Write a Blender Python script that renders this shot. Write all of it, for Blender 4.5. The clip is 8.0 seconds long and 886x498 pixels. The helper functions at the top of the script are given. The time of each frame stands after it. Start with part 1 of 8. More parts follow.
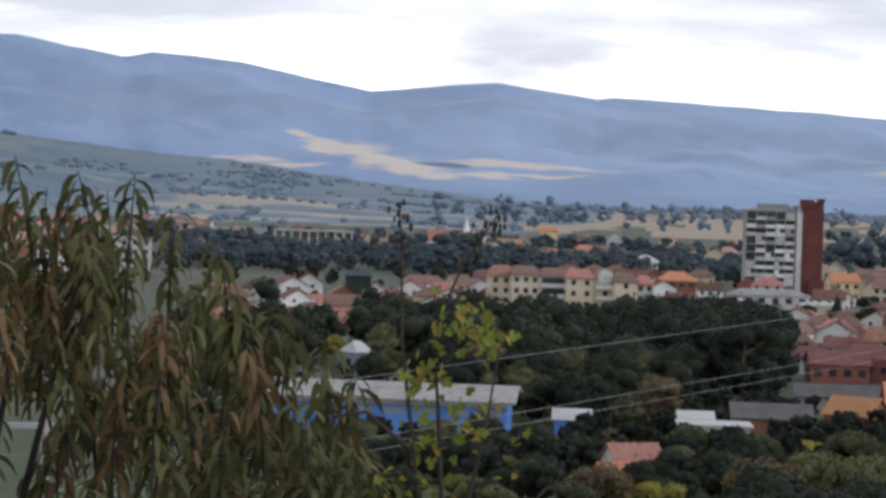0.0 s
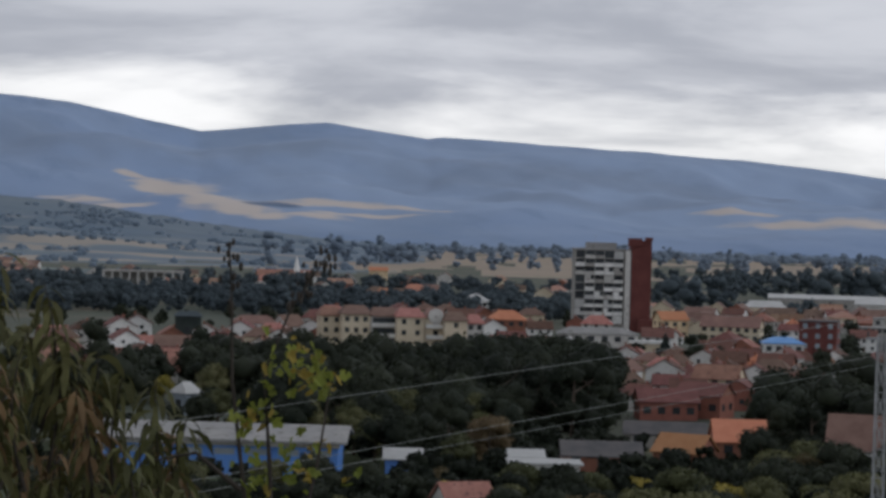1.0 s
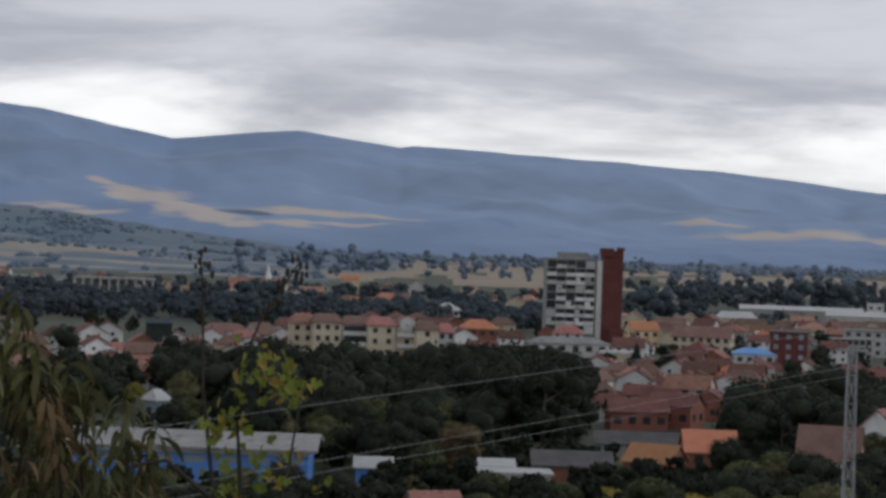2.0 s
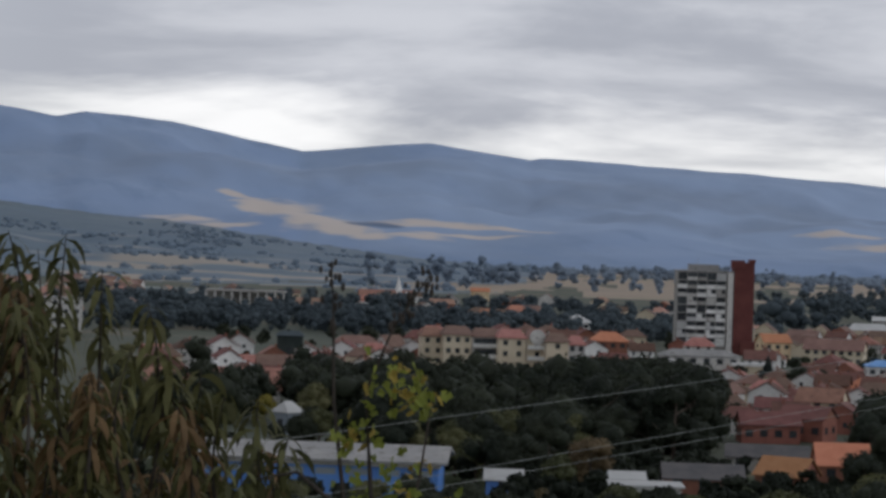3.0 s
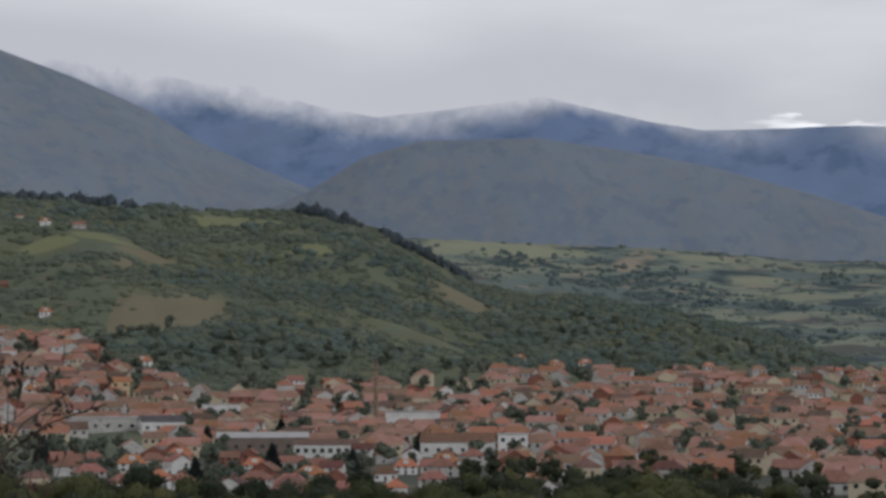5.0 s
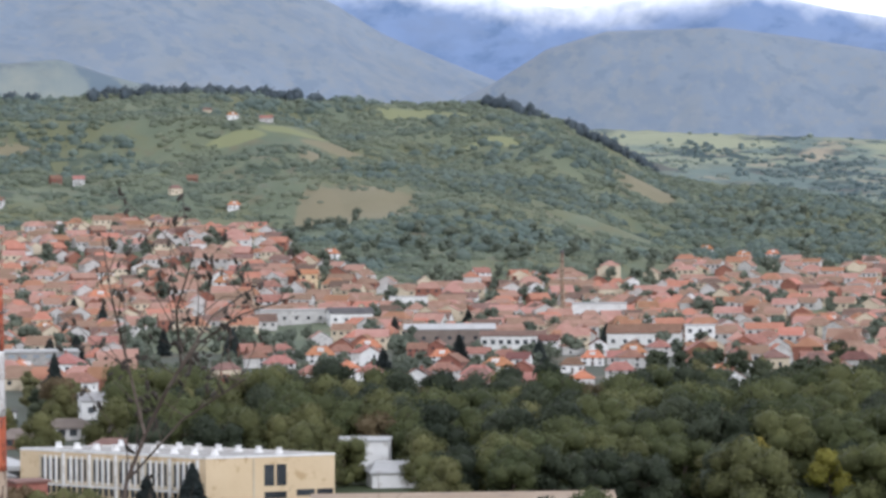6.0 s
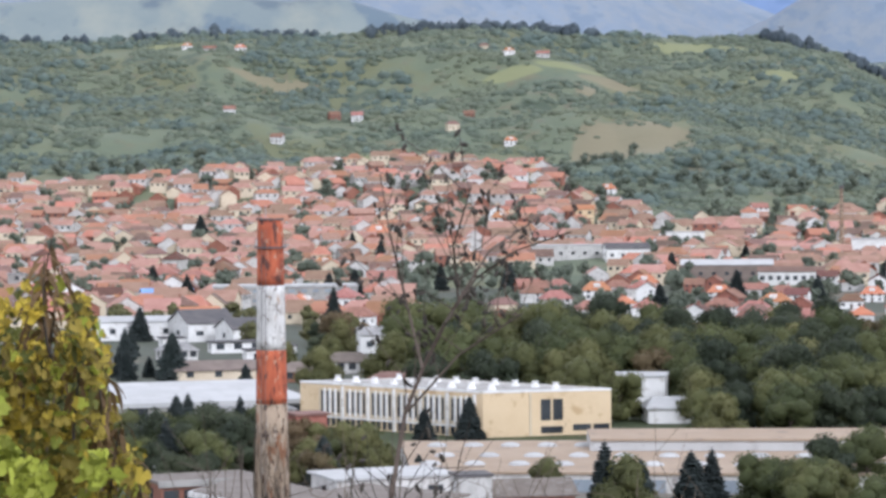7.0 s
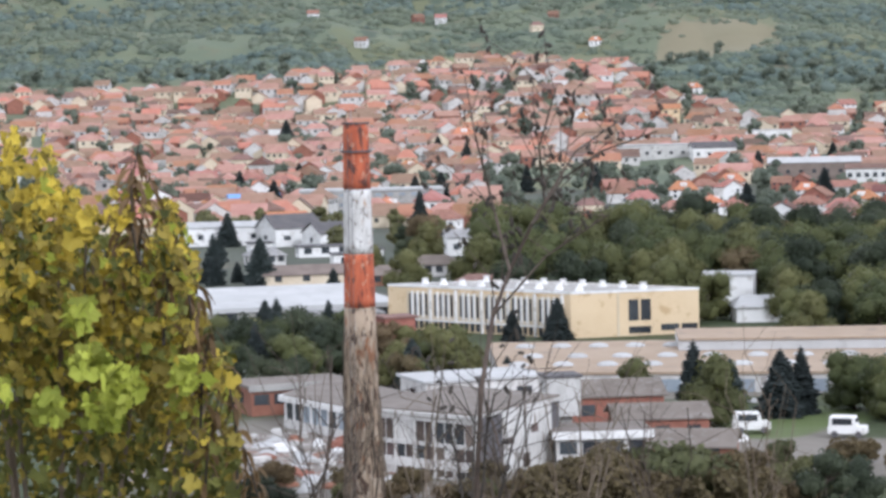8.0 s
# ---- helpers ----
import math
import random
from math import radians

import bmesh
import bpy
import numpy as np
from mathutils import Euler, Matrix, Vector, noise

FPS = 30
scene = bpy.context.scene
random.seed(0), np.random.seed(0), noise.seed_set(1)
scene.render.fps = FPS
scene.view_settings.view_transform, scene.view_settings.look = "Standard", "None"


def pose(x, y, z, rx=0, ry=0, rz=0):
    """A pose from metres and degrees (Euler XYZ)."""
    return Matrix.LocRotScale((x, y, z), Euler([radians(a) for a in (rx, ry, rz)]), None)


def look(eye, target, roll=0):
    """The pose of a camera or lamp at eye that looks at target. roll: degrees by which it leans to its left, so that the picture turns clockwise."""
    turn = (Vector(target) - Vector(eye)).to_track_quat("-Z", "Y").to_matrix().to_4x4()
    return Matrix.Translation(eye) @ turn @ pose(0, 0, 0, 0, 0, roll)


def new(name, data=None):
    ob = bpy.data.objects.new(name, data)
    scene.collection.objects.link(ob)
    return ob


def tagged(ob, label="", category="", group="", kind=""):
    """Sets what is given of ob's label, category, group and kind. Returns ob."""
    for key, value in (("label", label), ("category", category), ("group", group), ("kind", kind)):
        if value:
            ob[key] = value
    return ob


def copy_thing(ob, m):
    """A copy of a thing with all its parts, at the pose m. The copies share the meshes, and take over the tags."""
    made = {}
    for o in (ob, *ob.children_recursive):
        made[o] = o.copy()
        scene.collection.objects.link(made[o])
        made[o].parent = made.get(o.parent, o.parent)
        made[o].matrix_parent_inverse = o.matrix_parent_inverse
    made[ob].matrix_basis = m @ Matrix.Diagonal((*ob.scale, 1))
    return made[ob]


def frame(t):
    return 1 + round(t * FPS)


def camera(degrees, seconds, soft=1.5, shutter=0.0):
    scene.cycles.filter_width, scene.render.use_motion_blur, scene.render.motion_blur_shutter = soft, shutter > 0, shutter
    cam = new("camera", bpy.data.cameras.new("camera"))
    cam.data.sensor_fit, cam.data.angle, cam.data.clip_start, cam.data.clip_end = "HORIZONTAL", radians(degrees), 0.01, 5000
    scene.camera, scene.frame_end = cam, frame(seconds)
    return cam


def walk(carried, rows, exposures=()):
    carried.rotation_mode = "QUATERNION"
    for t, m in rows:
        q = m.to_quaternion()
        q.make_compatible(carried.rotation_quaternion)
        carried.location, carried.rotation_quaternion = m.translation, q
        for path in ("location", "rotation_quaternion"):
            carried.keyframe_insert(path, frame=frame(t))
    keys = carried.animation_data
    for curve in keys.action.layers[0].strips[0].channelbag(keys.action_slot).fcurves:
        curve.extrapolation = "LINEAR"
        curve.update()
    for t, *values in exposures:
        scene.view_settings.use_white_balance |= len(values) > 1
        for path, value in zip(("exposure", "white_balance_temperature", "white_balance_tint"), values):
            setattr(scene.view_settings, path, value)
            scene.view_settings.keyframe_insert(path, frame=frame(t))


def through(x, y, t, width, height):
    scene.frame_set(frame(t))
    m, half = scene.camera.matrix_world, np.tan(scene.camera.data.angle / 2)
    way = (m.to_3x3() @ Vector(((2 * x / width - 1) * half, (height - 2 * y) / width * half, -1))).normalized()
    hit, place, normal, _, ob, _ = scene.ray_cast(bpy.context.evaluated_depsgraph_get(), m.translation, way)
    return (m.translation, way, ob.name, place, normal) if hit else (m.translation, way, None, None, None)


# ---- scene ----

# ---- camera: a hand-held long lens on a hillside, turning on the spot ----
EYE = Vector((0.0, 0.0, 36.0))


def bearing(az, el, r):
    """World point at bearing az (degrees, clockwise from +Y), elevation el and level distance r from the eye."""
    return Vector((r * math.sin(radians(az)), r * math.cos(radians(az)), EYE.z + r * math.tan(radians(el))))


PATH = [
    (0.0, 13.194, -1.573, 1.75), (0.2, 14.76, -1.23, 1.54), (0.5, 16.016, -0.978, 1.35), (1.0, 16.907, -0.594, 1.59),
    (1.5, 17.434, -0.476, 1.86), (2.8, 17.40, -0.21, 2.10), (2.9, 16.942, -0.205, 2.12), (3.0, 14.650, -0.202, 1.86),
    (3.2, 8.579, 0.576, 1.00), (3.3, 6.373, 1.052, 1.00), (3.4, 2.008, 2.060, 0.60), (3.5, 0.009, 2.437, 0.60),
    (3.6, -3.959, 2.853, 1.00), (3.8, -9.029, 2.950, 0.66), (4.0, -11.519, 3.076, -0.20), (4.2, -13.581, 3.174, -0.21),
    (4.4, -18.149, 3.249, -0.39), (4.5, -19.512, 3.240, -0.54), (4.7, -22.405, 3.269, -0.48), (5.8, -28.328, 0.187, -0.10),
    (6.0, -29.533, 0.120, -0.40), (6.2, -31.624, -0.432, 0.00), (6.5, -33.546, -0.934, -0.01), (7.0, -35.630, -1.262, -0.44),
    (7.5, -37.668, -2.377, -1.01), (7.8, -37.692, -3.102, -1.20), (8.0, -37.565, -3.390, -1.30),
]
cam = camera(19.34, 8.0, soft=3.2)
walk(cam, [(t, look(EYE, bearing(yaw, pitch, 100.0), roll)) for t, yaw, pitch, roll in PATH],
     exposures=[(0.0, 0.12, 5700, 10), (0.5, -0.5, 5700, 10), (1.0, -0.68, 5700, 10), (2.8, -0.68, 5700, 10), (3.1, -0.7, 5730, 10), (3.5, -0.68, 5750, 10),
                (4.0, -0.76, 5750, 10), (4.7, -0.98, 5930, 11), (5.8, 0.44, 5650, 13), (6.1, 0.62, 5600, 13), (6.6, 0.8, 5540, 14), (8.0, 0.86, 5500, 13)])

# ---- sky and sun: a layered overcast, brighter low over the plain ----
SUN_AZ, SUN_EL = 112.0, 30.0
world = bpy.data.worlds.new("sky")
scene.world = world
world.use_nodes = True
wn, wl = world.node_tree.nodes, world.node_tree.links
wn.clear()


def wnode(kind, **sets):
    n = wn.new(kind)
    for k, v in sets.items():
        n.inputs[k].default_value = v
    return n


def wmath(op, a, b=None, clamp=False):
    n = wn.new("ShaderNodeMath")
    n.operation, n.use_clamp = op, clamp
    for i, v in enumerate((a, b)):
        if v is None:
            continue
        if isinstance(v, (int, float)):
            n.inputs[i].default_value = v
        else:
            wl.new(v, n.inputs[i])
    return n.outputs[0]


def wmix(fac, a, b):
    n = wn.new("ShaderNodeMix")
    n.data_type = "RGBA"
    for s, v in ((n.inputs[0], fac), (n.inputs[6], a), (n.inputs[7], b)):
        if isinstance(v, (int, float)):
            s.default_value = v
        elif isinstance(v, tuple):
            s.default_value = (*v, 1)
        else:
            wl.new(v, s)
    return n.outputs[2]


tc = wn.new("ShaderNodeTexCoord")
sep = wn.new("ShaderNodeSeparateXYZ")
wl.new(tc.outputs["Generated"], sep.inputs[0])
up = wmath("MAXIMUM", sep.outputs[2], 0.0)
comb = wn.new("ShaderNodeCombineXYZ")
wl.new(sep.outputs[0], comb.inputs[0])
wl.new(sep.outputs[1], comb.inputs[1])
wl.new(wmath("MULTIPLY", up, 5.0), comb.inputs[2])


def puff(scale, detail, lo, hi):
    n = wnode("ShaderNodeTexNoise", Scale=scale, Detail=detail, Roughness=0.55, Distortion=0.25)
    wl.new(comb.outputs[0], n.inputs["Vector"])
    r = wn.new("ShaderNodeMapRange")
    r.interpolation_type = "SMOOTHSTEP"
    r.inputs[1].default_value, r.inputs[2].default_value = lo, hi
    wl.new(n.outputs[0], r.inputs[0])
    return n.outputs[0], r.outputs[0]


raw, banks = puff(7.0, 7.0, 0.38, 0.66)
_, veil = puff(3.0, 5.0, 0.35, 0.65)
edge = wmath("ADD", up, wmath("MULTIPLY", wmath("SUBTRACT", 0.5, raw), 0.09))
low = wmath("MULTIPLY", wmath("SUBTRACT", wmath("MAXIMUM", 0.053, wmath("SUBTRACT", 0.079, wmath("MULTIPLY", sep.outputs[0], 0.11))), edge), 42.0, True)
toward = wmath("MULTIPLY", wmath("SUBTRACT", wmath("ADD", wmath("MULTIPLY", sep.outputs[0], 0.42), wmath("MULTIPLY", sep.outputs[1], 0.907)), 0.868), 13.0, True)
gap = wmath("MULTIPLY", low, toward, True)
high = wmath("MULTIPLY", wmath("SUBTRACT", up, 0.07), 11.0, True)
cover = wmix(high, wmix(banks, (0.98, 0.945, 0.92), (1.14, 1.10, 1.06)), wmix(veil, (1.12, 1.075, 1.025), (1.42, 1.36, 1.29)))
east = wmix(banks, (0.76, 0.725, 0.72), (1.14, 1.07, 1.015))
cover = wmix(toward, cover, east)
bright = wmix(banks, (1.32, 1.23, 1.1), (1.85, 1.7, 1.5))
nishita = wn.new("ShaderNodeTexSky")
nishita.sky_type, nishita.sun_disc = "NISHITA", False
nishita.sun_elevation, nishita.sun_rotation = radians(SUN_EL), radians(SUN_AZ)
clear = wn.new("ShaderNodeVectorMath")
clear.operation = "SCALE"
clear.inputs[3].default_value = 0.09
wl.new(nishita.outputs[0], clear.inputs[0])
# a break in the cloud just over the far crest
aside = wmath("SUBTRACT", wmath("MULTIPLY", sep.outputs[0], math.cos(radians(-16.9))), wmath("MULTIPLY", sep.outputs[1], math.sin(radians(-16.9))))
over = wmath("MULTIPLY", wmath("SUBTRACT", edge, 0.0935), 230.0)
aside = wmath("MULTIPLY", aside, 30.0)
chink = wmath("SUBTRACT", 1.0, wmath("ADD", wmath("MULTIPLY", aside, aside), wmath("MULTIPLY", over, over)), True)
cover = wmix(wmath("MULTIPLY", chink, 0.85), cover, (2.3, 2.2, 2.05))
deck = wn.new("ShaderNodeVectorMath")
deck.operation = "SCALE"
wl.new(wmix(gap, cover, bright), deck.inputs[0])
wl.new(wmath("SUBTRACT", 1.0, wmath("MULTIPLY", wmath("MULTIPLY", wmath("SUBTRACT", up, 0.25), 2.2, True), 0.42)), deck.inputs[3])
sky = wmix(0.9, clear.outputs[0], deck.outputs[0])
back = wn.new("ShaderNodeBackground")
wl.new(sky, back.inputs[0])
back.inputs[1].default_value = 1.0
wl.new(back.outputs[0], wn.new("ShaderNodeOutputWorld").inputs[0])

sun = new("sun", bpy.data.lights.new("sun", "SUN"))
sun.data.energy, sun.data.angle, sun.data.color = 1.1, radians(14), (1.0, 0.95, 0.88)
sun.matrix_world = look(bearing(SUN_AZ, SUN_EL, 100.0), EYE)

# ---- materials ----
def surface(name, a, b, scale=1.0, rough=0.85, bump=0.2, metal=0.0, spread=0.25, grain=9.0, stretch=(1, 1, 1), spots=None, world_space=False, island=False, mottle=(), turn=0.0, drawn=1.0, tall=1.0):
    """A surface that varies from colour a to b at two scales, from object to object (spread) and in relief; spots: a third colour in blotches."""
    m = bpy.data.materials.new(name)
    m.use_nodes = True
    t = m.node_tree
    p = t.nodes["Principled BSDF"]
    p.inputs["Roughness"].default_value, p.inputs["Metallic"].default_value = rough, metal
    p.inputs["Specular IOR Level"].default_value = 0.25
    if world_space:
        src = t.nodes.new("ShaderNodeNewGeometry").outputs["Position"]
    else:
        src = t.nodes.new("ShaderNodeTexCoord").outputs["Object"]
    mp = t.nodes.new("ShaderNodeMapping")
    mp.inputs["Scale"].default_value = stretch
    t.links.new(src, mp.inputs["Vector"])

    def noise_at(s, detail=4.0):
        n = t.nodes.new("ShaderNodeTexNoise")
        n.inputs["Scale"].default_value, n.inputs["Detail"].default_value, n.inputs["Roughness"].default_value = s, detail, 0.6
        t.links.new(mp.outputs[0], n.inputs["Vector"])
        return n.outputs[0]

    def mixed(fac, x, y):
        n = t.nodes.new("ShaderNodeMix")
        n.data_type = "RGBA"
        for s, v in ((n.inputs[0], fac), (n.inputs[6], x), (n.inputs[7], y)):
            if isinstance(v, tuple):
                s.default_value = (*v, 1)
            else:
                t.links.new(v, s)
        return n.outputs[2]

    def span(v, lo, hi, to_lo=0.0, to_hi=1.0):
        n = t.nodes.new("ShaderNodeMapRange")
        for i, x in enumerate((lo, hi, to_lo, to_hi)):
            n.inputs[1 + i].default_value = x
        t.links.new(v, n.inputs[0])
        return n.outputs[0]

    fine, coarse = noise_at(scale * grain), noise_at(scale, 6.0)
    col = mixed(span(coarse, 0.35, 0.65), a, b)
    col = mixed(span(fine, 0.3, 0.8, 0.0, 0.5), col, b)
    if spots:
        col = mixed(span(noise_at(scale * 2.7, 5.0), 0.56, 0.66), col, spots)
    if mottle:
        rot, squeeze = t.nodes.new("ShaderNodeMapping"), t.nodes.new("ShaderNodeMapping")
        rot.inputs["Rotation"].default_value, squeeze.inputs["Scale"].default_value = (0, 0, radians(turn)), (1, 1 / drawn, 1 / tall)
        t.links.new(src, rot.inputs["Vector"])
        t.links.new(rot.outputs[0], squeeze.inputs["Vector"])
    for s, lo, hi, tint in mottle:
        n = t.nodes.new("ShaderNodeTexNoise")
        n.inputs["Scale"].default_value, n.inputs["Detail"].default_value, n.inputs["Roughness"].default_value = s, 5.0, 0.62
        t.links.new(squeeze.outputs[0], n.inputs["Vector"])
        col = mixed(span(n.outputs[0], lo, hi), col, tint)
    if spread:
        rnd = t.nodes.new("ShaderNodeNewGeometry").outputs["Random Per Island"] if island else t.nodes.new("ShaderNodeObjectInfo").outputs["Random"]
        hsv = t.nodes.new("ShaderNodeHueSaturation")
        t.links.new(span(rnd, 0.0, 1.0, 1.0 - spread, 1.0 + spread), hsv.inputs["Value"])
        t.links.new(span(rnd, 0.0, 1.0, 0.5 + spread * 0.06, 0.5 - spread * 0.06), hsv.inputs["Hue"])
        t.links.new(col, hsv.inputs["Color"])
        col = hsv.outputs[0]
    t.links.new(col, p.inputs["Base Color"])
    if bump:
        bn = t.nodes.new("ShaderNodeBump")
        bn.inputs["Strength"].default_value = bump
        bn.inputs["Distance"].default_value = 0.3 / max(scale, 0.02) * 0.1
        t.links.new(fine, bn.inputs["Height"])
        t.links.new(bn.outputs[0], p.inputs["Normal"])
    return m


def leafy(name, a, b, spread=0.3, scale=0.4, vary=(0.78, 1.25), through=0.3, world_space=False):
    """Foliage: dull on top, some light through it."""
    m = surface(name, a, b, scale, 0.7, 0.0, spread=spread, world_space=world_space)
    t = m.node_tree
    p = t.nodes["Principled BSDF"]
    isl = t.nodes.new("ShaderNodeHueSaturation")
    g = t.nodes.new("ShaderNodeNewGeometry")
    mr = t.nodes.new("ShaderNodeMapRange")
    mr.inputs[3].default_value, mr.inputs[4].default_value = vary
    t.links.new(g.outputs["Random Per Island"], mr.inputs[0])
    t.links.new(mr.outputs[0], isl.inputs["Value"])
    t.links.new(p.inputs["Base Color"].links[0].from_socket, isl.inputs["Color"])
    t.links.new(isl.outputs[0], p.inputs["Base Color"])
    tr = t.nodes.new("ShaderNodeBsdfTranslucent")
    t.links.new(isl.outputs[0], tr.inputs[0])
    mix = t.nodes.new("ShaderNodeMixShader")
    mix.inputs[0].default_value = through
    t.links.new(p.outputs[0], mix.inputs[1])
    t.links.new(tr.outputs[0], mix.inputs[2])
    t.links.new(mix.outputs[0], t.nodes["Material Output"].inputs[0])
    return m


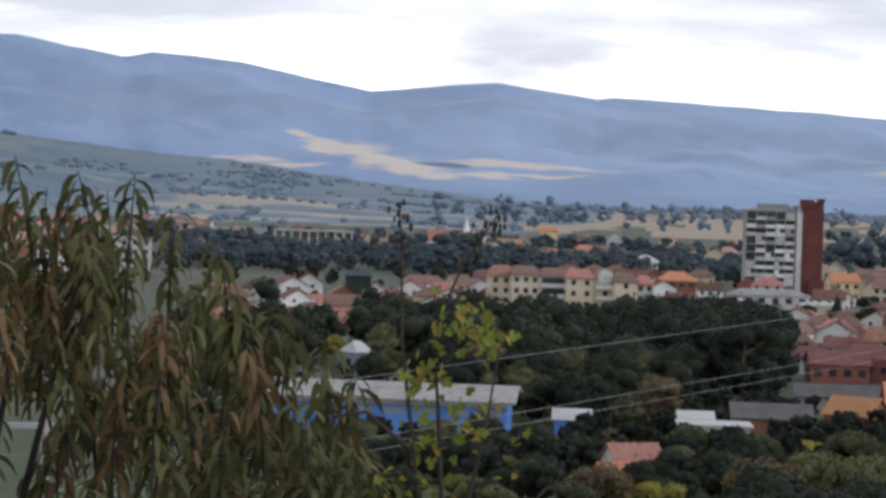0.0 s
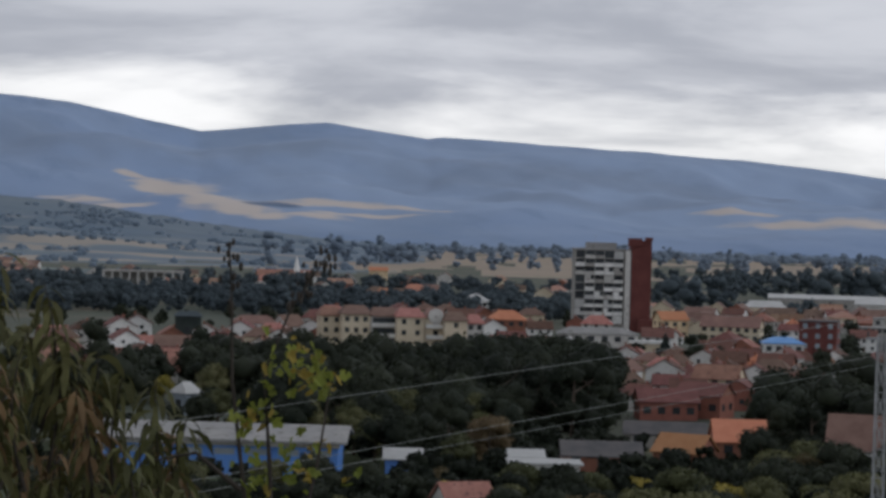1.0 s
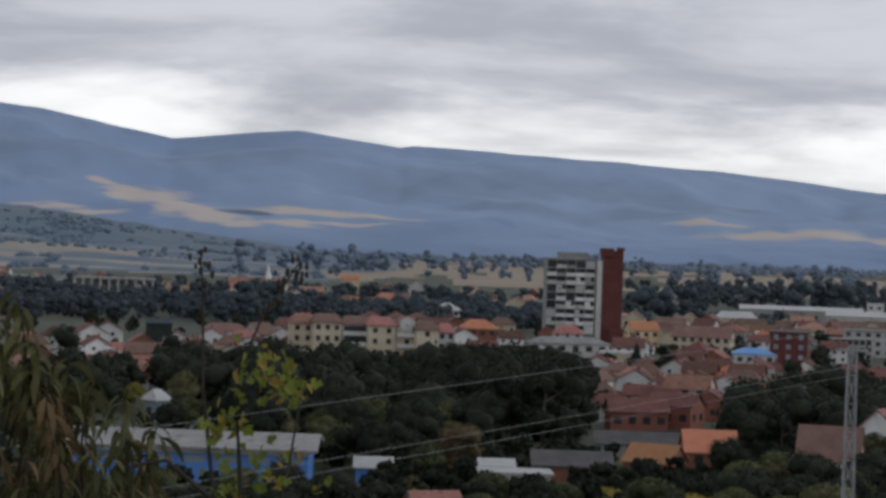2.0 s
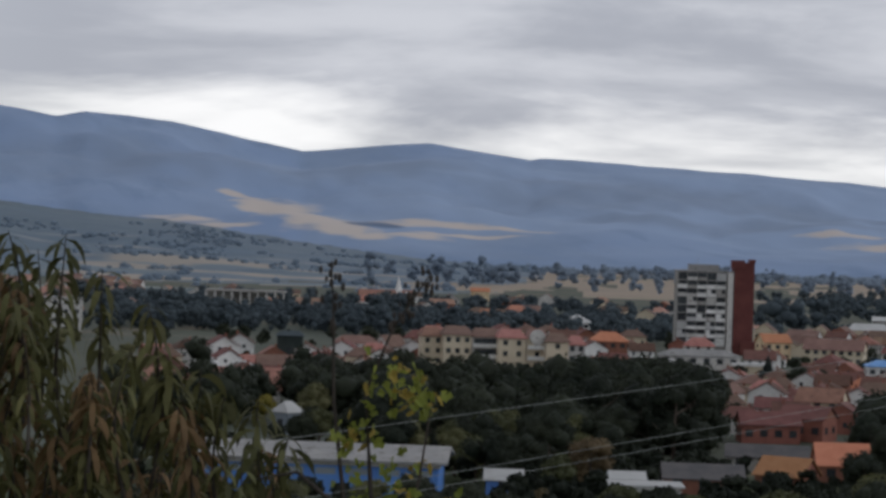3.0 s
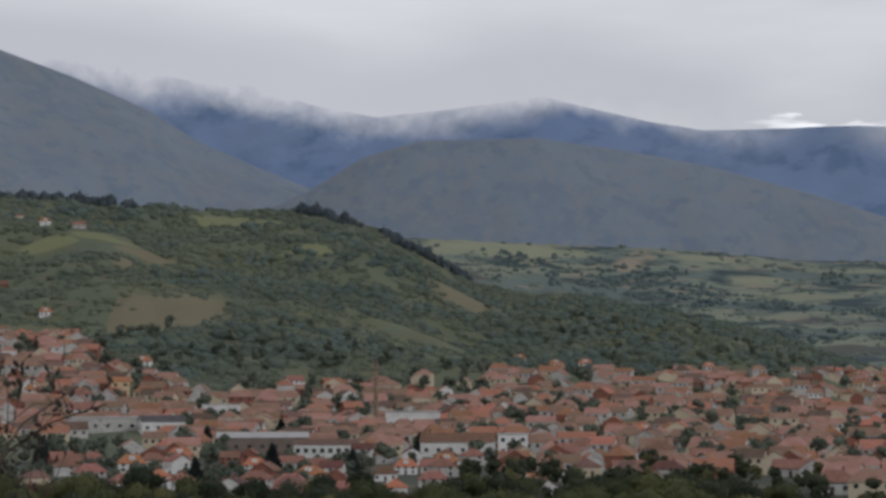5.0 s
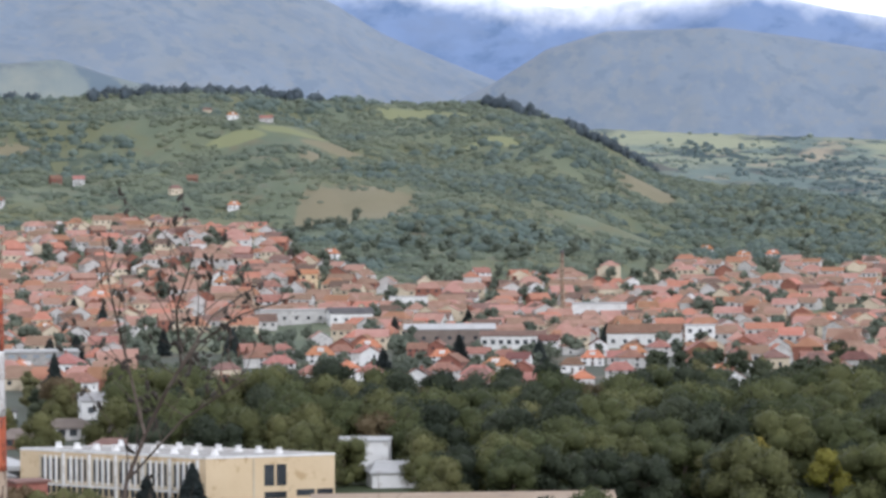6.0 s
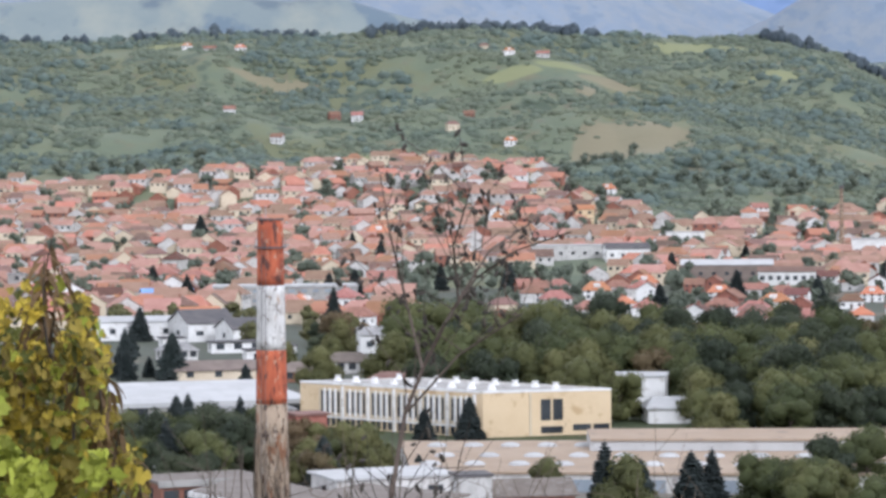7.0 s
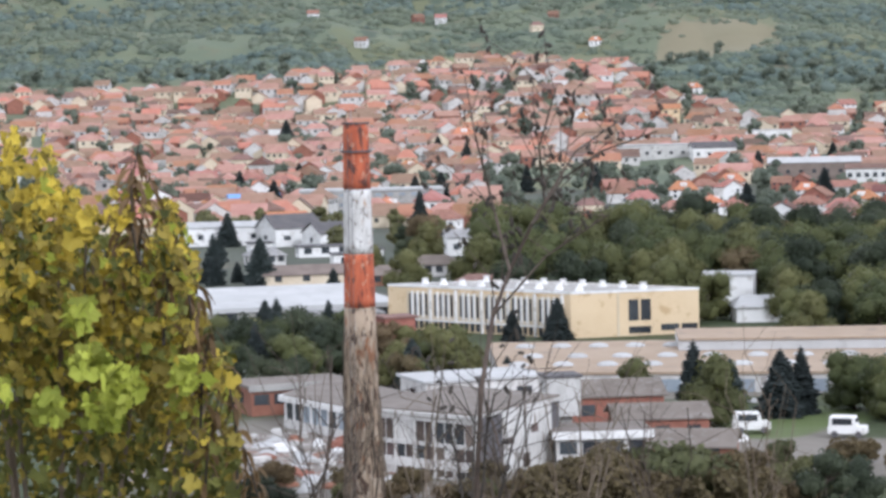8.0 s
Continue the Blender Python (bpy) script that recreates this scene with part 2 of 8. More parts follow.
M = {
    "grass": surface("grass", (0.035, 0.05, 0.022), (0.06, 0.072, 0.03), 0.03, spots=(0.09, 0.08, 0.05), world_space=True, spread=0, grain=14),
    "plain": surface("plain_fields", (0.055, 0.066, 0.05), (0.08, 0.085, 0.06), 0.008, spots=(0.15, 0.125, 0.09), world_space=True, spread=0, grain=12),
    "dry": surface("stubble_field", (0.245, 0.195, 0.155), (0.30, 0.24, 0.18), 0.01, spots=(0.21, 0.20, 0.14), world_space=True, spread=0, grain=10),
    "hill": surface("scrub_hillside", (0.098, 0.125, 0.085), (0.14, 0.158, 0.098), 0.012, spots=(0.14, 0.135, 0.085), world_space=True, spread=0, grain=9, turn=-35, drawn=3.0,
                    mottle=((0.012, 0.5, 0.58, (0.13, 0.138, 0.075)), (0.03, 0.56, 0.62, (0.065, 0.085, 0.058)), (0.05, 0.62, 0.68, (0.13, 0.125, 0.085)))),
    # foothill to far peaks: distance haze is mixed into these blued colours
    "foothill": surface("hazed_terraced_foothill", (0.115, 0.155, 0.15), (0.15, 0.19, 0.168), 0.006, spots=(0.145, 0.155, 0.12), world_space=True, spread=0, grain=9, stretch=(1, 1, 5), turn=-14, drawn=0.6,
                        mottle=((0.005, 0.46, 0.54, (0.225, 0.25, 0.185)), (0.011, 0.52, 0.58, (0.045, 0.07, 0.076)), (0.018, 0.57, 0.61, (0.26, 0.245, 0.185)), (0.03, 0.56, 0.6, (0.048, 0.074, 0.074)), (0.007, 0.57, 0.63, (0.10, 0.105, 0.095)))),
    "pale_ridge": surface("hazed_pale_meadow_ridge", (0.155, 0.19, 0.20), (0.20, 0.23, 0.22), 0.004, spots=(0.11, 0.14, 0.165), world_space=True, spread=0, turn=-38, drawn=3.0, mottle=((0.009, 0.54, 0.6, (0.115, 0.152, 0.185)), (0.008, 0.5, 0.62, (0.23, 0.25, 0.225)))),
    "shoulder": surface("hazed_mountain_shoulder", (0.175, 0.218, 0.28), (0.215, 0.248, 0.29), 0.003, spots=(0.165, 0.205, 0.265), world_space=True, spread=0, turn=-25, drawn=1.0, mottle=((0.006, 0.45, 0.7, (0.20, 0.22, 0.235)), (0.02, 0.45, 0.68, (0.165, 0.205, 0.265)), (0.045, 0.5, 0.62, (0.21, 0.235, 0.265)), (0.03, 0.54, 0.62, (0.16, 0.20, 0.255)))),
    "far": surface("hazed_forested_mountain", (0.135, 0.205, 0.36), (0.185, 0.25, 0.385), 0.0018, spots=(0.165, 0.22, 0.335), world_space=True, spread=0, turn=-5, drawn=2.5, mottle=((0.004, 0.52, 0.62, (0.13, 0.185, 0.29)), (0.012, 0.52, 0.64, (0.11, 0.17, 0.29)))),
    "far_tan": surface("distant_mown_slope", (0.30, 0.26, 0.22), (0.36, 0.31, 0.26), 0.005, world_space=True, spread=0),
    "bare": surface("bare_earth", (0.24, 0.20, 0.12), (0.30, 0.26, 0.15), 0.02, world_space=True, spread=0),
    "roof_red": surface("clay_roof_tiles", (0.20, 0.10, 0.072), (0.28, 0.152, 0.112), 0.5, spread=0.36, spots=(0.12, 0.066, 0.055), grain=12),
    "roof_orange": surface("new_orange_roof_tiles", (0.35, 0.148, 0.075), (0.42, 0.195, 0.105), 0.5, spread=0.2),
    "roof_brown": surface("weathered_brown_roof_tiles", (0.125, 0.075, 0.06), (0.19, 0.12, 0.095), 0.4, spread=0.25),
    "roof_maroon": surface("dark_red_roof_tiles", (0.095, 0.046, 0.038), (0.15, 0.075, 0.06), 0.5, spread=0.3, grain=12),
    "roof_dun": surface("dull_brown_roof_sheet", (0.13, 0.105, 0.09), (0.19, 0.155, 0.13), 0.4, spread=0.15),
    "roof_grey": surface("grey_roof_sheet", (0.20, 0.20, 0.20), (0.29, 0.28, 0.27), 0.25, spread=0.1, spots=(0.15, 0.14, 0.13)),
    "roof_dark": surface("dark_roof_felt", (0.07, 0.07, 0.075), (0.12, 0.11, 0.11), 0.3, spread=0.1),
    "roof_white": surface("white_roof_membrane", (0.37, 0.368, 0.36), (0.465, 0.462, 0.455), 0.15, spread=0.05, spots=(0.36, 0.35, 0.34)),
    "roof_blue": surface("blue_metal_roof", (0.10, 0.22, 0.48), (0.16, 0.30, 0.58), 0.2, spread=0.1, rough=0.5),
    "roof_cream": surface("cream_roof_sheet", (0.29, 0.215, 0.15), (0.35, 0.27, 0.195), 0.12, spread=0.0, spots=(0.25, 0.195, 0.15)),
    "white": surface("white_render", (0.60, 0.59, 0.57), (0.72, 0.71, 0.69), 0.3, spread=0.12, spots=(0.50, 0.48, 0.45), grain=6),
    "offwhite": surface("dirty_white_render", (0.42, 0.405, 0.385), (0.56, 0.545, 0.515), 0.35, spread=0.12, spots=(0.28, 0.26, 0.24), grain=6),
    "cream": surface("cream_render", (0.57, 0.44, 0.275), (0.63, 0.50, 0.325), 0.15, spread=0.05, spots=(0.46, 0.33, 0.185), grain=7),
    "sand": surface("sand_render", (0.50, 0.415, 0.30), (0.60, 0.52, 0.39), 0.2, spread=0.1, grain=7),
    "brick": surface("red_brick_wall", (0.20, 0.085, 0.06), (0.28, 0.125, 0.088), 0.6, spread=0.15),
    "felt": surface("weathered_roof_felt", (0.13, 0.108, 0.09), (0.195, 0.168, 0.145), 0.3, spread=0, spots=(0.22, 0.20, 0.18)),
    "darkred": surface("dark_red_render", (0.10, 0.034, 0.03), (0.14, 0.05, 0.042), 0.3, spread=0.05),
    "bluewall": surface("blue_sheet_wall", (0.085, 0.19, 0.52), (0.13, 0.26, 0.62), 0.3, spread=0.08, rough=0.55),
    "concrete": surface("grey_concrete", (0.26, 0.25, 0.235), (0.36, 0.345, 0.32), 0.4, spread=0.1, spots=(0.18, 0.17, 0.155)),
    "glass": surface("dark_window_glass", (0.03, 0.035, 0.04), (0.06, 0.065, 0.07), 0.3, rough=0.15, bump=0, spread=0.3),
    "paleglass": surface("hazy_window_glass", (0.20, 0.24, 0.28), (0.28, 0.31, 0.34), 0.3, rough=0.2, bump=0, spread=0.2),
    "works_glass": surface("grimy_broken_glazing", (0.05, 0.036, 0.032), (0.11, 0.082, 0.07), 0.8, rough=0.4, spread=0.35),
    "metal": surface("galvanised_steel", (0.28, 0.28, 0.29), (0.38, 0.38, 0.39), 1.0, rough=0.5, metal=0.6, spread=0),
    "wire": surface("bare_cable", (0.20, 0.21, 0.20), (0.27, 0.28, 0.27), 1.0, rough=0.5, bump=0, spread=0),
    "bark": surface("grey_brown_bark", (0.05, 0.038, 0.03), (0.10, 0.078, 0.06), 3.0, spread=0.2, stretch=(1, 1, 0.3)),
    "twig": surface("dry_twig_bark", (0.10, 0.075, 0.055), (0.19, 0.15, 0.11), 6.0, spread=0.15, stretch=(1, 1, 0.3)),
    "darktwig": surface("dark_twig_bark", (0.03, 0.025, 0.022), (0.06, 0.05, 0.04), 6.0, spread=0.1),
    "rubble": surface("broken_concrete_yard", (0.15, 0.13, 0.11), (0.24, 0.21, 0.185), 0.12, spread=0, spots=(0.13, 0.10, 0.075), mottle=((0.5, 0.55, 0.58, (0.42, 0.40, 0.38)), (0.9, 0.58, 0.62, (0.12, 0.085, 0.06)), (0.35, 0.58, 0.63, (0.24, 0.12, 0.08)))),
    "peel": surface("peeling_white_render", (0.40, 0.385, 0.36), (0.58, 0.565, 0.54), 0.45, spread=0.1, spots=(0.17, 0.135, 0.105), grain=7, stretch=(1.3, 1.3, 0.45)),
    "park_leaf": leafy("park_wood_leaves", (0.05, 0.064, 0.028), (0.11, 0.118, 0.042), spread=0.3, scale=0.09, vary=(0.8, 1.22)),
    "park_dark": leafy("blue_green_park_leaves", (0.034, 0.046, 0.03), (0.066, 0.078, 0.042), spread=0.3, scale=0.09, vary=(0.8, 1.22)),
    "park_olive": leafy("olive_park_leaves", (0.082, 0.09, 0.036), (0.135, 0.132, 0.05), spread=0.25, scale=0.09, vary=(0.8, 1.22)),
    "leaf": leafy("dark_broad_leaves", (0.012, 0.018, 0.012), (0.032, 0.038, 0.022), spread=0.35, scale=0.1, vary=(0.8, 1.25)),
    "leaf_olive": leafy("olive_leaves", (0.075, 0.082, 0.036), (0.115, 0.115, 0.05), spread=0.3),
    "leaf_yellow": leafy("yellowing_leaves", (0.20, 0.18, 0.03), (0.28, 0.24, 0.05), spread=0.2),
    "leaf_brown": leafy("browning_leaves", (0.10, 0.075, 0.04), (0.15, 0.115, 0.06), spread=0.2),
    "needle": leafy("spruce_needles", (0.03, 0.042, 0.04), (0.055, 0.066, 0.062), spread=0.3),
    # growth on hill and foothill: leaf colours blued to carry the distance haze
    "scrub": leafy("hazed_hill_scrub_leaves", (0.15, 0.192, 0.155), (0.225, 0.25, 0.172), spread=0.0, scale=0.013, vary=(0.88, 1.14), through=0.45, world_space=True),
    "hill_wood": leafy("hazed_hill_wood_leaves", (0.125, 0.172, 0.16), (0.175, 0.215, 0.175), spread=0.0, scale=0.02, vary=(0.85, 1.18), through=0.4, world_space=True),
    "foot_wood": leafy("hazed_foothill_wood_leaves", (0.145, 0.20, 0.215), (0.20, 0.255, 0.245), spread=0.0, scale=0.01, vary=(0.9, 1.1), through=0.5, world_space=True),
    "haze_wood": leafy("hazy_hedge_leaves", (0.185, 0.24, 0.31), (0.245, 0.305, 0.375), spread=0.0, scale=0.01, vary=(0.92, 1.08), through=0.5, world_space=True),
    "far_scrub": leafy("hazed_foothill_scrub_leaves", (0.22, 0.28, 0.265), (0.30, 0.345, 0.285), spread=0.0, scale=0.006, vary=(0.9, 1.1), through=0.5, world_space=True),
    # town, river and plain trees: haze is tinted into the leaf colour
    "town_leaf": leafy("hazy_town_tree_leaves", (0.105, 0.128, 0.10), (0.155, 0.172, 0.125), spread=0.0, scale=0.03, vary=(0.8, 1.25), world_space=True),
    "far_leaf": leafy("hazed_tree_leaves", (0.058, 0.077, 0.094), (0.085, 0.106, 0.118), spread=0.0, scale=0.02, vary=(0.8, 1.2), world_space=True),
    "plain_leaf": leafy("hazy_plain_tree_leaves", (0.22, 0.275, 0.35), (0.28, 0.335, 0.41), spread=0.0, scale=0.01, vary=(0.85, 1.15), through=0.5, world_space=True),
}


def patched(m, colour, patches, ragged=0.35, scale=0.02, soft=0.0, most=0.9):
    """Fields, or haze put into the colour, on the land: each an ellipse (x, y, turn, half length, half width) with a
    ragged edge.
    """
    t = m.node_tree
    p = t.nodes["Principled BSDF"]
    pos = t.nodes.new("ShaderNodeNewGeometry").outputs["Position"]
    nz = t.nodes.new("ShaderNodeTexNoise")
    nz.inputs["Scale"].default_value, nz.inputs["Detail"].default_value = scale, 5.0
    t.links.new(pos, nz.inputs["Vector"])
    for x, y, turn, a, b in patches:
        mp = t.nodes.new("ShaderNodeMapping")
        mp.vector_type = "TEXTURE"
        mp.inputs["Location"].default_value, mp.inputs["Rotation"].default_value, mp.inputs["Scale"].default_value = (x, y, 0), (0, 0, turn), (a, b, 1e6)
        t.links.new(pos, mp.inputs["Vector"])
        ln = t.nodes.new("ShaderNodeVectorMath")
        ln.operation = "LENGTH"
        t.links.new(mp.outputs[0], ln.inputs[0])
        ad = t.nodes.new("ShaderNodeMath")
        ad.operation, ad.inputs[2].default_value = "MULTIPLY_ADD", 0.0
        ad.inputs[1].default_value = ragged * 3
        t.links.new(nz.outputs[0], ad.inputs[0])
        t.links.new(ln.outputs["Value"], ad.inputs[2])
        mr = t.nodes.new("ShaderNodeMapRange")
        for i, v in enumerate((1.12 + soft + ragged * 1.5, 0.92 - soft + ragged * 1.5, 0.0, most)):
            mr.inputs[1 + i].default_value = v
        t.links.new(ad.outputs[0], mr.inputs[0])
        mx = t.nodes.new("ShaderNodeMix")
        mx.data_type = "RGBA"
        t.links.new(mr.outputs[0], mx.inputs[0])
        t.links.new(p.inputs["Base Color"].links[0].from_socket, mx.inputs[6])
        mx.inputs[7].default_value = (*colour, 1)
        t.links.new(mx.outputs[2], p.inputs["Base Color"])


def field(az, r, across, along, turn=0.0):
    """An ellipse on the land at a bearing and distance, across and along the line of sight."""
    return (r * math.sin(radians(az)), r * math.cos(radians(az)), radians(turn - az), across, along)


HILL_DRY = [(-31.25, 1690, 36, 74), (-32.3, 1680, 14, 80), (-39.3, 2072, 44, 12), (-32.4, 1940, 9, 34), (-25.0, 2048, 24, 56), (-31.9, 2030, 26, 12)]
HILL_GREEN = [(-34.1, 2036, 26, 12), (-37.2, 1668, 14, 60), (-41.6, 2228, 24, 16), (-29.9, 2225, 40, 24), (-32.7, 2050, 30, 10), (-36.0, 1900, 22, 12), (-28.3, 2100, 40, 16)]
patched(M["hill"], (0.195, 0.172, 0.108), [field(*f) for f in HILL_DRY])
patched(M["hill"], (0.20, 0.21, 0.105), [field(*f) for f in HILL_GREEN])
PASTURE = [(-22.8, 3348, 50, 22), (-19.8, 3360, 40, 20), (-23.9, 3370, 62, 60), (-25.1, 3380, 40, 60), (-18.5, 3260, 42, 20), (-17.4, 3152, 48, 24), (-16.2, 3336, 50, 12), (-13.9, 3324, 43, 12),
           (-12.6, 3176, 41, 24), (-9.5, 3080, 40, 20), (-8.9, 3096, 40, 40), (-2.2, 3100, 33, 16), (-5.6, 2816, 36, 24)]
FALLOW = [(-21.4, 3300, 22, 32), (-10.9, 3072, 53, 40), (-13.5, 3108, 47, 30), (-6.8, 3040, 24, 34), (-8.1, 3112, 30, 46), (-7.8, 3044, 39, 20), (3.4, 3192, 31, 24)]
COPSES = [(-21.9, 3176, 27, 40), (-20.6, 3128, 51, 34), (-17.9, 3072, 33, 56), (-15.3, 2800, 36, 60), (-13.3, 2660, 31, 44), (-15.0, 3320, 43, 20), (-5.7, 3080, 33, 60), (-7.6, 3376, 51, 18),
          (-10.1, 3020, 49, 22), (-17.5, 2804, 60, 44), (-4.7, 3256, 70, 32), (-2.2, 3340, 43, 30), (-11.6, 2860, 46, 40)]
patched(M["foothill"], (0.28, 0.295, 0.20), [field(*f) for f in PASTURE], ragged=0.5, scale=0.02, soft=0.15, most=0.8)
patched(M["foothill"], (0.33, 0.285, 0.21), [field(*f) for f in FALLOW], ragged=0.5, scale=0.02, soft=0.12, most=0.85)
# haze before the eastern foothill, laid on as bluer ground colour
patched(M["foothill"], (0.13, 0.165, 0.215), [field(12, 2800, 620, 1100)], ragged=0.4, scale=0.004, soft=0.3, most=0.85)
patched(M["foothill"], (0.115, 0.155, 0.21), [field(a, r, w, d) for a, r, w, d in ((6.5, 2700, 110, 60), (9.5, 2900, 140, 50), (13, 2500, 120, 70), (11.2, 2350, 130, 40), (5.5, 2350, 90, 70), (8.2, 3050, 120, 30), (14.5, 2800, 110, 60))], ragged=0.7, scale=0.02, soft=0.3, most=0.8)
patched(M["foothill"], (0.36, 0.34, 0.32), [field(a, r, w, d) for a, r, w, d in ((5.2, 2900, 45, 10), (6.6, 2980, 60, 9), (7.8, 2800, 50, 9), (9.0, 2700, 60, 10), (10.6, 2800, 60, 9), (12.0, 2640, 55, 10), (6.0, 2560, 40, 9), (13.6, 2700, 50, 9), (4.4, 3060, 50, 8))], ragged=0.5, scale=0.03, soft=0.2, most=0.75)
patched(M["foothill"], (0.34, 0.29, 0.235), [field(8.5, 1900, 70, 50), field(10, 2100, 90, 55), field(11.5, 1800, 60, 40), field(9.3, 2500, 100, 70), field(12.2, 2300, 80, 60), field(7.5, 2250, 60, 50)], ragged=0.5, scale=0.02, soft=0.1)
# paler blue haze coloured onto the mountain's eastern part
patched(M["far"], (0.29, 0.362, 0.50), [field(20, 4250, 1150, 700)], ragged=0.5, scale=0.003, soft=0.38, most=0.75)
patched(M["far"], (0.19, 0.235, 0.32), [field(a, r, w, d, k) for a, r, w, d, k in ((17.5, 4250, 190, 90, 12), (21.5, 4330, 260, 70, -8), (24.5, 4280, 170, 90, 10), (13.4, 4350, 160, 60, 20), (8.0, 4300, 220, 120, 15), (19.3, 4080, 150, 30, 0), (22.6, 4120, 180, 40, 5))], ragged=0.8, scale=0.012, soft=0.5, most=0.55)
# blue haze tint over the middle of the foothill
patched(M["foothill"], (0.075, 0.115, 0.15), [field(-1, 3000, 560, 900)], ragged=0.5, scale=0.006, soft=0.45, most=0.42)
MOWN = [(10.7, 3990, 30, 45), (11.1, 3985, 45, 60), (11.5, 3900, 45, 60), (12.0, 3820, 45, 45), (12.5, 3775, 40, 30), (13.0, 3735, 25, 18), (9.95, 4154, 18, 14), (10.4, 4130, 30, 16),
        (10.2, 4050, 22, 14), (9.0, 3830, 45, 16), (9.9, 3790, 40, 14), (8.4, 3870, 25, 10), (13.4, 3870, 40, 10), (13.9, 3760, 50, 14), (14.6, 3900, 60, 14), (15.6, 3890, 60, 12),
        (16.4, 3880, 40, 12), (15.2, 3800, 60, 10), (25.2, 3925, 90, 26), (26.3, 3970, 80, 36), (23.2, 4018, 50, 10)]
patched(M["far"], (0.50, 0.44, 0.40), [field(a, r, w * 1.15, d * 1.3) for a, r, w, d in MOWN], ragged=0.7, scale=0.02, soft=0.32, most=0.95)
patched(M["far"], (0.10, 0.14, 0.22), [field(13.2, 3850, 40, 22)], ragged=0.4, scale=0.01, soft=0.1)
patched(M["grass"], (0.19, 0.17, 0.145), [field(-38.5, 262, 30, 34), field(-33.5, 262, 26, 22), field(-36, 320, 18, 20), field(-40, 360, 16, 30), field(-34, 312, 40, 9), field(-41.5, 470, 26, 30), field(-30, 318, 30, 6), field(-28.6, 254, 12, 14), field(-30.6, 256, 9, 10)], ragged=0.3, scale=0.06)
patched(M["grass"], (0.10, 0.13, 0.045), [field(-41.3, 302, 7, 5), field(-30.4, 280, 6, 12), field(-29.6, 286, 7, 9)], ragged=0.2, scale=0.06)


# ---- building helpers ----
def part(name, bm, material, parent=None, label=""):
    """Links a bmesh as one mesh object under a thing or a part."""
    me = bpy.data.meshes.new(name)
    bm.to_mesh(me)
    bm.free()
    return part_mesh(name, me, material, parent, label)


def part_mesh(name, me, material, parent=None, label=""):
    for mm in (material if isinstance(material, (list, tuple)) else (material,)):
        if mm.name not in me.materials:
            me.materials.append(mm)
    ob = new(name, me)
    if parent:
        ob.parent = parent
    if label:
        tagged(ob, label)
    return ob


def thing(name, label, category, at=(0, 0, 0), rz=0.0, group="", kind=""):
    ob = new(name)
    ob.empty_display_size = 0.5
    ob.location, ob.rotation_euler = at, (0, 0, rz)
    return tagged(ob, label, category, group, kind)


def box(bm, lo, hi, m=None):
    """A box between two corners."""
    v = [bm.verts.new((x, y, z)) for z in (lo[2], hi[2]) for x, y in ((lo[0], lo[1]), (hi[0], lo[1]), (hi[0], hi[1]), (lo[0], hi[1]))]
    for f in ((3, 2, 1, 0), (4, 5, 6, 7), (0, 1, 5, 4), (1, 2, 6, 5), (2, 3, 7, 6), (3, 0, 4, 7)):
        bm.faces.new([v[i] for i in f])
    if m is not None:
        bmesh.ops.transform(bm, matrix=m, verts=v)
    return v


def boxed(*pairs):
    bm = bmesh.new()
    for lo, hi in pairs:
        box(bm, lo, hi)
    return bm


def tube(bm, points, radii, sides=6):
    """A tapered tube along points."""
    rings = []
    for i, p in enumerate(points):
        p = Vector(p)
        d = Vector(points[min(i + 1, len(points) - 1)]) - Vector(points[max(i - 1, 0)])
        q = d.normalized().to_track_quat("Z", "Y") if d.length > 1e-9 else Vector((0, 0, 1)).to_track_quat("Z", "Y")
        rings.append([bm.verts.new(p + q @ Vector((radii[i] * math.cos(a), radii[i] * math.sin(a), 0))) for a in (2 * math.pi * k / sides for k in range(sides))])
    for a, b in zip(rings, rings[1:]):
        for k in range(sides):
            bm.faces.new((a[k], a[(k + 1) % sides], b[(k + 1) % sides], b[k]))
    bm.faces.new(rings[0][::-1])
    bm.faces.new(rings[-1])


def mesh_from(name, verts, faces):
    me = bpy.data.meshes.new(name)
    me.from_pydata(verts, [], faces)
    me.update()
    return me

# ---- the land: one sheet from the camera's hillside over the plain to the mountains ----
def lattice(ix, iy):
    h = (ix * 374761393 + iy * 668265263) & 0x7FFFFFFF
    h = ((h ^ (h >> 13)) * 1274126177) & 0x7FFFFFFF
    return (h & 0xFFFF) / 65535.0


def rough(x, y, octaves=4):
    """Fractal value noise from -1 to 1, for arrays."""
    out, amp, tot = 0.0, 1.0, 0.0
    x, y = np.asarray(x, float), np.asarray(y, float)
    for o in range(octaves):
        ix, iy = np.floor(x).astype(np.int64), np.floor(y).astype(np.int64)
        fx, fy = x - ix, y - iy
        fx, fy = fx * fx * (3 - 2 * fx), fy * fy * (3 - 2 * fy)
        a, b, c, d = lattice(ix, iy), lattice(ix + 1, iy), lattice(ix, iy + 1), lattice(ix + 1, iy + 1)
        out = out + amp * (a + (b - a) * fx + (c - a) * fy + (a - b - c + d) * fx * fy)
        tot += amp
        x, y, amp = x * 2.03 + 17.1, y * 2.03 + 5.7, amp * 0.5
    return out / tot * 2 - 1


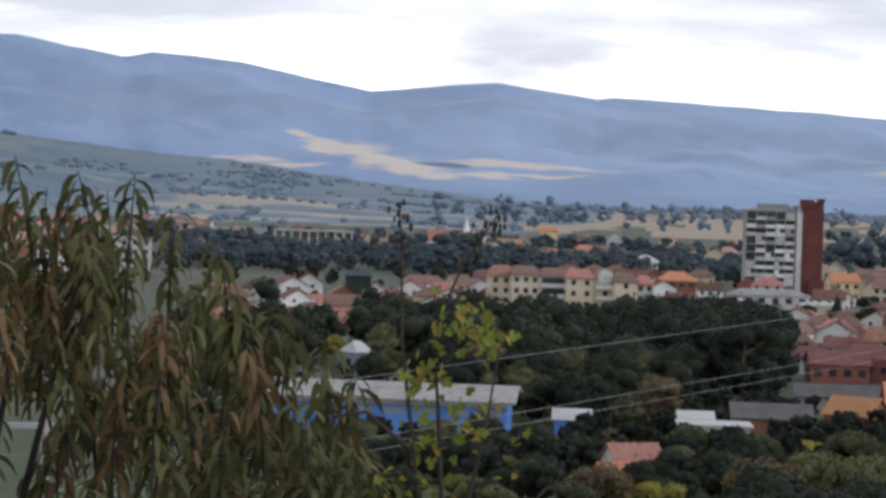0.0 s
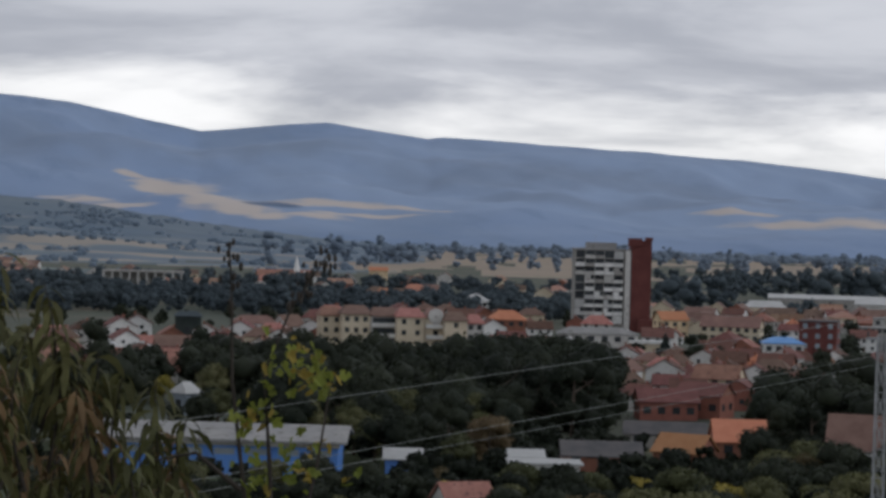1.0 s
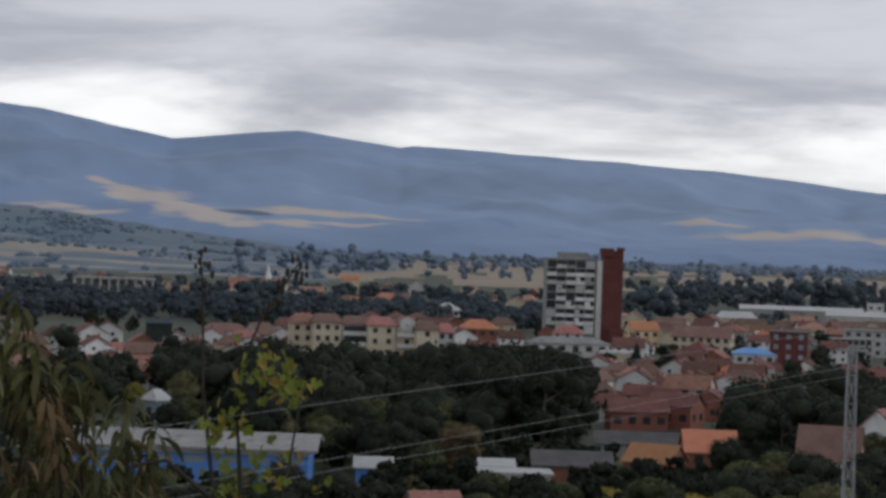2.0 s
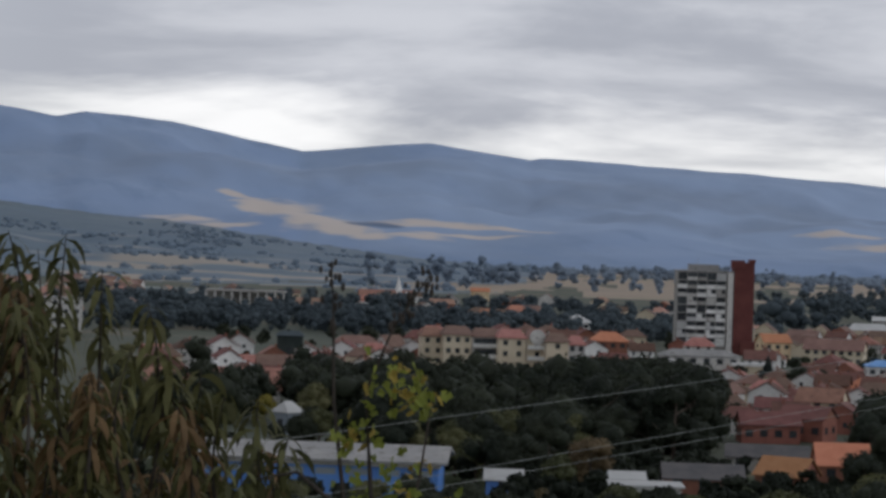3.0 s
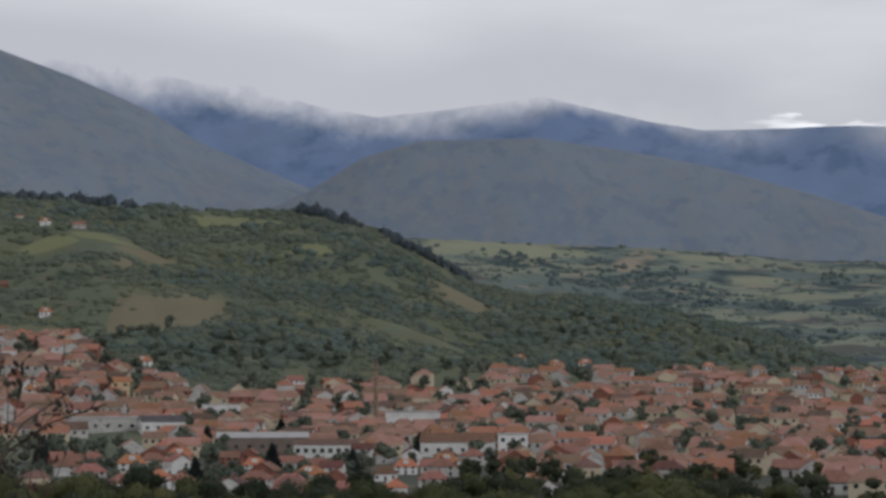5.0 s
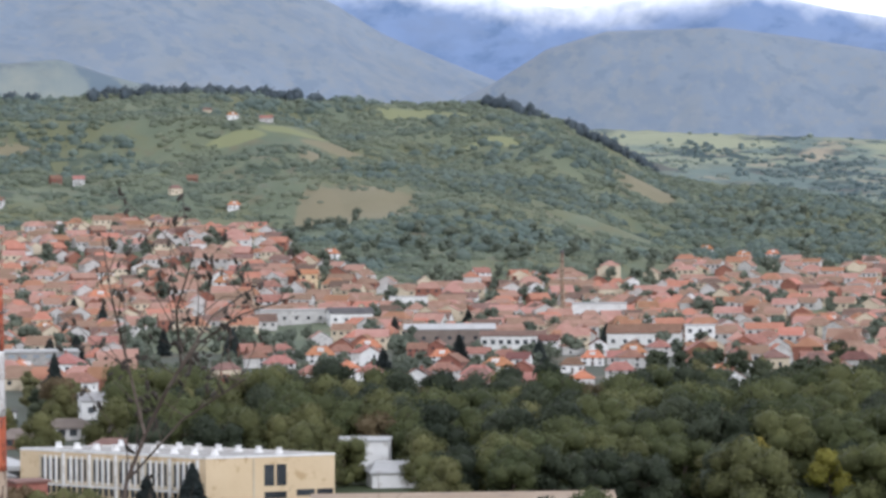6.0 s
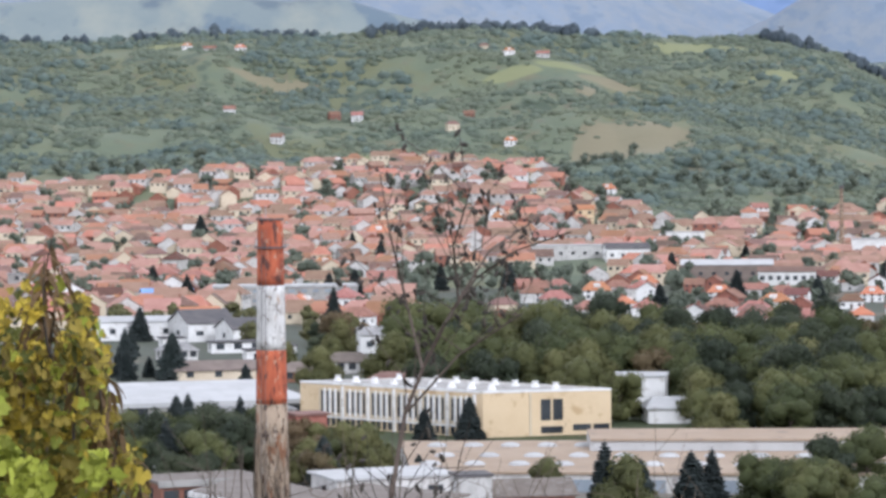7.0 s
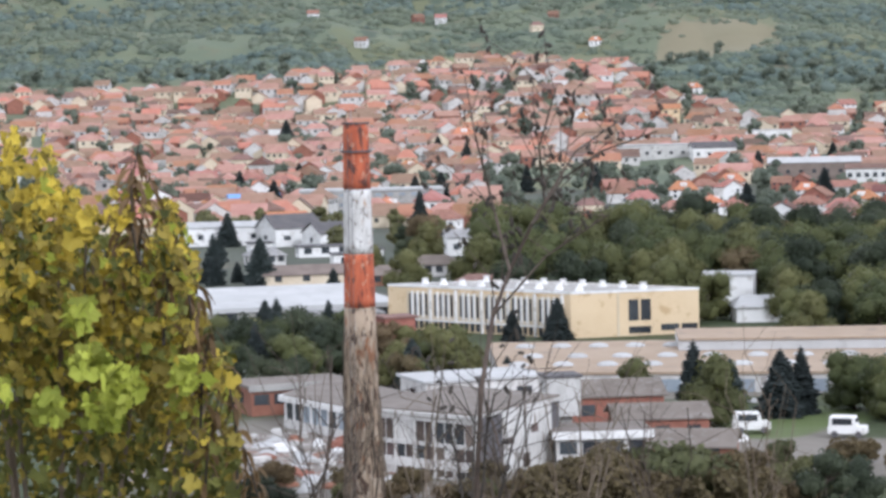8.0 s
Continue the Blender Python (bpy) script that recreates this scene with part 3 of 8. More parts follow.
# each fold: foot and crest distance, steepness, roughness, material, crest line as bearing and elevation in degrees
FOLDS = [
    (900, 2300, 1.75, 17.0, "hill", ((-60, 3.0), (-43.2, 3.32), (-40.8, 3.47), (-38.3, 3.42), (-35.6, 3.6), (-32.5, 3.47), (-30.2, 3.33),
                                    (-28.4, 3.33), (-27.2, 3.06), (-25.9, 2.43), (-24.7, 1.7), (-23.5, 1.45), (-22.2, 1.38), (-20.4, 1.12),
                                    (-18.5, 0.64), (-16.7, 0.02), (-14.9, -0.5), (-10, -0.85), (-4, -1.5))),
    (1100, 3400, 3.5, 11.0, "foothill", ((-60, 2.6), (-26.2, 2.75), (-23.5, 2.62), (-20, 2.45), (-17.5, 2.2), (-13, 2.1), (-10, 1.95), (-5.7, 1.69),
                                        (-3.5, 1.35), (-1, 1.13), (2.7, 0.8), (6.4, 0.4), (8.8, 0.23), (11.3, -0.1), (14, -0.4), (17, -0.62), (22, -1.5))),
    (2300, 3000, 1.4, 8.0, "pale_ridge", ((-60, 4.5), (-45.2, 4.25), (-41.3, 4.5), (-39, 4.3), (-37.9, 4.4), (-37, 4.1), (-36.2, 3.88), (-34, 3.55),
                                          (-31, 2.9), (-28, 1.8), (-26, 0.2), (-22, -3))),
    (2900, 4000, 1.5, 26.0, "shoulder", ((-60, 8.5), (-40, 8.0), (-36, 7.2), (-33.5, 6.3), (-31.9, 5.6), (-30.8, 4.92), (-29.6, 4.4), (-28.2, 3.82),
                                         (-27.2, 3.3), (-25, 2.0), (-22, 0.5), (-18, -4))),
    (3380, 3720, 1.1, 24.0, "shoulder", ((-60, 1.0), (-33, 2.2), (-30, 3.1), (-28.4, 3.85), (-27.2, 4.6), (-25.9, 4.97), (-23.4, 5.02), (-21.6, 4.76),
                                          (-19.7, 4.4), (-17.2, 3.7), (-15, 2.95), (-12.6, 2.4), (-8, 1.9), (-3, 1.0), (1, 0.0), (5, -3))),
    (3450, 4720, 1.15, 36.0, "far", ((-60, 8.0), (-40, 7.5), (-34, 6.8), (-31, 6.2), (-29.6, 6.08), (-28.4, 5.7), (-26.9, 5.4), (-25.4, 5.6), (-23.2, 5.88),
                                     (-22.2, 5.63), (-20.9, 5.31), (-19.7, 5.1), (-17, 5.14), (-15, 5.09), (-11.9, 5.0), (-8.8, 5.0), (-5.7, 4.9),
                                     (-4, 4.53), (-2.8, 4.06), (-1.4, 3.64), (0.3, 3.22), (2, 2.85), (3.8, 2.86), (4.9, 2.65), (6.1, 2.48),
                                     (6.7, 2.6), (8.6, 2.4), (10.2, 2.1), (11.5, 1.88), (13.2, 2.05), (14.3, 2.14), (15.7, 1.95), (16.5, 1.855),
                                     (16.8, 1.9), (18.8, 1.81), (21.3, 1.67), (23.7, 1.535), (25.6, 1.355), (27, 1.19), (40, 0.9))),
]


def land(az, r):
    """Height of the ground, and which fold it belongs to (-1: the plain)."""
    az, r = np.broadcast_arrays(np.asarray(az, float), np.asarray(r, float))
    x, y = r * np.sin(np.radians(az)), r * np.cos(np.radians(az))
    slope = 34.3 - 0.2 * r
    z = np.where(slope > 0, slope, 0.0) + np.where(r > 200, 0.25, 0.0) * rough(x / 60, y / 60, 3)
    which = np.full(z.shape, -1)
    for k, (foot, crest, steep, bumps, _, line) in enumerate(FOLDS):
        la, le = np.array(line).T
        top = EYE.z + crest * np.tan(np.radians(np.interp(az, la, le)))
        t = np.clip((r - foot) / (crest - foot), 0, 1)
        gully = rough(x / (crest * 0.05) + 9 * k, y / (crest * 0.05), 4)
        h = top * t ** steep + bumps * gully * 2.2 * t * (1.02 - t ** 6) * np.clip(top / 60, 0, 1)
        h = np.where(r > crest, top - (r - crest) * 0.3, h)
        h = np.where(r > foot, h, -1e3)
        h = h + np.where((r > crest - 60) & (k < 2), 2.0 * rough(x / 14, y / 14, 2), 0) * (r > foot)
        win = h > z + 0.3
        z, which = np.where(win, h, z), np.where(win, k, which)
    return z, which


def ground_z(az, r):
    return float(land(az, r)[0])


def spot(az, r, dz=0.0):
    """A place on the ground."""
    p = bearing(az, 0, r)
    return Vector((p.x, p.y, ground_z(az, r) + dz))


def build_land():
    azs = np.concatenate([np.arange(-52, 32, 0.125), np.arange(32, 308, 4.0)])
    rs = np.concatenate([np.linspace(0.5, 250, 22), np.linspace(262, 900, 36), np.linspace(912, 2520, 84), np.linspace(2540, 4850, 84)])
    A, R = np.meshgrid(azs, rs)
    Z, W = land(A, R)
    X, Y = R * np.sin(np.radians(A)), R * np.cos(np.radians(A))
    n, k = len(rs), len(azs)
    X[0], Y[0] = X[0] * 0.02, Y[0] * 0.02
    X, Y = X + 0.4, Y - 0.3
    verts = np.stack([X, Y, Z], -1).reshape(-1, 3)
    i, j = np.meshgrid(np.arange(n - 1), np.arange(k), indexing="ij")
    j2 = (j + 1) % k
    quads = np.stack([i * k + j, (i + 1) * k + j, (i + 1) * k + j2, i * k + j2], -1).reshape(-1, 4)
    me = bpy.data.meshes.new("ground")
    me.vertices.add(len(verts))
    me.vertices.foreach_set("co", verts.ravel())
    me.loops.add(len(quads) * 4)
    me.loops.foreach_set("vertex_index", quads.ravel())
    me.polygons.add(len(quads))
    me.polygons.foreach_set("loop_start", np.arange(len(quads)) * 4)
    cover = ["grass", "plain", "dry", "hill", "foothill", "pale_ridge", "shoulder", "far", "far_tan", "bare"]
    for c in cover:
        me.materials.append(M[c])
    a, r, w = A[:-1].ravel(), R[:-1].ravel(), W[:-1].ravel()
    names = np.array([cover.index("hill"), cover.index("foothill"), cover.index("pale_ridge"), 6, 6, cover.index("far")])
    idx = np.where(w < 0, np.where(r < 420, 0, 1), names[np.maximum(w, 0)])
    nz = rough(a * 1.1, r / 260.0, 3)
    # stubble on the far plain, mown slopes on the mountain foot, cleared ground on the near hill
    idx = np.where((w < 0) & (r > 1750) & (r < 3350) & (a > 13) & (nz > -0.25), 2, idx)
    me.polygons.foreach_set("material_index", idx.astype(np.int32))
    me.polygons.foreach_set("use_smooth", np.ones(len(quads), bool))
    me.update(calc_edges=True)
    return tagged(new("ground", me), "green plain rising to scrubby hills and mountains coloured haze-blue", "ground", kind="structure")


ground = build_land()

# ---- kits: trees, houses, blocks ----
ICO = {}


def ico_data(level):
    if level not in ICO:
        bm = bmesh.new()
        bmesh.ops.create_icosphere(bm, subdivisions=level, radius=1.0)
        bm.verts.index_update()
        ICO[level] = (np.array([v.co[:] for v in bm.verts]), np.array([[v.index for v in f.verts] for f in bm.faces]))
        bm.free()
    return ICO[level]


def clumps(rng, centres, radii, leaves, size, squash=0.85, level=1, loose=0.55, core=0.84):
    """Foliage: a lumpy core round each centre, shingled with leaves that mostly face outwards. Returns verts and faces."""
    iv, it = ico_data(level)
    V, F, n = [], [], 0
    for c, r in zip(centres, radii):
        V.append(iv * r * core * (1 + 0.14 * rng.standard_normal((len(iv), 1))) * (1, 1, squash) + c)
        F.extend((it + n).tolist())
        n += len(iv)
        d = rng.standard_normal((leaves, 3))
        d /= np.linalg.norm(d, axis=1)[:, None]
        d[:, 2] = np.where(rng.random(leaves) < 0.6, np.abs(d[:, 2]), d[:, 2])
        p = c + d * r * rng.uniform(0.8, 1.1, (leaves, 1)) * (1, 1, squash)
        nrm = d + loose * rng.standard_normal((leaves, 3))
        nrm /= np.linalg.norm(nrm, axis=1)[:, None]
        a = np.cross(nrm, rng.standard_normal((leaves, 3)))
        a /= np.linalg.norm(a, axis=1)[:, None] + 1e-9
        b = np.cross(nrm, a)
        s = size * rng.uniform(0.5, 1.3, (leaves, 1))
        quad = np.stack([p - a * s, p + b * s * 0.75, p + a * s, p - b * s * 0.75], 1).reshape(-1, 3)
        V.append(quad)
        F.extend((np.arange(leaves * 4).reshape(-1, 4) + n).tolist())
        n += leaves * 4
    return np.concatenate(V), F


def soft_mesh(name, verts, faces):
    me = mesh_from(name, verts, faces)
    me.polygons.foreach_set("use_smooth", np.ones(len(me.polygons), bool))
    return me


def limbs(rng, height, crown_base, spread, girth, count=6):
    bm = bmesh.new()
    lean = rng.uniform(-0.04, 0.04, 2) * height
    pts = [(lean[0] * t * t, lean[1] * t * t, height * 0.82 * t - 0.3) for t in (0, 0.15, 0.4, 0.7, 1.0)]
    tube(bm, pts, [girth * 1.35, girth, girth * 0.8, girth * 0.5, girth * 0.12], 7)
    for k in range(count):
        a = 2 * math.pi * (k + rng.random() * 0.6) / count
        z0 = crown_base + (height * 0.72 - crown_base) * rng.random()
        l = spread * rng.uniform(0.55, 0.9)
        o = Vector((lean[0] * 0.4, lean[1] * 0.4, z0))
        tube(bm, [o, o + Vector((math.cos(a) * l * 0.5, math.sin(a) * l * 0.5, l * 0.28)), o + Vector((math.cos(a) * l, math.sin(a) * l, l * 0.7))],
             [girth * 0.45, girth * 0.3, girth * 0.07], 5)
    return bm


def broad_tree(seed, height, radius, material, label, clump_n=34, leaves=30, leaf=0.55, base=0.22, name="tree", group="", openness=0.0, skirt=0.0, loose=0.55, core=0.84):
    rng = np.random.default_rng(seed)
    t = thing(name, label, "tree", group=group)
    part("trunk", limbs(rng, height, height * base, radius, 0.028 * height), M["bark"], t)
    mid, half = height * (1 + base) / 2, height * (1 - base) / 2
    d = rng.standard_normal((clump_n, 3))
    d /= np.linalg.norm(d, axis=1)[:, None]
    k = rng.uniform(0.45, 0.92, (clump_n, 1)) ** 0.7
    lop = 1 + 0.22 * rough(d[:, 0] * 1.5 + seed, d[:, 1] * 1.5 + d[:, 2], 2)[:, None]
    if skirt:
        flat = np.maximum(np.linalg.norm(d[:, :2], axis=1), 0.3)[:, None]
        d[:, :2] = np.where(d[:, 2:3] < 0, d[:, :2] * (1 + skirt * (1 / flat - 1)), d[:, :2])
    c = d * k * lop * (radius * 0.86, radius * 0.86, half * 0.9) + (0, 0, mid)
    r = radius * rng.uniform(0.34, 0.56, clump_n) * (1 - openness)
    part_mesh("crown", soft_mesh("crown", *clumps(rng, c, r, leaves, leaf, loose=loose, core=core)), material, t)
    return t


def conifer(seed, height, radius, label, material=None, levels=24, name="spruce_tree"):
    rng = np.random.default_rng(seed)
    t = thing(name, label, "tree")
    bm = bmesh.new()
    tube(bm, [(0, 0, -0.3), (0, 0, height * 0.5), (0, 0, height * 0.97)], [height * 0.022, height * 0.014, 0.02], 6)
    part("trunk", bm, M["bark"], t)
    V, F = [], []
    for lv in range(levels):
        f = lv / (levels - 1)
        z, l = height * (0.08 + 0.88 * f), radius * (1 - f) ** 0.62 * rng.uniform(0.85, 1.12) + 0.12
        for k in range(15):
            a = 2 * math.pi * (k + rng.random()) / 15
            ll = l * rng.uniform(0.75, 1.15)
            dx, dy = math.cos(a), math.sin(a)
            w, drop, n = 0.2 * ll + 0.16, -0.28 * ll, len(V)
            V += [(0, 0, z + 0.1 * ll), (dx * ll * 0.6 - dy * w, dy * ll * 0.6 + dx * w, z + drop * 0.55), (dx * ll, dy * ll, z + drop * 0.8),
                  (dx * ll * 0.6 + dy * w, dy * ll * 0.6 - dx * w, z + drop * 0.55), (dx * ll * 0.55, dy * ll * 0.55, z + drop - 0.3 * ll * rng.random() - 0.1)]
            F += [(n, n + 1, n + 2, n + 3), (n, n + 4, n + 2)]
    bmc = bmesh.new()
    bmesh.ops.create_cone(bmc, segments=9, radius1=radius * 0.66, radius2=0.03, depth=height * 0.86, matrix=Matrix.Translation((0, 0, height * 0.52)))
    bmc.verts.index_update()
    n = len(V)
    V += [tuple(v.co) for v in bmc.verts]
    F += [[v.index + n for v in f.verts] for f in bmc.faces]
    bmc.free()
    part_mesh("crown", mesh_from("crown", V, F), material or M["needle"], t)
    return t


PLACED = {}


def plant(template, at, turn=0.0, size=1.0):
    """Puts a template at a place: itself the first time, then copies of it."""
    m = Matrix.Translation(at) @ Matrix.Rotation(turn, 4, "Z")
    if template.name not in PLACED:
        PLACED[template.name] = True
        template.matrix_basis = m @ Matrix.Diagonal((size, size, size, 1))
        return template
    keep = template.scale.copy()
    ob = copy_thing(template, m)
    ob.scale = (size, size, size)
    template.scale = keep
    return ob


def gable_roof(bm, w, d, z, rise, over=0.5, hip=0.0, thick=0.18):
    """A pitched roof with thickness; hip: how far the ridge ends draw in."""
    a, b = w / 2 + over, d / 2 + over
    drop = rise * over / (d / 2)
    for dz, flip in ((thick, False), (0.0, True)):
        lo = z - drop + dz
        v = [bm.verts.new(c) for c in ((-a, -b, lo), (a, -b, lo), (a, b, lo), (-a, b, lo), (-a + hip, 0, z + rise + dz), (a - hip, 0, z + rise + dz))]
        for f in ((0, 1, 5, 4), (2, 3, 4, 5), (1, 2, 5), (3, 0, 4)):
            if hip == 0 and len(f) == 3:
                continue
            bm.faces.new([v[i] for i in (f[::-1] if flip else f)])
        if not flip:
            up_v = v
        else:
            for i, j in ((0, 1), (1, 2), (2, 3), (3, 0)) if hip else ((0, 1), (2, 3), (1, 5), (5, 2), (3, 4), (4, 0)):
                bm.faces.new((up_v[i], v[i], v[j], up_v[j]))


def window_part(t, x, y, z, w, h, face, glass="glass", frame_mat=None, name="window"):
    """One window, set on a wall that looks along face ('-y', '+y', '-x', '+x')."""
    bm = bmesh.new()
    th = 0.06
    if face in ("-y", "+y"):
        s = -1 if face == "-y" else 1
        lo, hi = sorted((y - s * 0.04, y + s * th))
        box(bm, (x - w / 2, lo, z), (x + w / 2, hi, z + h))
    else:
        s = -1 if face == "-x" else 1
        lo, hi = sorted((x - s * 0.04, x + s * th))
        box(bm, (lo, y - w / 2, z), (hi, y + w / 2, z + h))
    ob = part(name, bm, M[glass], t)
    if frame_mat:
        bm = bmesh.new()
        if face in ("-y", "+y"):
            box(bm, (x - w / 2 - 0.14, min(y, y + s * 0.12), z - 0.16), (x + w / 2 + 0.14, max(y, y + s * 0.12), z - 0.02))
            box(bm, (x - 0.05, min(y, y + s * 0.09), z), (x + 0.05, max(y, y + s * 0.09), z + h))
        else:
            box(bm, (min(x, x + s * 0.12), y - w / 2 - 0.14, z - 0.16), (max(x, x + s * 0.12), y + w / 2 + 0.14, z - 0.02))
            box(bm, (min(x, x + s * 0.09), y - 0.05, z), (max(x, x + s * 0.09), y + 0.05, z + h))
        part("window_frame", bm, M[frame_mat], ob)
    return ob


def house(label, w, d, h, rise, wall="white", roof="roof_red", hip=0.0, storeys=1, name="house", group="", chimney=True, dormer=False, cols=3, balcony=False):
    """A dwelling, front along -y, at its base."""
    t = thing(name, label, "house", group=group)
    bm = boxed(((-w / 2, -d / 2, -1.5), (w / 2, d / 2, h)))
    if hip == 0:
        for x in (-w / 2, w / 2):
            s = 0.25 if x < 0 else -0.25
            v = [bm.verts.new((x + k, y, z)) for k in (0, s) for y, z in ((-d / 2, h), (d / 2, h), (0, h + rise))]
            for f in ((0, 1, 2), (5, 4, 3), (0, 2, 5, 3), (2, 1, 4, 5)):
                bm.faces.new([v[i] for i in f])
    part("wall", bm, M[wall], t)
    bm = bmesh.new()
    gable_roof(bm, w, d, h, rise, hip=hip)
    roof_ob = part("roof", bm, M[roof], t)
    if chimney:
        x = w * 0.18
        part("chimney", boxed(((x, 0.5, h + rise * 0.4), (x + 0.6, 1.1, h + rise + 0.7)), ((x - 0.08, 0.42, h + rise + 0.7), (x + 0.68, 1.18, h + rise + 0.84))), M["brick"], roof_ob)
    per = h / storeys
    for s in range(storeys):
        z = s * per + per * 0.34
        for k in range(cols):
            x = -w / 2 + w * (k + 0.5) / cols
            if s == 0 and k == cols // 2:
                part("door", boxed(((x - 0.5, -d / 2 - 0.06, 0), (x + 0.5, -d / 2 + 0.04, 2.05))), M["bark"], t)
            else:
                window_part(t, x, -d / 2, z, 1.15, 1.25, "-y")
        for fx in ("-x", "+x"):
            window_part(t, (-w / 2 if fx == "-x" else w / 2), -d * 0.15, z, 1.1, 1.2, fx)
    if balcony:
        z = per * (storeys - 1)
        part("balcony", boxed(((-w / 2, -d / 2 - 1.2, z), (w / 2, -d / 2, z + 0.15)), ((-w / 2, -d / 2 - 1.2, z + 0.15), (w / 2, -d / 2 - 1.12, z + 1.0))), M[wall], t)
    if dormer:
        bm = boxed(((-1.2, -d * 0.36, h + 0.2), (1.2, 0, h + rise * 0.85)))
        part("dormer", bm, M[wall], roof_ob)
    return t


def block(name, label, category, az, r, turn, w, d, h, wall, roof="flat", roof_mat="roof_grey", floors=1, cols=0, side_cols=0, win=(1.4, 1.3), glass="glass",
          rise=2.5, hip=0.0, frame_mat=None, sill=0.35, base=0.0, trim=None, group="", over=0.4):
    """A larger building, its front along -y, turned from facing the camera by turn degrees."""
    p = spot(az, r)
    t = thing(name, label, category, (p.x, p.y, p.z + base), radians(turn - az), group)
    part("wall", boxed(((-w / 2, -d / 2, -2.0), (w / 2, d / 2, h))), M[wall], t)
    if roof == "flat":
        part("roof", boxed(((-w / 2 - over, -d / 2 - over, h), (w / 2 + over, d / 2 + over, h + 0.3))), M[roof_mat], t)
        if trim:
            part("parapet", boxed(((-w / 2 - over - 0.05, -d / 2 - over - 0.1, h - 0.35), (w / 2 + over + 0.05, -d / 2 - over, h + 0.42))), M[trim], t)
    else:
        bm = bmesh.new()
        gable_roof(bm, w, d, h, rise, over=over, hip=hip)
        part("roof", bm, M[roof_mat], t)
        if hip == 0:
            for x0, x1 in ((-w / 2, -w / 2 + 0.25), (w / 2 - 0.25, w / 2)):
                bm = bmesh.new()
                v = [bm.verts.new((x, y, z)) for x in (x0, x1) for y, z in ((-d / 2, h), (d / 2, h), (0, h + rise))]
                for f in ((0, 1, 2), (5, 4, 3), (0, 2, 5, 3), (2, 1, 4, 5)):
                    bm.faces.new([v[i] for i in f])
                part("gable", bm, M[wall], t)
    per = h / floors
    for s in range(floors):
        z = s * per + per * sill
        for k in range(cols):
            window_part(t, -w / 2 + w * (k + 0.5) / cols, -d / 2, z, win[0], win[1], "-y", glass, frame_mat)
        for k in range(side_cols):
            for fx in ("-x", "+x"):
                window_part(t, -w / 2 if fx == "-x" else w / 2, -d / 2 + d * (k + 0.5) / side_cols, z, win[0], win[1], fx, glass)
    return t


TAKEN = []


def claim(x, y, rad):
    """True, and taken, if no other thing stands within rad of the place."""
    for a, b, c in TAKEN:
        if (a - x) ** 2 + (b - y) ** 2 < (c + rad) ** 2:
            return False
    TAKEN.append((x, y, rad))
    return True


def hold(az, r, rad):
    p = bearing(az, 0, r)
    TAKEN.append((p.x, p.y, rad))

# ---- landmarks of the western half: tower block, flats, halls ----
def reach(az, el, start=250.0):
    """Distance at which the land rises to the elevation el on the bearing az."""
    r = np.arange(start, 4600.0, 6.0)
    z, _ = land(np.full(r.shape, az), r)
    up_to = np.degrees(np.arctan2(z - EYE.z, r)) >= el
    return float(r[np.argmax(up_to)]) if up_to.any() else 4500.0


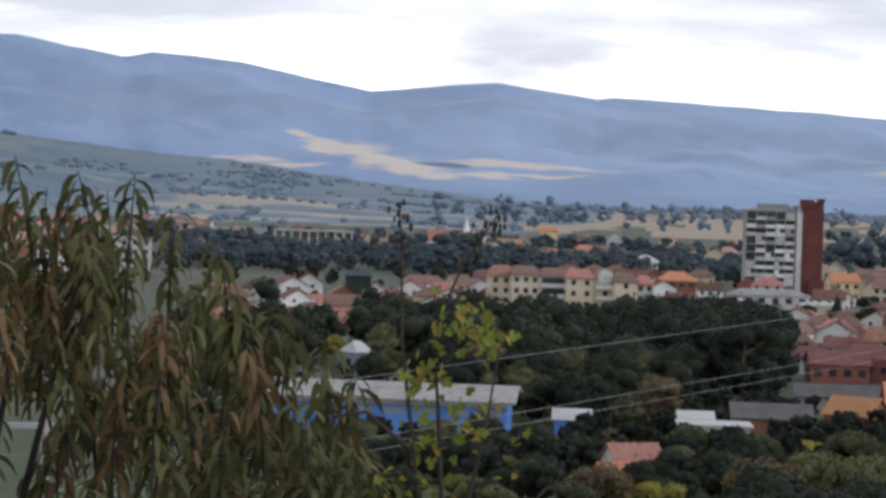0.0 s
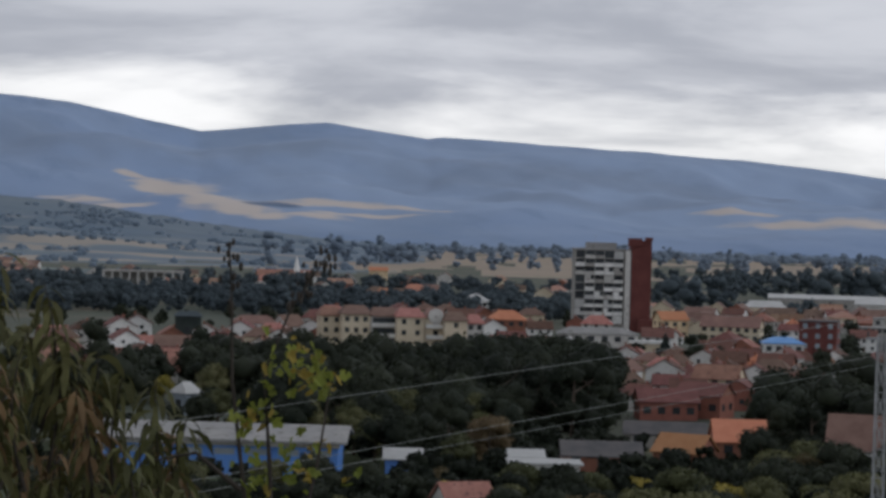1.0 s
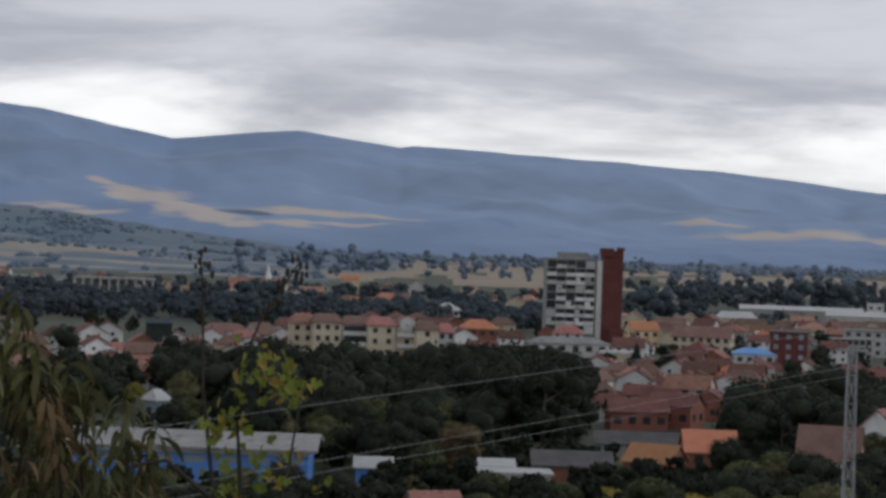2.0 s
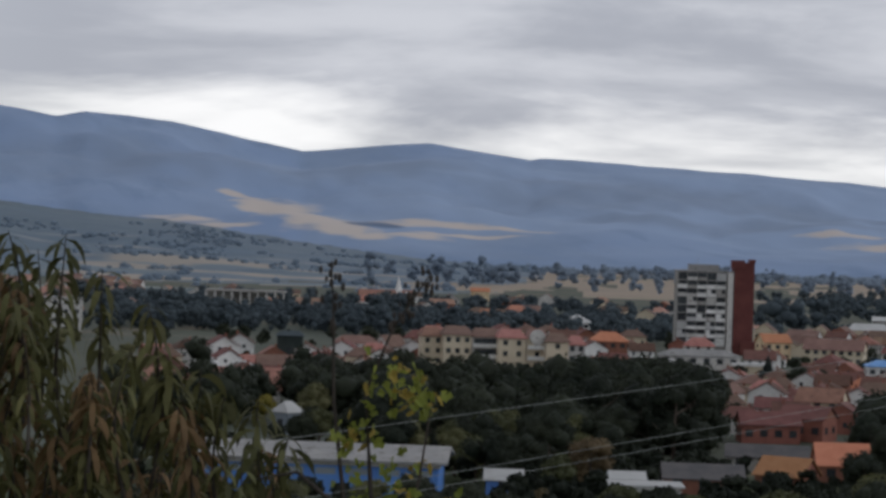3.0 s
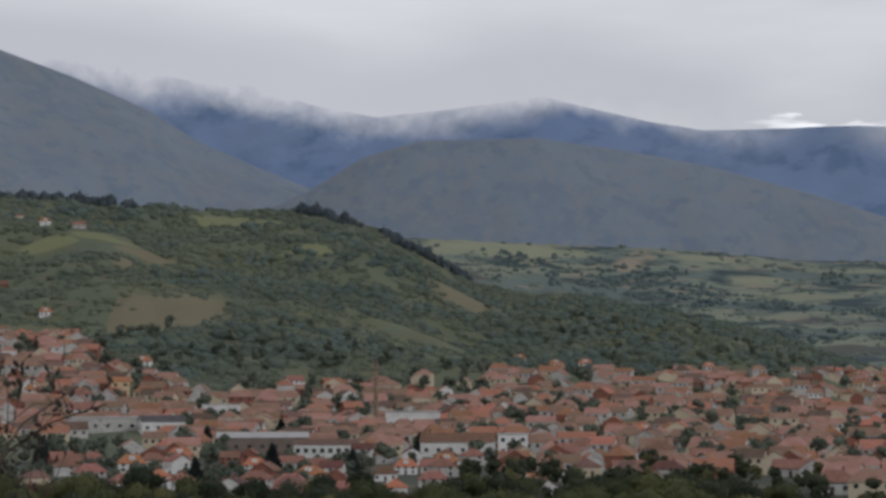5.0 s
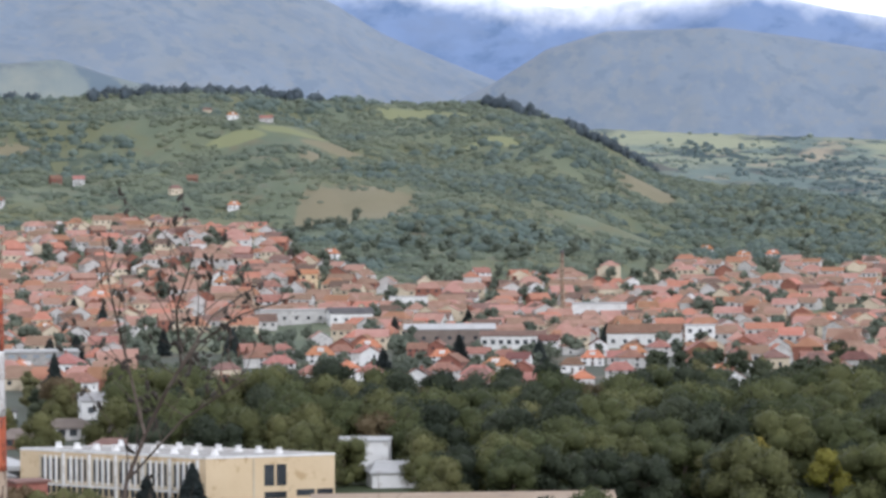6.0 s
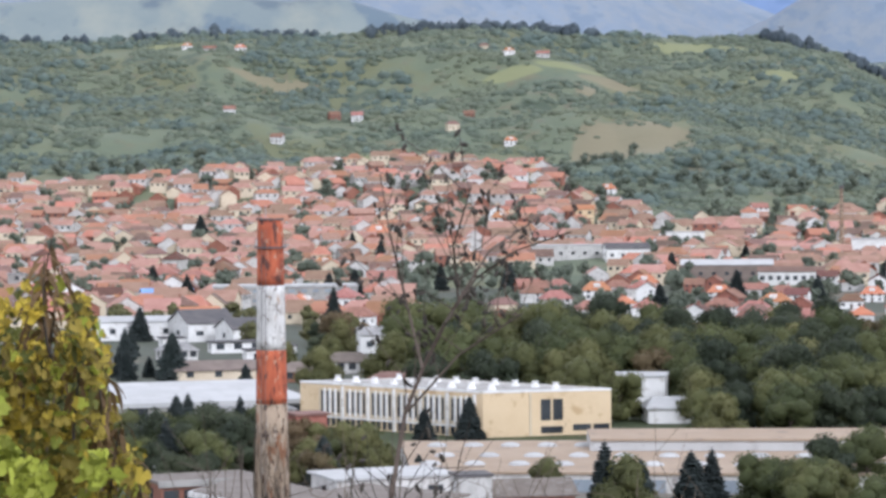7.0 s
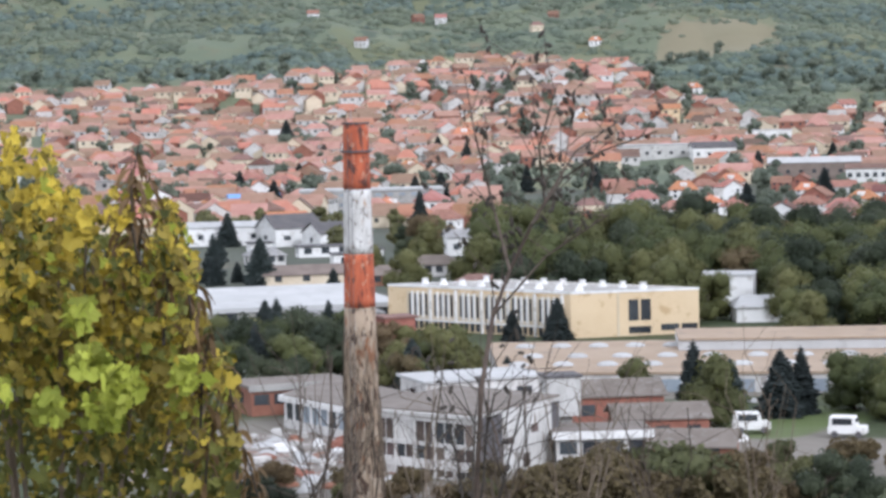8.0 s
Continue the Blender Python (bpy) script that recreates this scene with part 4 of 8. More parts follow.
def tower_block():
    az, r = 20.45, 906.0
    p = spot(az, r)
    t = thing("tower_block", "weathered concrete tower block with patched white balconies", "apartment block", p, radians(-az + 4))
    w, d, h, floors = 21.0, 15.0, 28.0, 10
    part("wall", boxed(((-w / 2, -d / 2, -2), (w / 2, d / 2, h))), M["concrete"], t)
    part("roof", boxed(((-w / 2 - 0.3, -d / 2 - 0.3, h), (w / 2 + 0.3, d / 2 + 0.3, h + 0.5)), ((-w * 0.3, -3, h + 0.5), (w * 0.2, 4, h + 2.6))), M["roof_grey"], t)
    part("lift_tower", boxed(((w / 2 - 1.5, -d / 2 - 1.2, -2), (w / 2 + 5.4, d / 2 - 3, h + 3.6)), ((w / 2 - 2.6, -d / 2 - 1.8, h + 1.6), (w / 2 + 2.0, -d / 2 + 2.5, h + 4.4)),
                             ((w / 2 + 3.2, -d / 2 - 1.6, h + 3.6), (w / 2 + 5.7, -d / 2 + 2, h + 4.8))), M["darkred"], t, "dark red lift tower with a stepped crown")
    part("pilaster", boxed(((w / 2 - 3.6, -d / 2 - 1.5, -2), (w / 2 - 1.8, -d / 2 + 0.2, h))), M["offwhite"], t)
    part("annex", boxed(((w / 2 + 1, -d / 2 - 3, -2), (w / 2 + 9.5, d / 2, 4.5))), M["darkred"], t)
    rng = np.random.default_rng(4)
    bays, per = 5, h / floors
    bw = (w - 4.4) / bays
    for f in range(1, floors):
        for b in range(bays):
            x0, z0 = -w / 2 + 0.3 + b * bw, f * per
            deep = 1.25 if b % 2 else 0.95
            # flat dark pane; its colour stands in for the loggia's shaded recess
            window_part(t, x0 + bw / 2, -d / 2, z0 + 0.15, bw * rng.uniform(0.8, 0.97), 2.45, "-y", "glass", name="loggia")
            roll, left, right = rng.random(), x0, x0 + bw - 0.15
            if roll < 0.14:
                continue
            tone = M[str(rng.choice(["white", "white", "white", "offwhite", "concrete", "roof_white"]))]
            if roll < 0.42:
                cut = left + (right - left) * rng.choice([0.45, 0.6, 1.0])
                part("glazed_balcony", boxed(((left, -d / 2 - deep, z0 - 0.12), (right, -d / 2, z0 + 0.05)), ((left, -d / 2 - deep, z0 + 0.05), (cut, -d / 2 - deep + 0.12, z0 + 2.5)),
                                             ((cut, -d / 2 - deep, z0 + 0.05), (right, -d / 2 - deep + 0.12, z0 + 1.1))), tone, t)
            else:
                part("balcony", boxed(((left, -d / 2 - deep, z0 - 0.12), (right, -d / 2, z0 + 0.05)), ((left, -d / 2 - deep, z0 + 0.05), (right, -d / 2 - deep + 0.12, z0 + rng.uniform(0.95, 1.35)))), tone, t)
    bm = bmesh.new()
    tube(bm, [(-3, 0, h + 2.6), (-3, 0, h + 5.2)], [0.07, 0.04], 5)
    part("aerial", bm, M["metal"], t)
    hold(az, r, 20)


def flats_row():
    """Stepped row of sand-coloured flats with tiled roofs, one building a stairwell."""
    rng = np.random.default_rng(8)
    steps = [(14.45, 5.6, 10.6, "sand", 2), (15.0, 7.2, 11.4, "sand", 3), (15.62, 7.2, 11.0, "offwhite", 0), (16.2, 7.0, 11.2, "sand", 2),
             (16.75, 5.6, 11.3, "sand", 1), (17.2, 5.6, 10.8, "sand", 1), (17.62, 4.4, 10.2, "offwhite", 2)]
    for k, (az, w, h, wall, cols) in enumerate(steps):
        r = 690 - k * 3 - (k % 2) * 4
        p = spot(az, r)
        t = thing("apartment_block", "sand-coloured flats with a brown tiled roof and loggias", "apartment block", p, radians(-az + 5), group="stepped row of flats")
        part("wall", boxed(((-w / 2, -6, -2), (w / 2, 6, h))), M[wall], t)
        bm = bmesh.new()
        gable_roof(bm, w, 12, h, 2.0, over=0.45, hip=1.5)
        part("roof", bm, M["roof_brown" if k % 3 else "roof_red"], t)
        for f in range(4):
            z = f * h / 4
            if cols:
                for c in range(cols):
                    window_part(t, -w / 2 + w * (c + 0.5) / cols, -6, z + 0.9, 1.15, 1.3, "-y")
            else:
                window_part(t, 0, -6, z + 0.6, w * 0.86, 1.7, "-y", name="loggia")
            if not cols or k == 4:
                part("balcony", boxed(((-w * 0.45, -7.2, z - 0.05), (w * 0.45, -6, z + 0.12)), ((-w * 0.45, -7.2, z + 0.12), (w * 0.45, -7.1, z + 1.0))), M["white"], t)
            for fx in ("-x", "+x"):
                window_part(t, -w / 2 if fx == "-x" else w / 2, -2, z + 0.9, 1.1, 1.3, fx)
        if k == 4:
            bm = bmesh.new()
            bmesh.ops.create_cone(bm, segments=20, cap_ends=True, radius1=2.0, radius2=2.0, depth=1.2, matrix=Matrix.Translation((0, -6.3, h + 0.2)) @ Matrix.Rotation(math.pi / 2, 4, "X"))
            part("arched_gable", bm, M["offwhite"], t)
        hold(az, r, 8)


tower_block()
flats_row()


def with_hold(az, r, rad):
    hold(az, r, rad)
    return az, r


# halls, offices and larger houses round the tower
block("low_office", "long white two-storey office with dark bays", "office building", *with_hold(20.35, 722, 16), 3, 22, 10, 6.2, "offwhite", "hip", "roof_grey", 2, 6, 2, (1.7, 1.5), rise=1.6, hip=4)
block("flat_roofed_shop", "pale flat-roofed shop with a white parapet", "shop building", *with_hold(21.5, 715, 8), 0, 10.5, 9, 4.6, "sand", "flat", "roof_white", 1, 2, 1, (1.6, 1.7), trim="white")
block("ochre_house", "ochre gabled house beside the tower", "house", *with_hold(21.95, 850, 8), 20, 9, 9, 6.5, "cream", "gable", "roof_orange", 2, 3, 2, rise=2.5)
block("white_roofed_house", "white house with a long red tiled roof and dormers", "house", *with_hold(18.65, 655, 12), 12, 15, 9.5, 3.6, "white", "gable", "roof_red", 1, 4, 2, rise=4.2)
block("white_gabled_hall", "white hall with a steep gable end", "hall", *with_hold(19.55, 668, 9), 62, 11, 9, 3.4, "white", "gable", "roof_white", 1, 2, 2, rise=3.6)
block("white_block", "small white block with a pyramid roof", "building", *with_hold(17.65, 1000, 9), 0, 11, 10, 6, "white", "hip", "roof_white", 2, 3, 2, rise=2.6, hip=5)
block("orange_house", "orange-rendered house with a clay roof", "house", *with_hold(18.35, 815, 10), 0, 12, 10, 6.2, "brick", "hip", "roof_orange", 2, 4, 2, rise=2.6, hip=4)
block("brown_roofed_school", "long building under a dark brown tiled roof", "school", *with_hold(23.3, 845, 14), -8, 19, 11, 5, "sand", "gable", "roof_brown", 2, 7, 3, rise=3.2)
block("white_house_blue_roof", "white two-storey house with a blue sheet roof", "house", *with_hold(24.4, 700, 9), 6, 10.5, 9, 6.4, "white", "hip", "roof_blue", 2, 4, 2, rise=1.4, hip=3)
block("dark_red_block", "dark red four-storey block with flat roof", "apartment block", *with_hold(25.2, 736, 10), -6, 10.5, 10, 11.2, "darkred", "flat", "roof_dark", 4, 3, 3, (1.3, 1.4), glass="paleglass")
block("arched_hall", "pale hall with a low curved roof", "hall", *with_hold(24.0, 1060, 16), 0, 17, 14, 5.2, "sand", "hip", "roof_white", 1, 4, 2, rise=2.4, hip=3)
block("long_hall", "long warehouse with a pale roof", "warehouse", *with_hold(25.4, 1210, 30), 2, 56, 18, 5.5, "concrete", "gable", "roof_white", 1, 12, 3, rise=1.6)
block("long_hall", "long warehouse with a grey roof", "warehouse", *with_hold(27.2, 1120, 30), -3, 48, 18, 6, "offwhite", "gable", "roof_white", 1, 10, 3, rise=1.8)
block("small_cube_house", "white cube-shaped house on the hall roof line", "house", *with_hold(27.0, 1150, 6), 0, 7, 7, 11, "white", "flat", "roof_white", 3, 2, 2)
block("grey_flats", "grey flats with flat roofs", "apartment block", *with_hold(26.5, 830, 10), 8, 12, 10, 6.5, "concrete", "flat", "roof_grey", 3, 6, 3)
block("grey_flats", "pale grey flats with flat roofs", "apartment block", *with_hold(26.9, 860, 12), -4, 16, 11, 8.5, "offwhite", "flat", "roof_grey", 3, 5, 3)
block("white_gabled_house", "white gabled house with a brown roof", "house", *with_hold(20.92, 585, 7), 68, 8.5, 6.5, 4.0, "white", "gable", "roof_brown", 1, 2, 2, rise=2.6)
block("terraced_house", "sand house with a balcony under a clay roof", "house", *with_hold(23.05, 556, 8), -14, 9.5, 8, 4.6, "sand", "gable", "roof_red", 2, 3, 2, rise=2.6)
block("white_gabled_house", "small white house with a steep gable", "house", *with_hold(24.75, 603, 6), 80, 7, 5.4, 3.2, "white", "gable", "roof_brown", 1, 2, 2, rise=2.6)
block("brick_row", "unrendered red brick row with clay roof", "terrace", *with_hold(21.9, 492, 9), 10, 11, 7, 3.6, "brick", "gable", "roof_maroon", 1, 4, 2, rise=2.2)
block("brick_house", "unrendered red brick house with clay roof", "house", *with_hold(22.75, 500, 8), -20, 9, 8, 4.4, "brick", "gable", "roof_maroon", 1, 3, 2, rise=2.2)
block("orange_roofed_barn", "barn with a bright orange tiled roof", "barn", *with_hold(22.35, 398, 9), -24, 7.5, 7, 2.2, "brick", "gable", "roof_orange", 1, 2, 1, rise=2.4)
block("orange_roofed_house", "house with a bright orange tiled roof", "house", *with_hold(23.5, 412, 9), 8, 8, 7.5, 3.0, "brick", "gable", "roof_orange", 1, 2, 1, rise=3.0)
block("dark_roofed_shed", "long shed with a dark tiled roof", "shed", *with_hold(20.5, 385, 9), 4, 11.5, 8, 2.3, "brick", "gable", "roof_dark", 1, 3, 1, rise=1.8)
block("grey_roofed_shed", "long shed with a grey-green roof", "shed", *with_hold(21.9, 428, 9), 0, 13, 7, 2.4, "concrete", "gable", "roof_dark", 1, 3, 1, rise=1.7)
block("pale_hall", "low white hall with a flat white roof", "hall", *with_hold(19.27, 361, 8), 4, 9.4, 7, 2.9, "white", "flat", "roof_white", 1, 2, 1, (1.7, 0.7), sill=0.45, over=0.5)
block("pale_hall_annex", "small white annex with a shallow gable", "shed", *with_hold(18.85, 368, 5), 4, 4.6, 6, 3.2, "white", "gable", "roof_white", 1, 1, 1, rise=0.8)
block("white_cottage", "white cottage under a wide dark red roof", "house", *with_hold(26.15, 392, 9), -6, 9, 8, 4.2, "white", "gable", "roof_brown", 1, 2, 1, rise=4.6)
block("white_gabled_house", "tall white house with a red roof", "house", *with_hold(27.45, 430, 8), 60, 9, 8, 6.0, "white", "gable", "roof_red", 2, 2, 2, rise=3.6)
block("clay_roofed_hut", "small brick hut with a clay roof", "hut", *with_hold(17.5, 318, 6), 22, 6, 5.5, 2.2, "offwhite", "gable", "roof_red", 1, 1, 1, rise=2.0)
block("clay_roofed_hut", "small hut with an orange clay roof", "hut", *with_hold(17.15, 304, 4), 22, 4, 4, 1.8, "brick", "gable", "roof_orange", 1, 1, 1, rise=1.5)

# the blue sheet hall with its pale roof, and its neighbours behind the peach tree
p = spot(12.0, 372)
blue_hall = thing("blue_hall", "blue sheet-metal hall under a wide pale roof", "warehouse", p, radians(-12.0 - 6))
part("wall", boxed(((-18, -8, -2), (18, 8, 4.6))), M["bluewall"], blue_hall)
bm = bmesh.new()
gable_roof(bm, 37, 17, 4.9, 1.5, over=0.9, thick=0.35)
part("roof", bm, M["roof_grey"], blue_hall)
part("eave_beam", boxed(((-18.4, -8.5, 4.2), (18.4, -8.06, 4.85))), M["offwhite"], blue_hall)
for k in range(9):
    x = -18 + k * 4.5
    part("wall_post", boxed(((x - 0.14, -8.22, -1), (x + 0.14, -8.0, 4.2))), M["bluewall"], blue_hall)
for k in range(8):
    window_part(blue_hall, -15.75 + k * 4.5, -8, 2.9, 2.8, 0.9, "-y", "paleglass")
hold(12.0, 372, 22)
block("blue_sheet_shed", "small blue sheet-metal shed with a white roof", "shed", *with_hold(16.15, 372, 5), 0, 5, 5, 2.2, "bluewall", "gable", "roof_white", 1, 1, 1, rise=1.2)
block("pale_green_shed", "pale green shed with a curved roof", "shed", *with_hold(11.35, 470, 4), 40, 3.4, 4, 4.2, "paleglass", "hip", "roof_white", 1, 1, 1, rise=1.6, hip=1.2)
block("dark_green_barn", "dark green barn with a hipped roof", "barn", *with_hold(11.35, 755, 8), 0, 7.5, 8, 7.0, "needle", "hip", "far_leaf", 1, 1, 1, rise=1.2, hip=1.5)
block("white_house", "white house with a shallow gable", "house", *with_hold(9.45, 640, 7), 75, 8, 6.5, 3.6, "white", "gable", "roof_white", 1, 2, 2, rise=2.0)
block("white_house", "small pale house with a shallow gable", "house", *with_hold(10.3, 645, 6), 75, 8, 6, 2.6, "offwhite", "gable", "roof_grey", 1, 2, 2, rise=1.8)
block("brown_roofed_villa", "white villa with a brown hipped roof", "house", *with_hold(12.8, 760, 10), 0, 13, 10, 5.2, "white", "hip", "roof_brown", 2, 5, 2, rise=2.0, hip=3)
block("white_gabled_house", "white house with one steep gable", "house", *with_hold(13.55, 765, 6), 50, 8, 6, 4.5, "white", "gable", "roof_brown", 2, 2, 2, rise=3.0)
block("long_red_roof", "long low house with a red tiled roof", "house", *with_hold(11.6, 665, 13), 3, 22, 9, 2.8, "offwhite", "gable", "roof_brown", 1, 6, 2, rise=2.4)
block("long_red_roof", "low house with a wide red tiled roof", "house", *with_hold(10.4, 600, 12), -4, 18, 9, 2.6, "offwhite", "gable", "roof_red", 1, 5, 2, rise=2.6)

# unfinished concrete frame beyond the river trees
p = spot(10.35, 1180)
frame_shell = thing("concrete_frame", "unfinished concrete frame with open bays", "building shell", p, radians(-10.35 - 4))
part("slab", boxed(((-18, -6, 9.8), (18, 6, 10.6))), M["concrete"], frame_shell)
part("slab", boxed(((-18, -6, 3.6), (2, 6, 4.1))), M["concrete"], frame_shell)
for k in range(10):
    x = -17.5 + k * 3.88
    part("column", boxed(((x - 0.35, -5.9, -2), (x + 0.35, -5.2, 9.8))), M["offwhite"], frame_shell)
part("wall", boxed(((-18, 2, -2), (10, 2.4, 9.8))), M["concrete"], frame_shell)
hold(10.35, 1180, 20)

# church with its white spire
p = spot(13.5, 1420)
church = thing("church", "white church with a slim spire and long red roof", "church", p, radians(-13.5 + 5))
part("wall", boxed(((-16, -5, -2), (12, 5, 4.0))), M["offwhite"], church)
bm = bmesh.new()
gable_roof(bm, 29, 10, 4.0, 3.6)
bmesh.ops.translate(bm, verts=bm.verts, vec=(-2, 0, 0))
part("roof", bm, M["roof_red"], church)
part("tower", boxed(((3.5, -2, 0), (6.5, 2, 8.0))), M["white"], church)
bm = bmesh.new()
bmesh.ops.create_cone(bm, segments=8, radius1=1.9, radius2=0.05, depth=7.5, matrix=Matrix.Translation((5, 0, 11.6)))
part("spire", bm, M["white"], church)
part("gable", boxed(((8.5, -5.2, 0), (9.5, 5.2, 7.0))), M["white"], church)
hold(13.5, 1420, 16)
block("orange_barn", "distant barn with an orange front", "barn", *with_hold(15.5, 1560, 8), 0, 11, 8, 6, "cream", "gable", "roof_orange", 1, 0, 0, rise=2)

# ---- the middle town: pale offices behind the peach tree ----
block("white_offices", "white four-storey offices with dark window strips", "office building", *with_hold(-3.3, 900, 14), 6, 22, 12, 12.0, "white", "hip", "roof_red", 4, 6, 3, (1.6, 1.7), rise=2.6, hip=4)
block("grey_offices", "grey offices with a flat roof", "office building", *with_hold(-1.5, 930, 14), 0, 26, 12, 9.5, "concrete", "flat", "roof_dark", 3, 8, 3, (2.0, 1.2))
block("white_hall", "long hall with a flat white roof", "hall", *with_hold(-0.6, 1150, 14), 2, 26, 14, 8, "offwhite", "flat", "roof_white", 2, 8, 3)
block("pale_hall_far", "very long pale hall at the edge of town", "warehouse", *with_hold(-2.2, 1900, 60), 1, 120, 24, 7, "sand", "gable", "roof_grey", 1, 0, 0, rise=2)
block("white_offices", "white slab of flats beyond the trees", "apartment block", *with_hold(6.3, 900, 12), 4, 15, 11, 12, "offwhite", "flat", "roof_grey", 4, 4, 2)
block("white_offices", "pale flats beyond the trees", "apartment block", *with_hold(4.9, 850, 12), -6, 16, 11, 9, "white", "hip", "roof_brown", 3, 5, 2, rise=2, hip=3)
block("white_gabled_hall", "white hall with a broad gable end", "hall", *with_hold(-4.35, 880, 9), 80, 11, 9, 3.4, "white", "gable", "roof_white", 1, 2, 2, rise=3.0)
block("white_gabled_hall", "white gabled shed among tiled roofs", "hall", *with_hold(-6.65, 870, 9), 80, 11, 8, 2.6, "white", "gable", "roof_white", 1, 2, 2, rise=2.6)
block("white_gabled_hall", "white gabled hall among tiled roofs", "hall", *with_hold(-13.2, 985, 10), 80, 12, 10, 3.0, "white", "gable", "roof_white", 1, 2, 2, rise=3.0)
block("white_cube", "white industrial block with vertical ribs", "factory", *with_hold(-13.9, 1180, 9), 0, 11, 9, 7.5, "white", "flat", "roof_white", 1, 3, 2, (0.6, 4.0))
block("white_flat_hall", "low white flat-roofed hall", "hall", *with_hold(-15.3, 1230, 12), 0, 22, 9, 3.6, "white", "flat", "roof_white", 1, 5, 2)
block("white_villa_far", "white block above the tiled roofs", "apartment block", *with_hold(-10.05, reach(-10.05, -0.75), 14), 0, 36, 18, 12, "white", "flat", "roof_white", 3, 6, 2, (2.4, 2.0))
block("white_villa_far", "white row at the foot of the slope", "terrace", *with_hold(-7.2, reach(-7.2, -0.95), 14), 0, 40, 14, 8, "offwhite", "hip", "roof_red", 2, 8, 2, rise=3, hip=4)

# ---- landmarks of the eastern half ----
p = spot(-39.43, 218)
stack = thing("factory_chimney", "red and white banded concrete chimney with rust stains", "chimney", p)
for name, z0, z1, mat_name, lab in (("shaft", -1.5, 18.4, "stack_concrete", "stained bare concrete shaft"), ("lower_band", 18.4, 22.9, "stack_red", "faded red painted band"),
                                    ("white_band", 22.9, 28.3, "stack_white", "flaking white painted band"), ("upper_band", 28.3, 33.9, "stack_red", "rusty red painted band")):
    if mat_name not in M:
        M["stack_concrete"] = surface("stained_concrete", (0.19, 0.135, 0.092), (0.35, 0.27, 0.195), 0.8, spots=(0.09, 0.055, 0.037), stretch=(1.3, 1.3, 0.4), spread=0, tall=2.6, mottle=((1.6, 0.54, 0.58, (0.06, 0.038, 0.027)), (2.4, 0.57, 0.62, (0.34, 0.28, 0.22)), (1.0, 0.56, 0.62, (0.20, 0.095, 0.05))))
        M["stack_red"] = surface("faded_red_paint", (0.26, 0.06, 0.032), (0.46, 0.125, 0.06), 0.9, spots=(0.15, 0.05, 0.035), stretch=(1.6, 1.6, 0.35), spread=0, tall=2.5, mottle=((1.6, 0.56, 0.62, (0.10, 0.045, 0.035)), (3.0, 0.6, 0.64, (0.42, 0.26, 0.18))))
        M["stack_white"] = surface("flaking_white_paint", (0.42, 0.40, 0.375), (0.64, 0.62, 0.60), 1.0, spots=(0.24, 0.215, 0.195), stretch=(1.6, 1.6, 0.5), spread=0, tall=2.0, mottle=((2.2, 0.57, 0.62, (0.22, 0.19, 0.17)), (1.2, 0.6, 0.66, (0.38, 0.26, 0.18))))
    bm = bmesh.new()
    zs = np.linspace(z0, z1, 8)
    tube(bm, [(0, 0, z) for z in zs], [1.62 - 0.0165 * max(z, 0) + 0.004 * math.sin(z * 3) for z in zs], 28)
    for f in bm.faces:
        f.smooth = len(f.verts) == 4
    part(name, bm, M[mat_name], stack, lab)
for z, rad in ((33.75, 1.16), (31.4, 1.34)):
    bm = bmesh.new()
    tube(bm, [(0, 0, z), (0, 0, z + 0.14)], [rad, rad], 28)
    part("ring", bm, M["roof_dark"], stack, "dark iron ring")
for k in range(14):
    a = 2 * math.pi * k / 14
    bm = bmesh.new()
    tube(bm, [(1.3 * math.cos(a), 1.3 * math.sin(a), 31.5), (1.3 * math.cos(a), 1.3 * math.sin(a), 32.3)], [0.025, 0.025], 4)
    part("railing_post", bm, M["roof_dark"], stack)
for x in (-0.22, 0.22):
    bm = bmesh.new()
    tube(bm, [(x + 0.3, -1.74, 0), (x + 0.3, -1.2, 33.0)], [0.03, 0.03], 4)
    part("ladder_rail", bm, M["roof_dark"], stack)
bm = bmesh.new()
tube(bm, [(-0.5, 0, 33.9), (-0.5, 0, 35.0)], [0.04, 0.02], 5)
part("lightning_rod", bm, M["metal"], stack)
rng_c = np.random.default_rng(71)
for k in range(46):
    a0, z, top = rng_c.uniform(0, 6.28), rng_c.uniform(-1, 6), rng_c.uniform(9, 17.6)
    pts, g = [], rng_c.uniform(0.03, 0.10)
    while z < top:
        rad = 1.66 - 0.0165 * max(z, 0) + 0.05 + abs(rng_c.normal(0, 0.05))
        pts.append((rad * math.cos(a0), rad * math.sin(a0), z))
        a0, z = a0 + rng_c.normal(0, 0.13), z + rng_c.uniform(0.5, 1.1)
    if len(pts) > 3:
        bm = bmesh.new()
        tube(bm, pts, list(np.linspace(g, 0.02, len(pts))), 5)
        part("dry_climber", bm, M["twig" if k % 3 else "bark"], stack, "withered climber stem on the shaft")
hold(-39.43, 218, 5)


def prism(t, corners, z0, z1, material, name="wall", label=""):
    bm = bmesh.new()
    lo = [bm.verts.new((x, y, z0)) for x, y in corners]
    hi = [bm.verts.new((x, y, z1)) for x, y in corners]
    n = len(corners)
    bm.faces.new(lo[::-1])
    bm.faces.new(hi)
    for i in range(n):
        bm.faces.new((lo[i], lo[(i + 1) % n], hi[(i + 1) % n], hi[i]))
    bmesh.ops.recalc_face_normals(bm, faces=bm.faces)
    return part(name, bm, material, t, label)


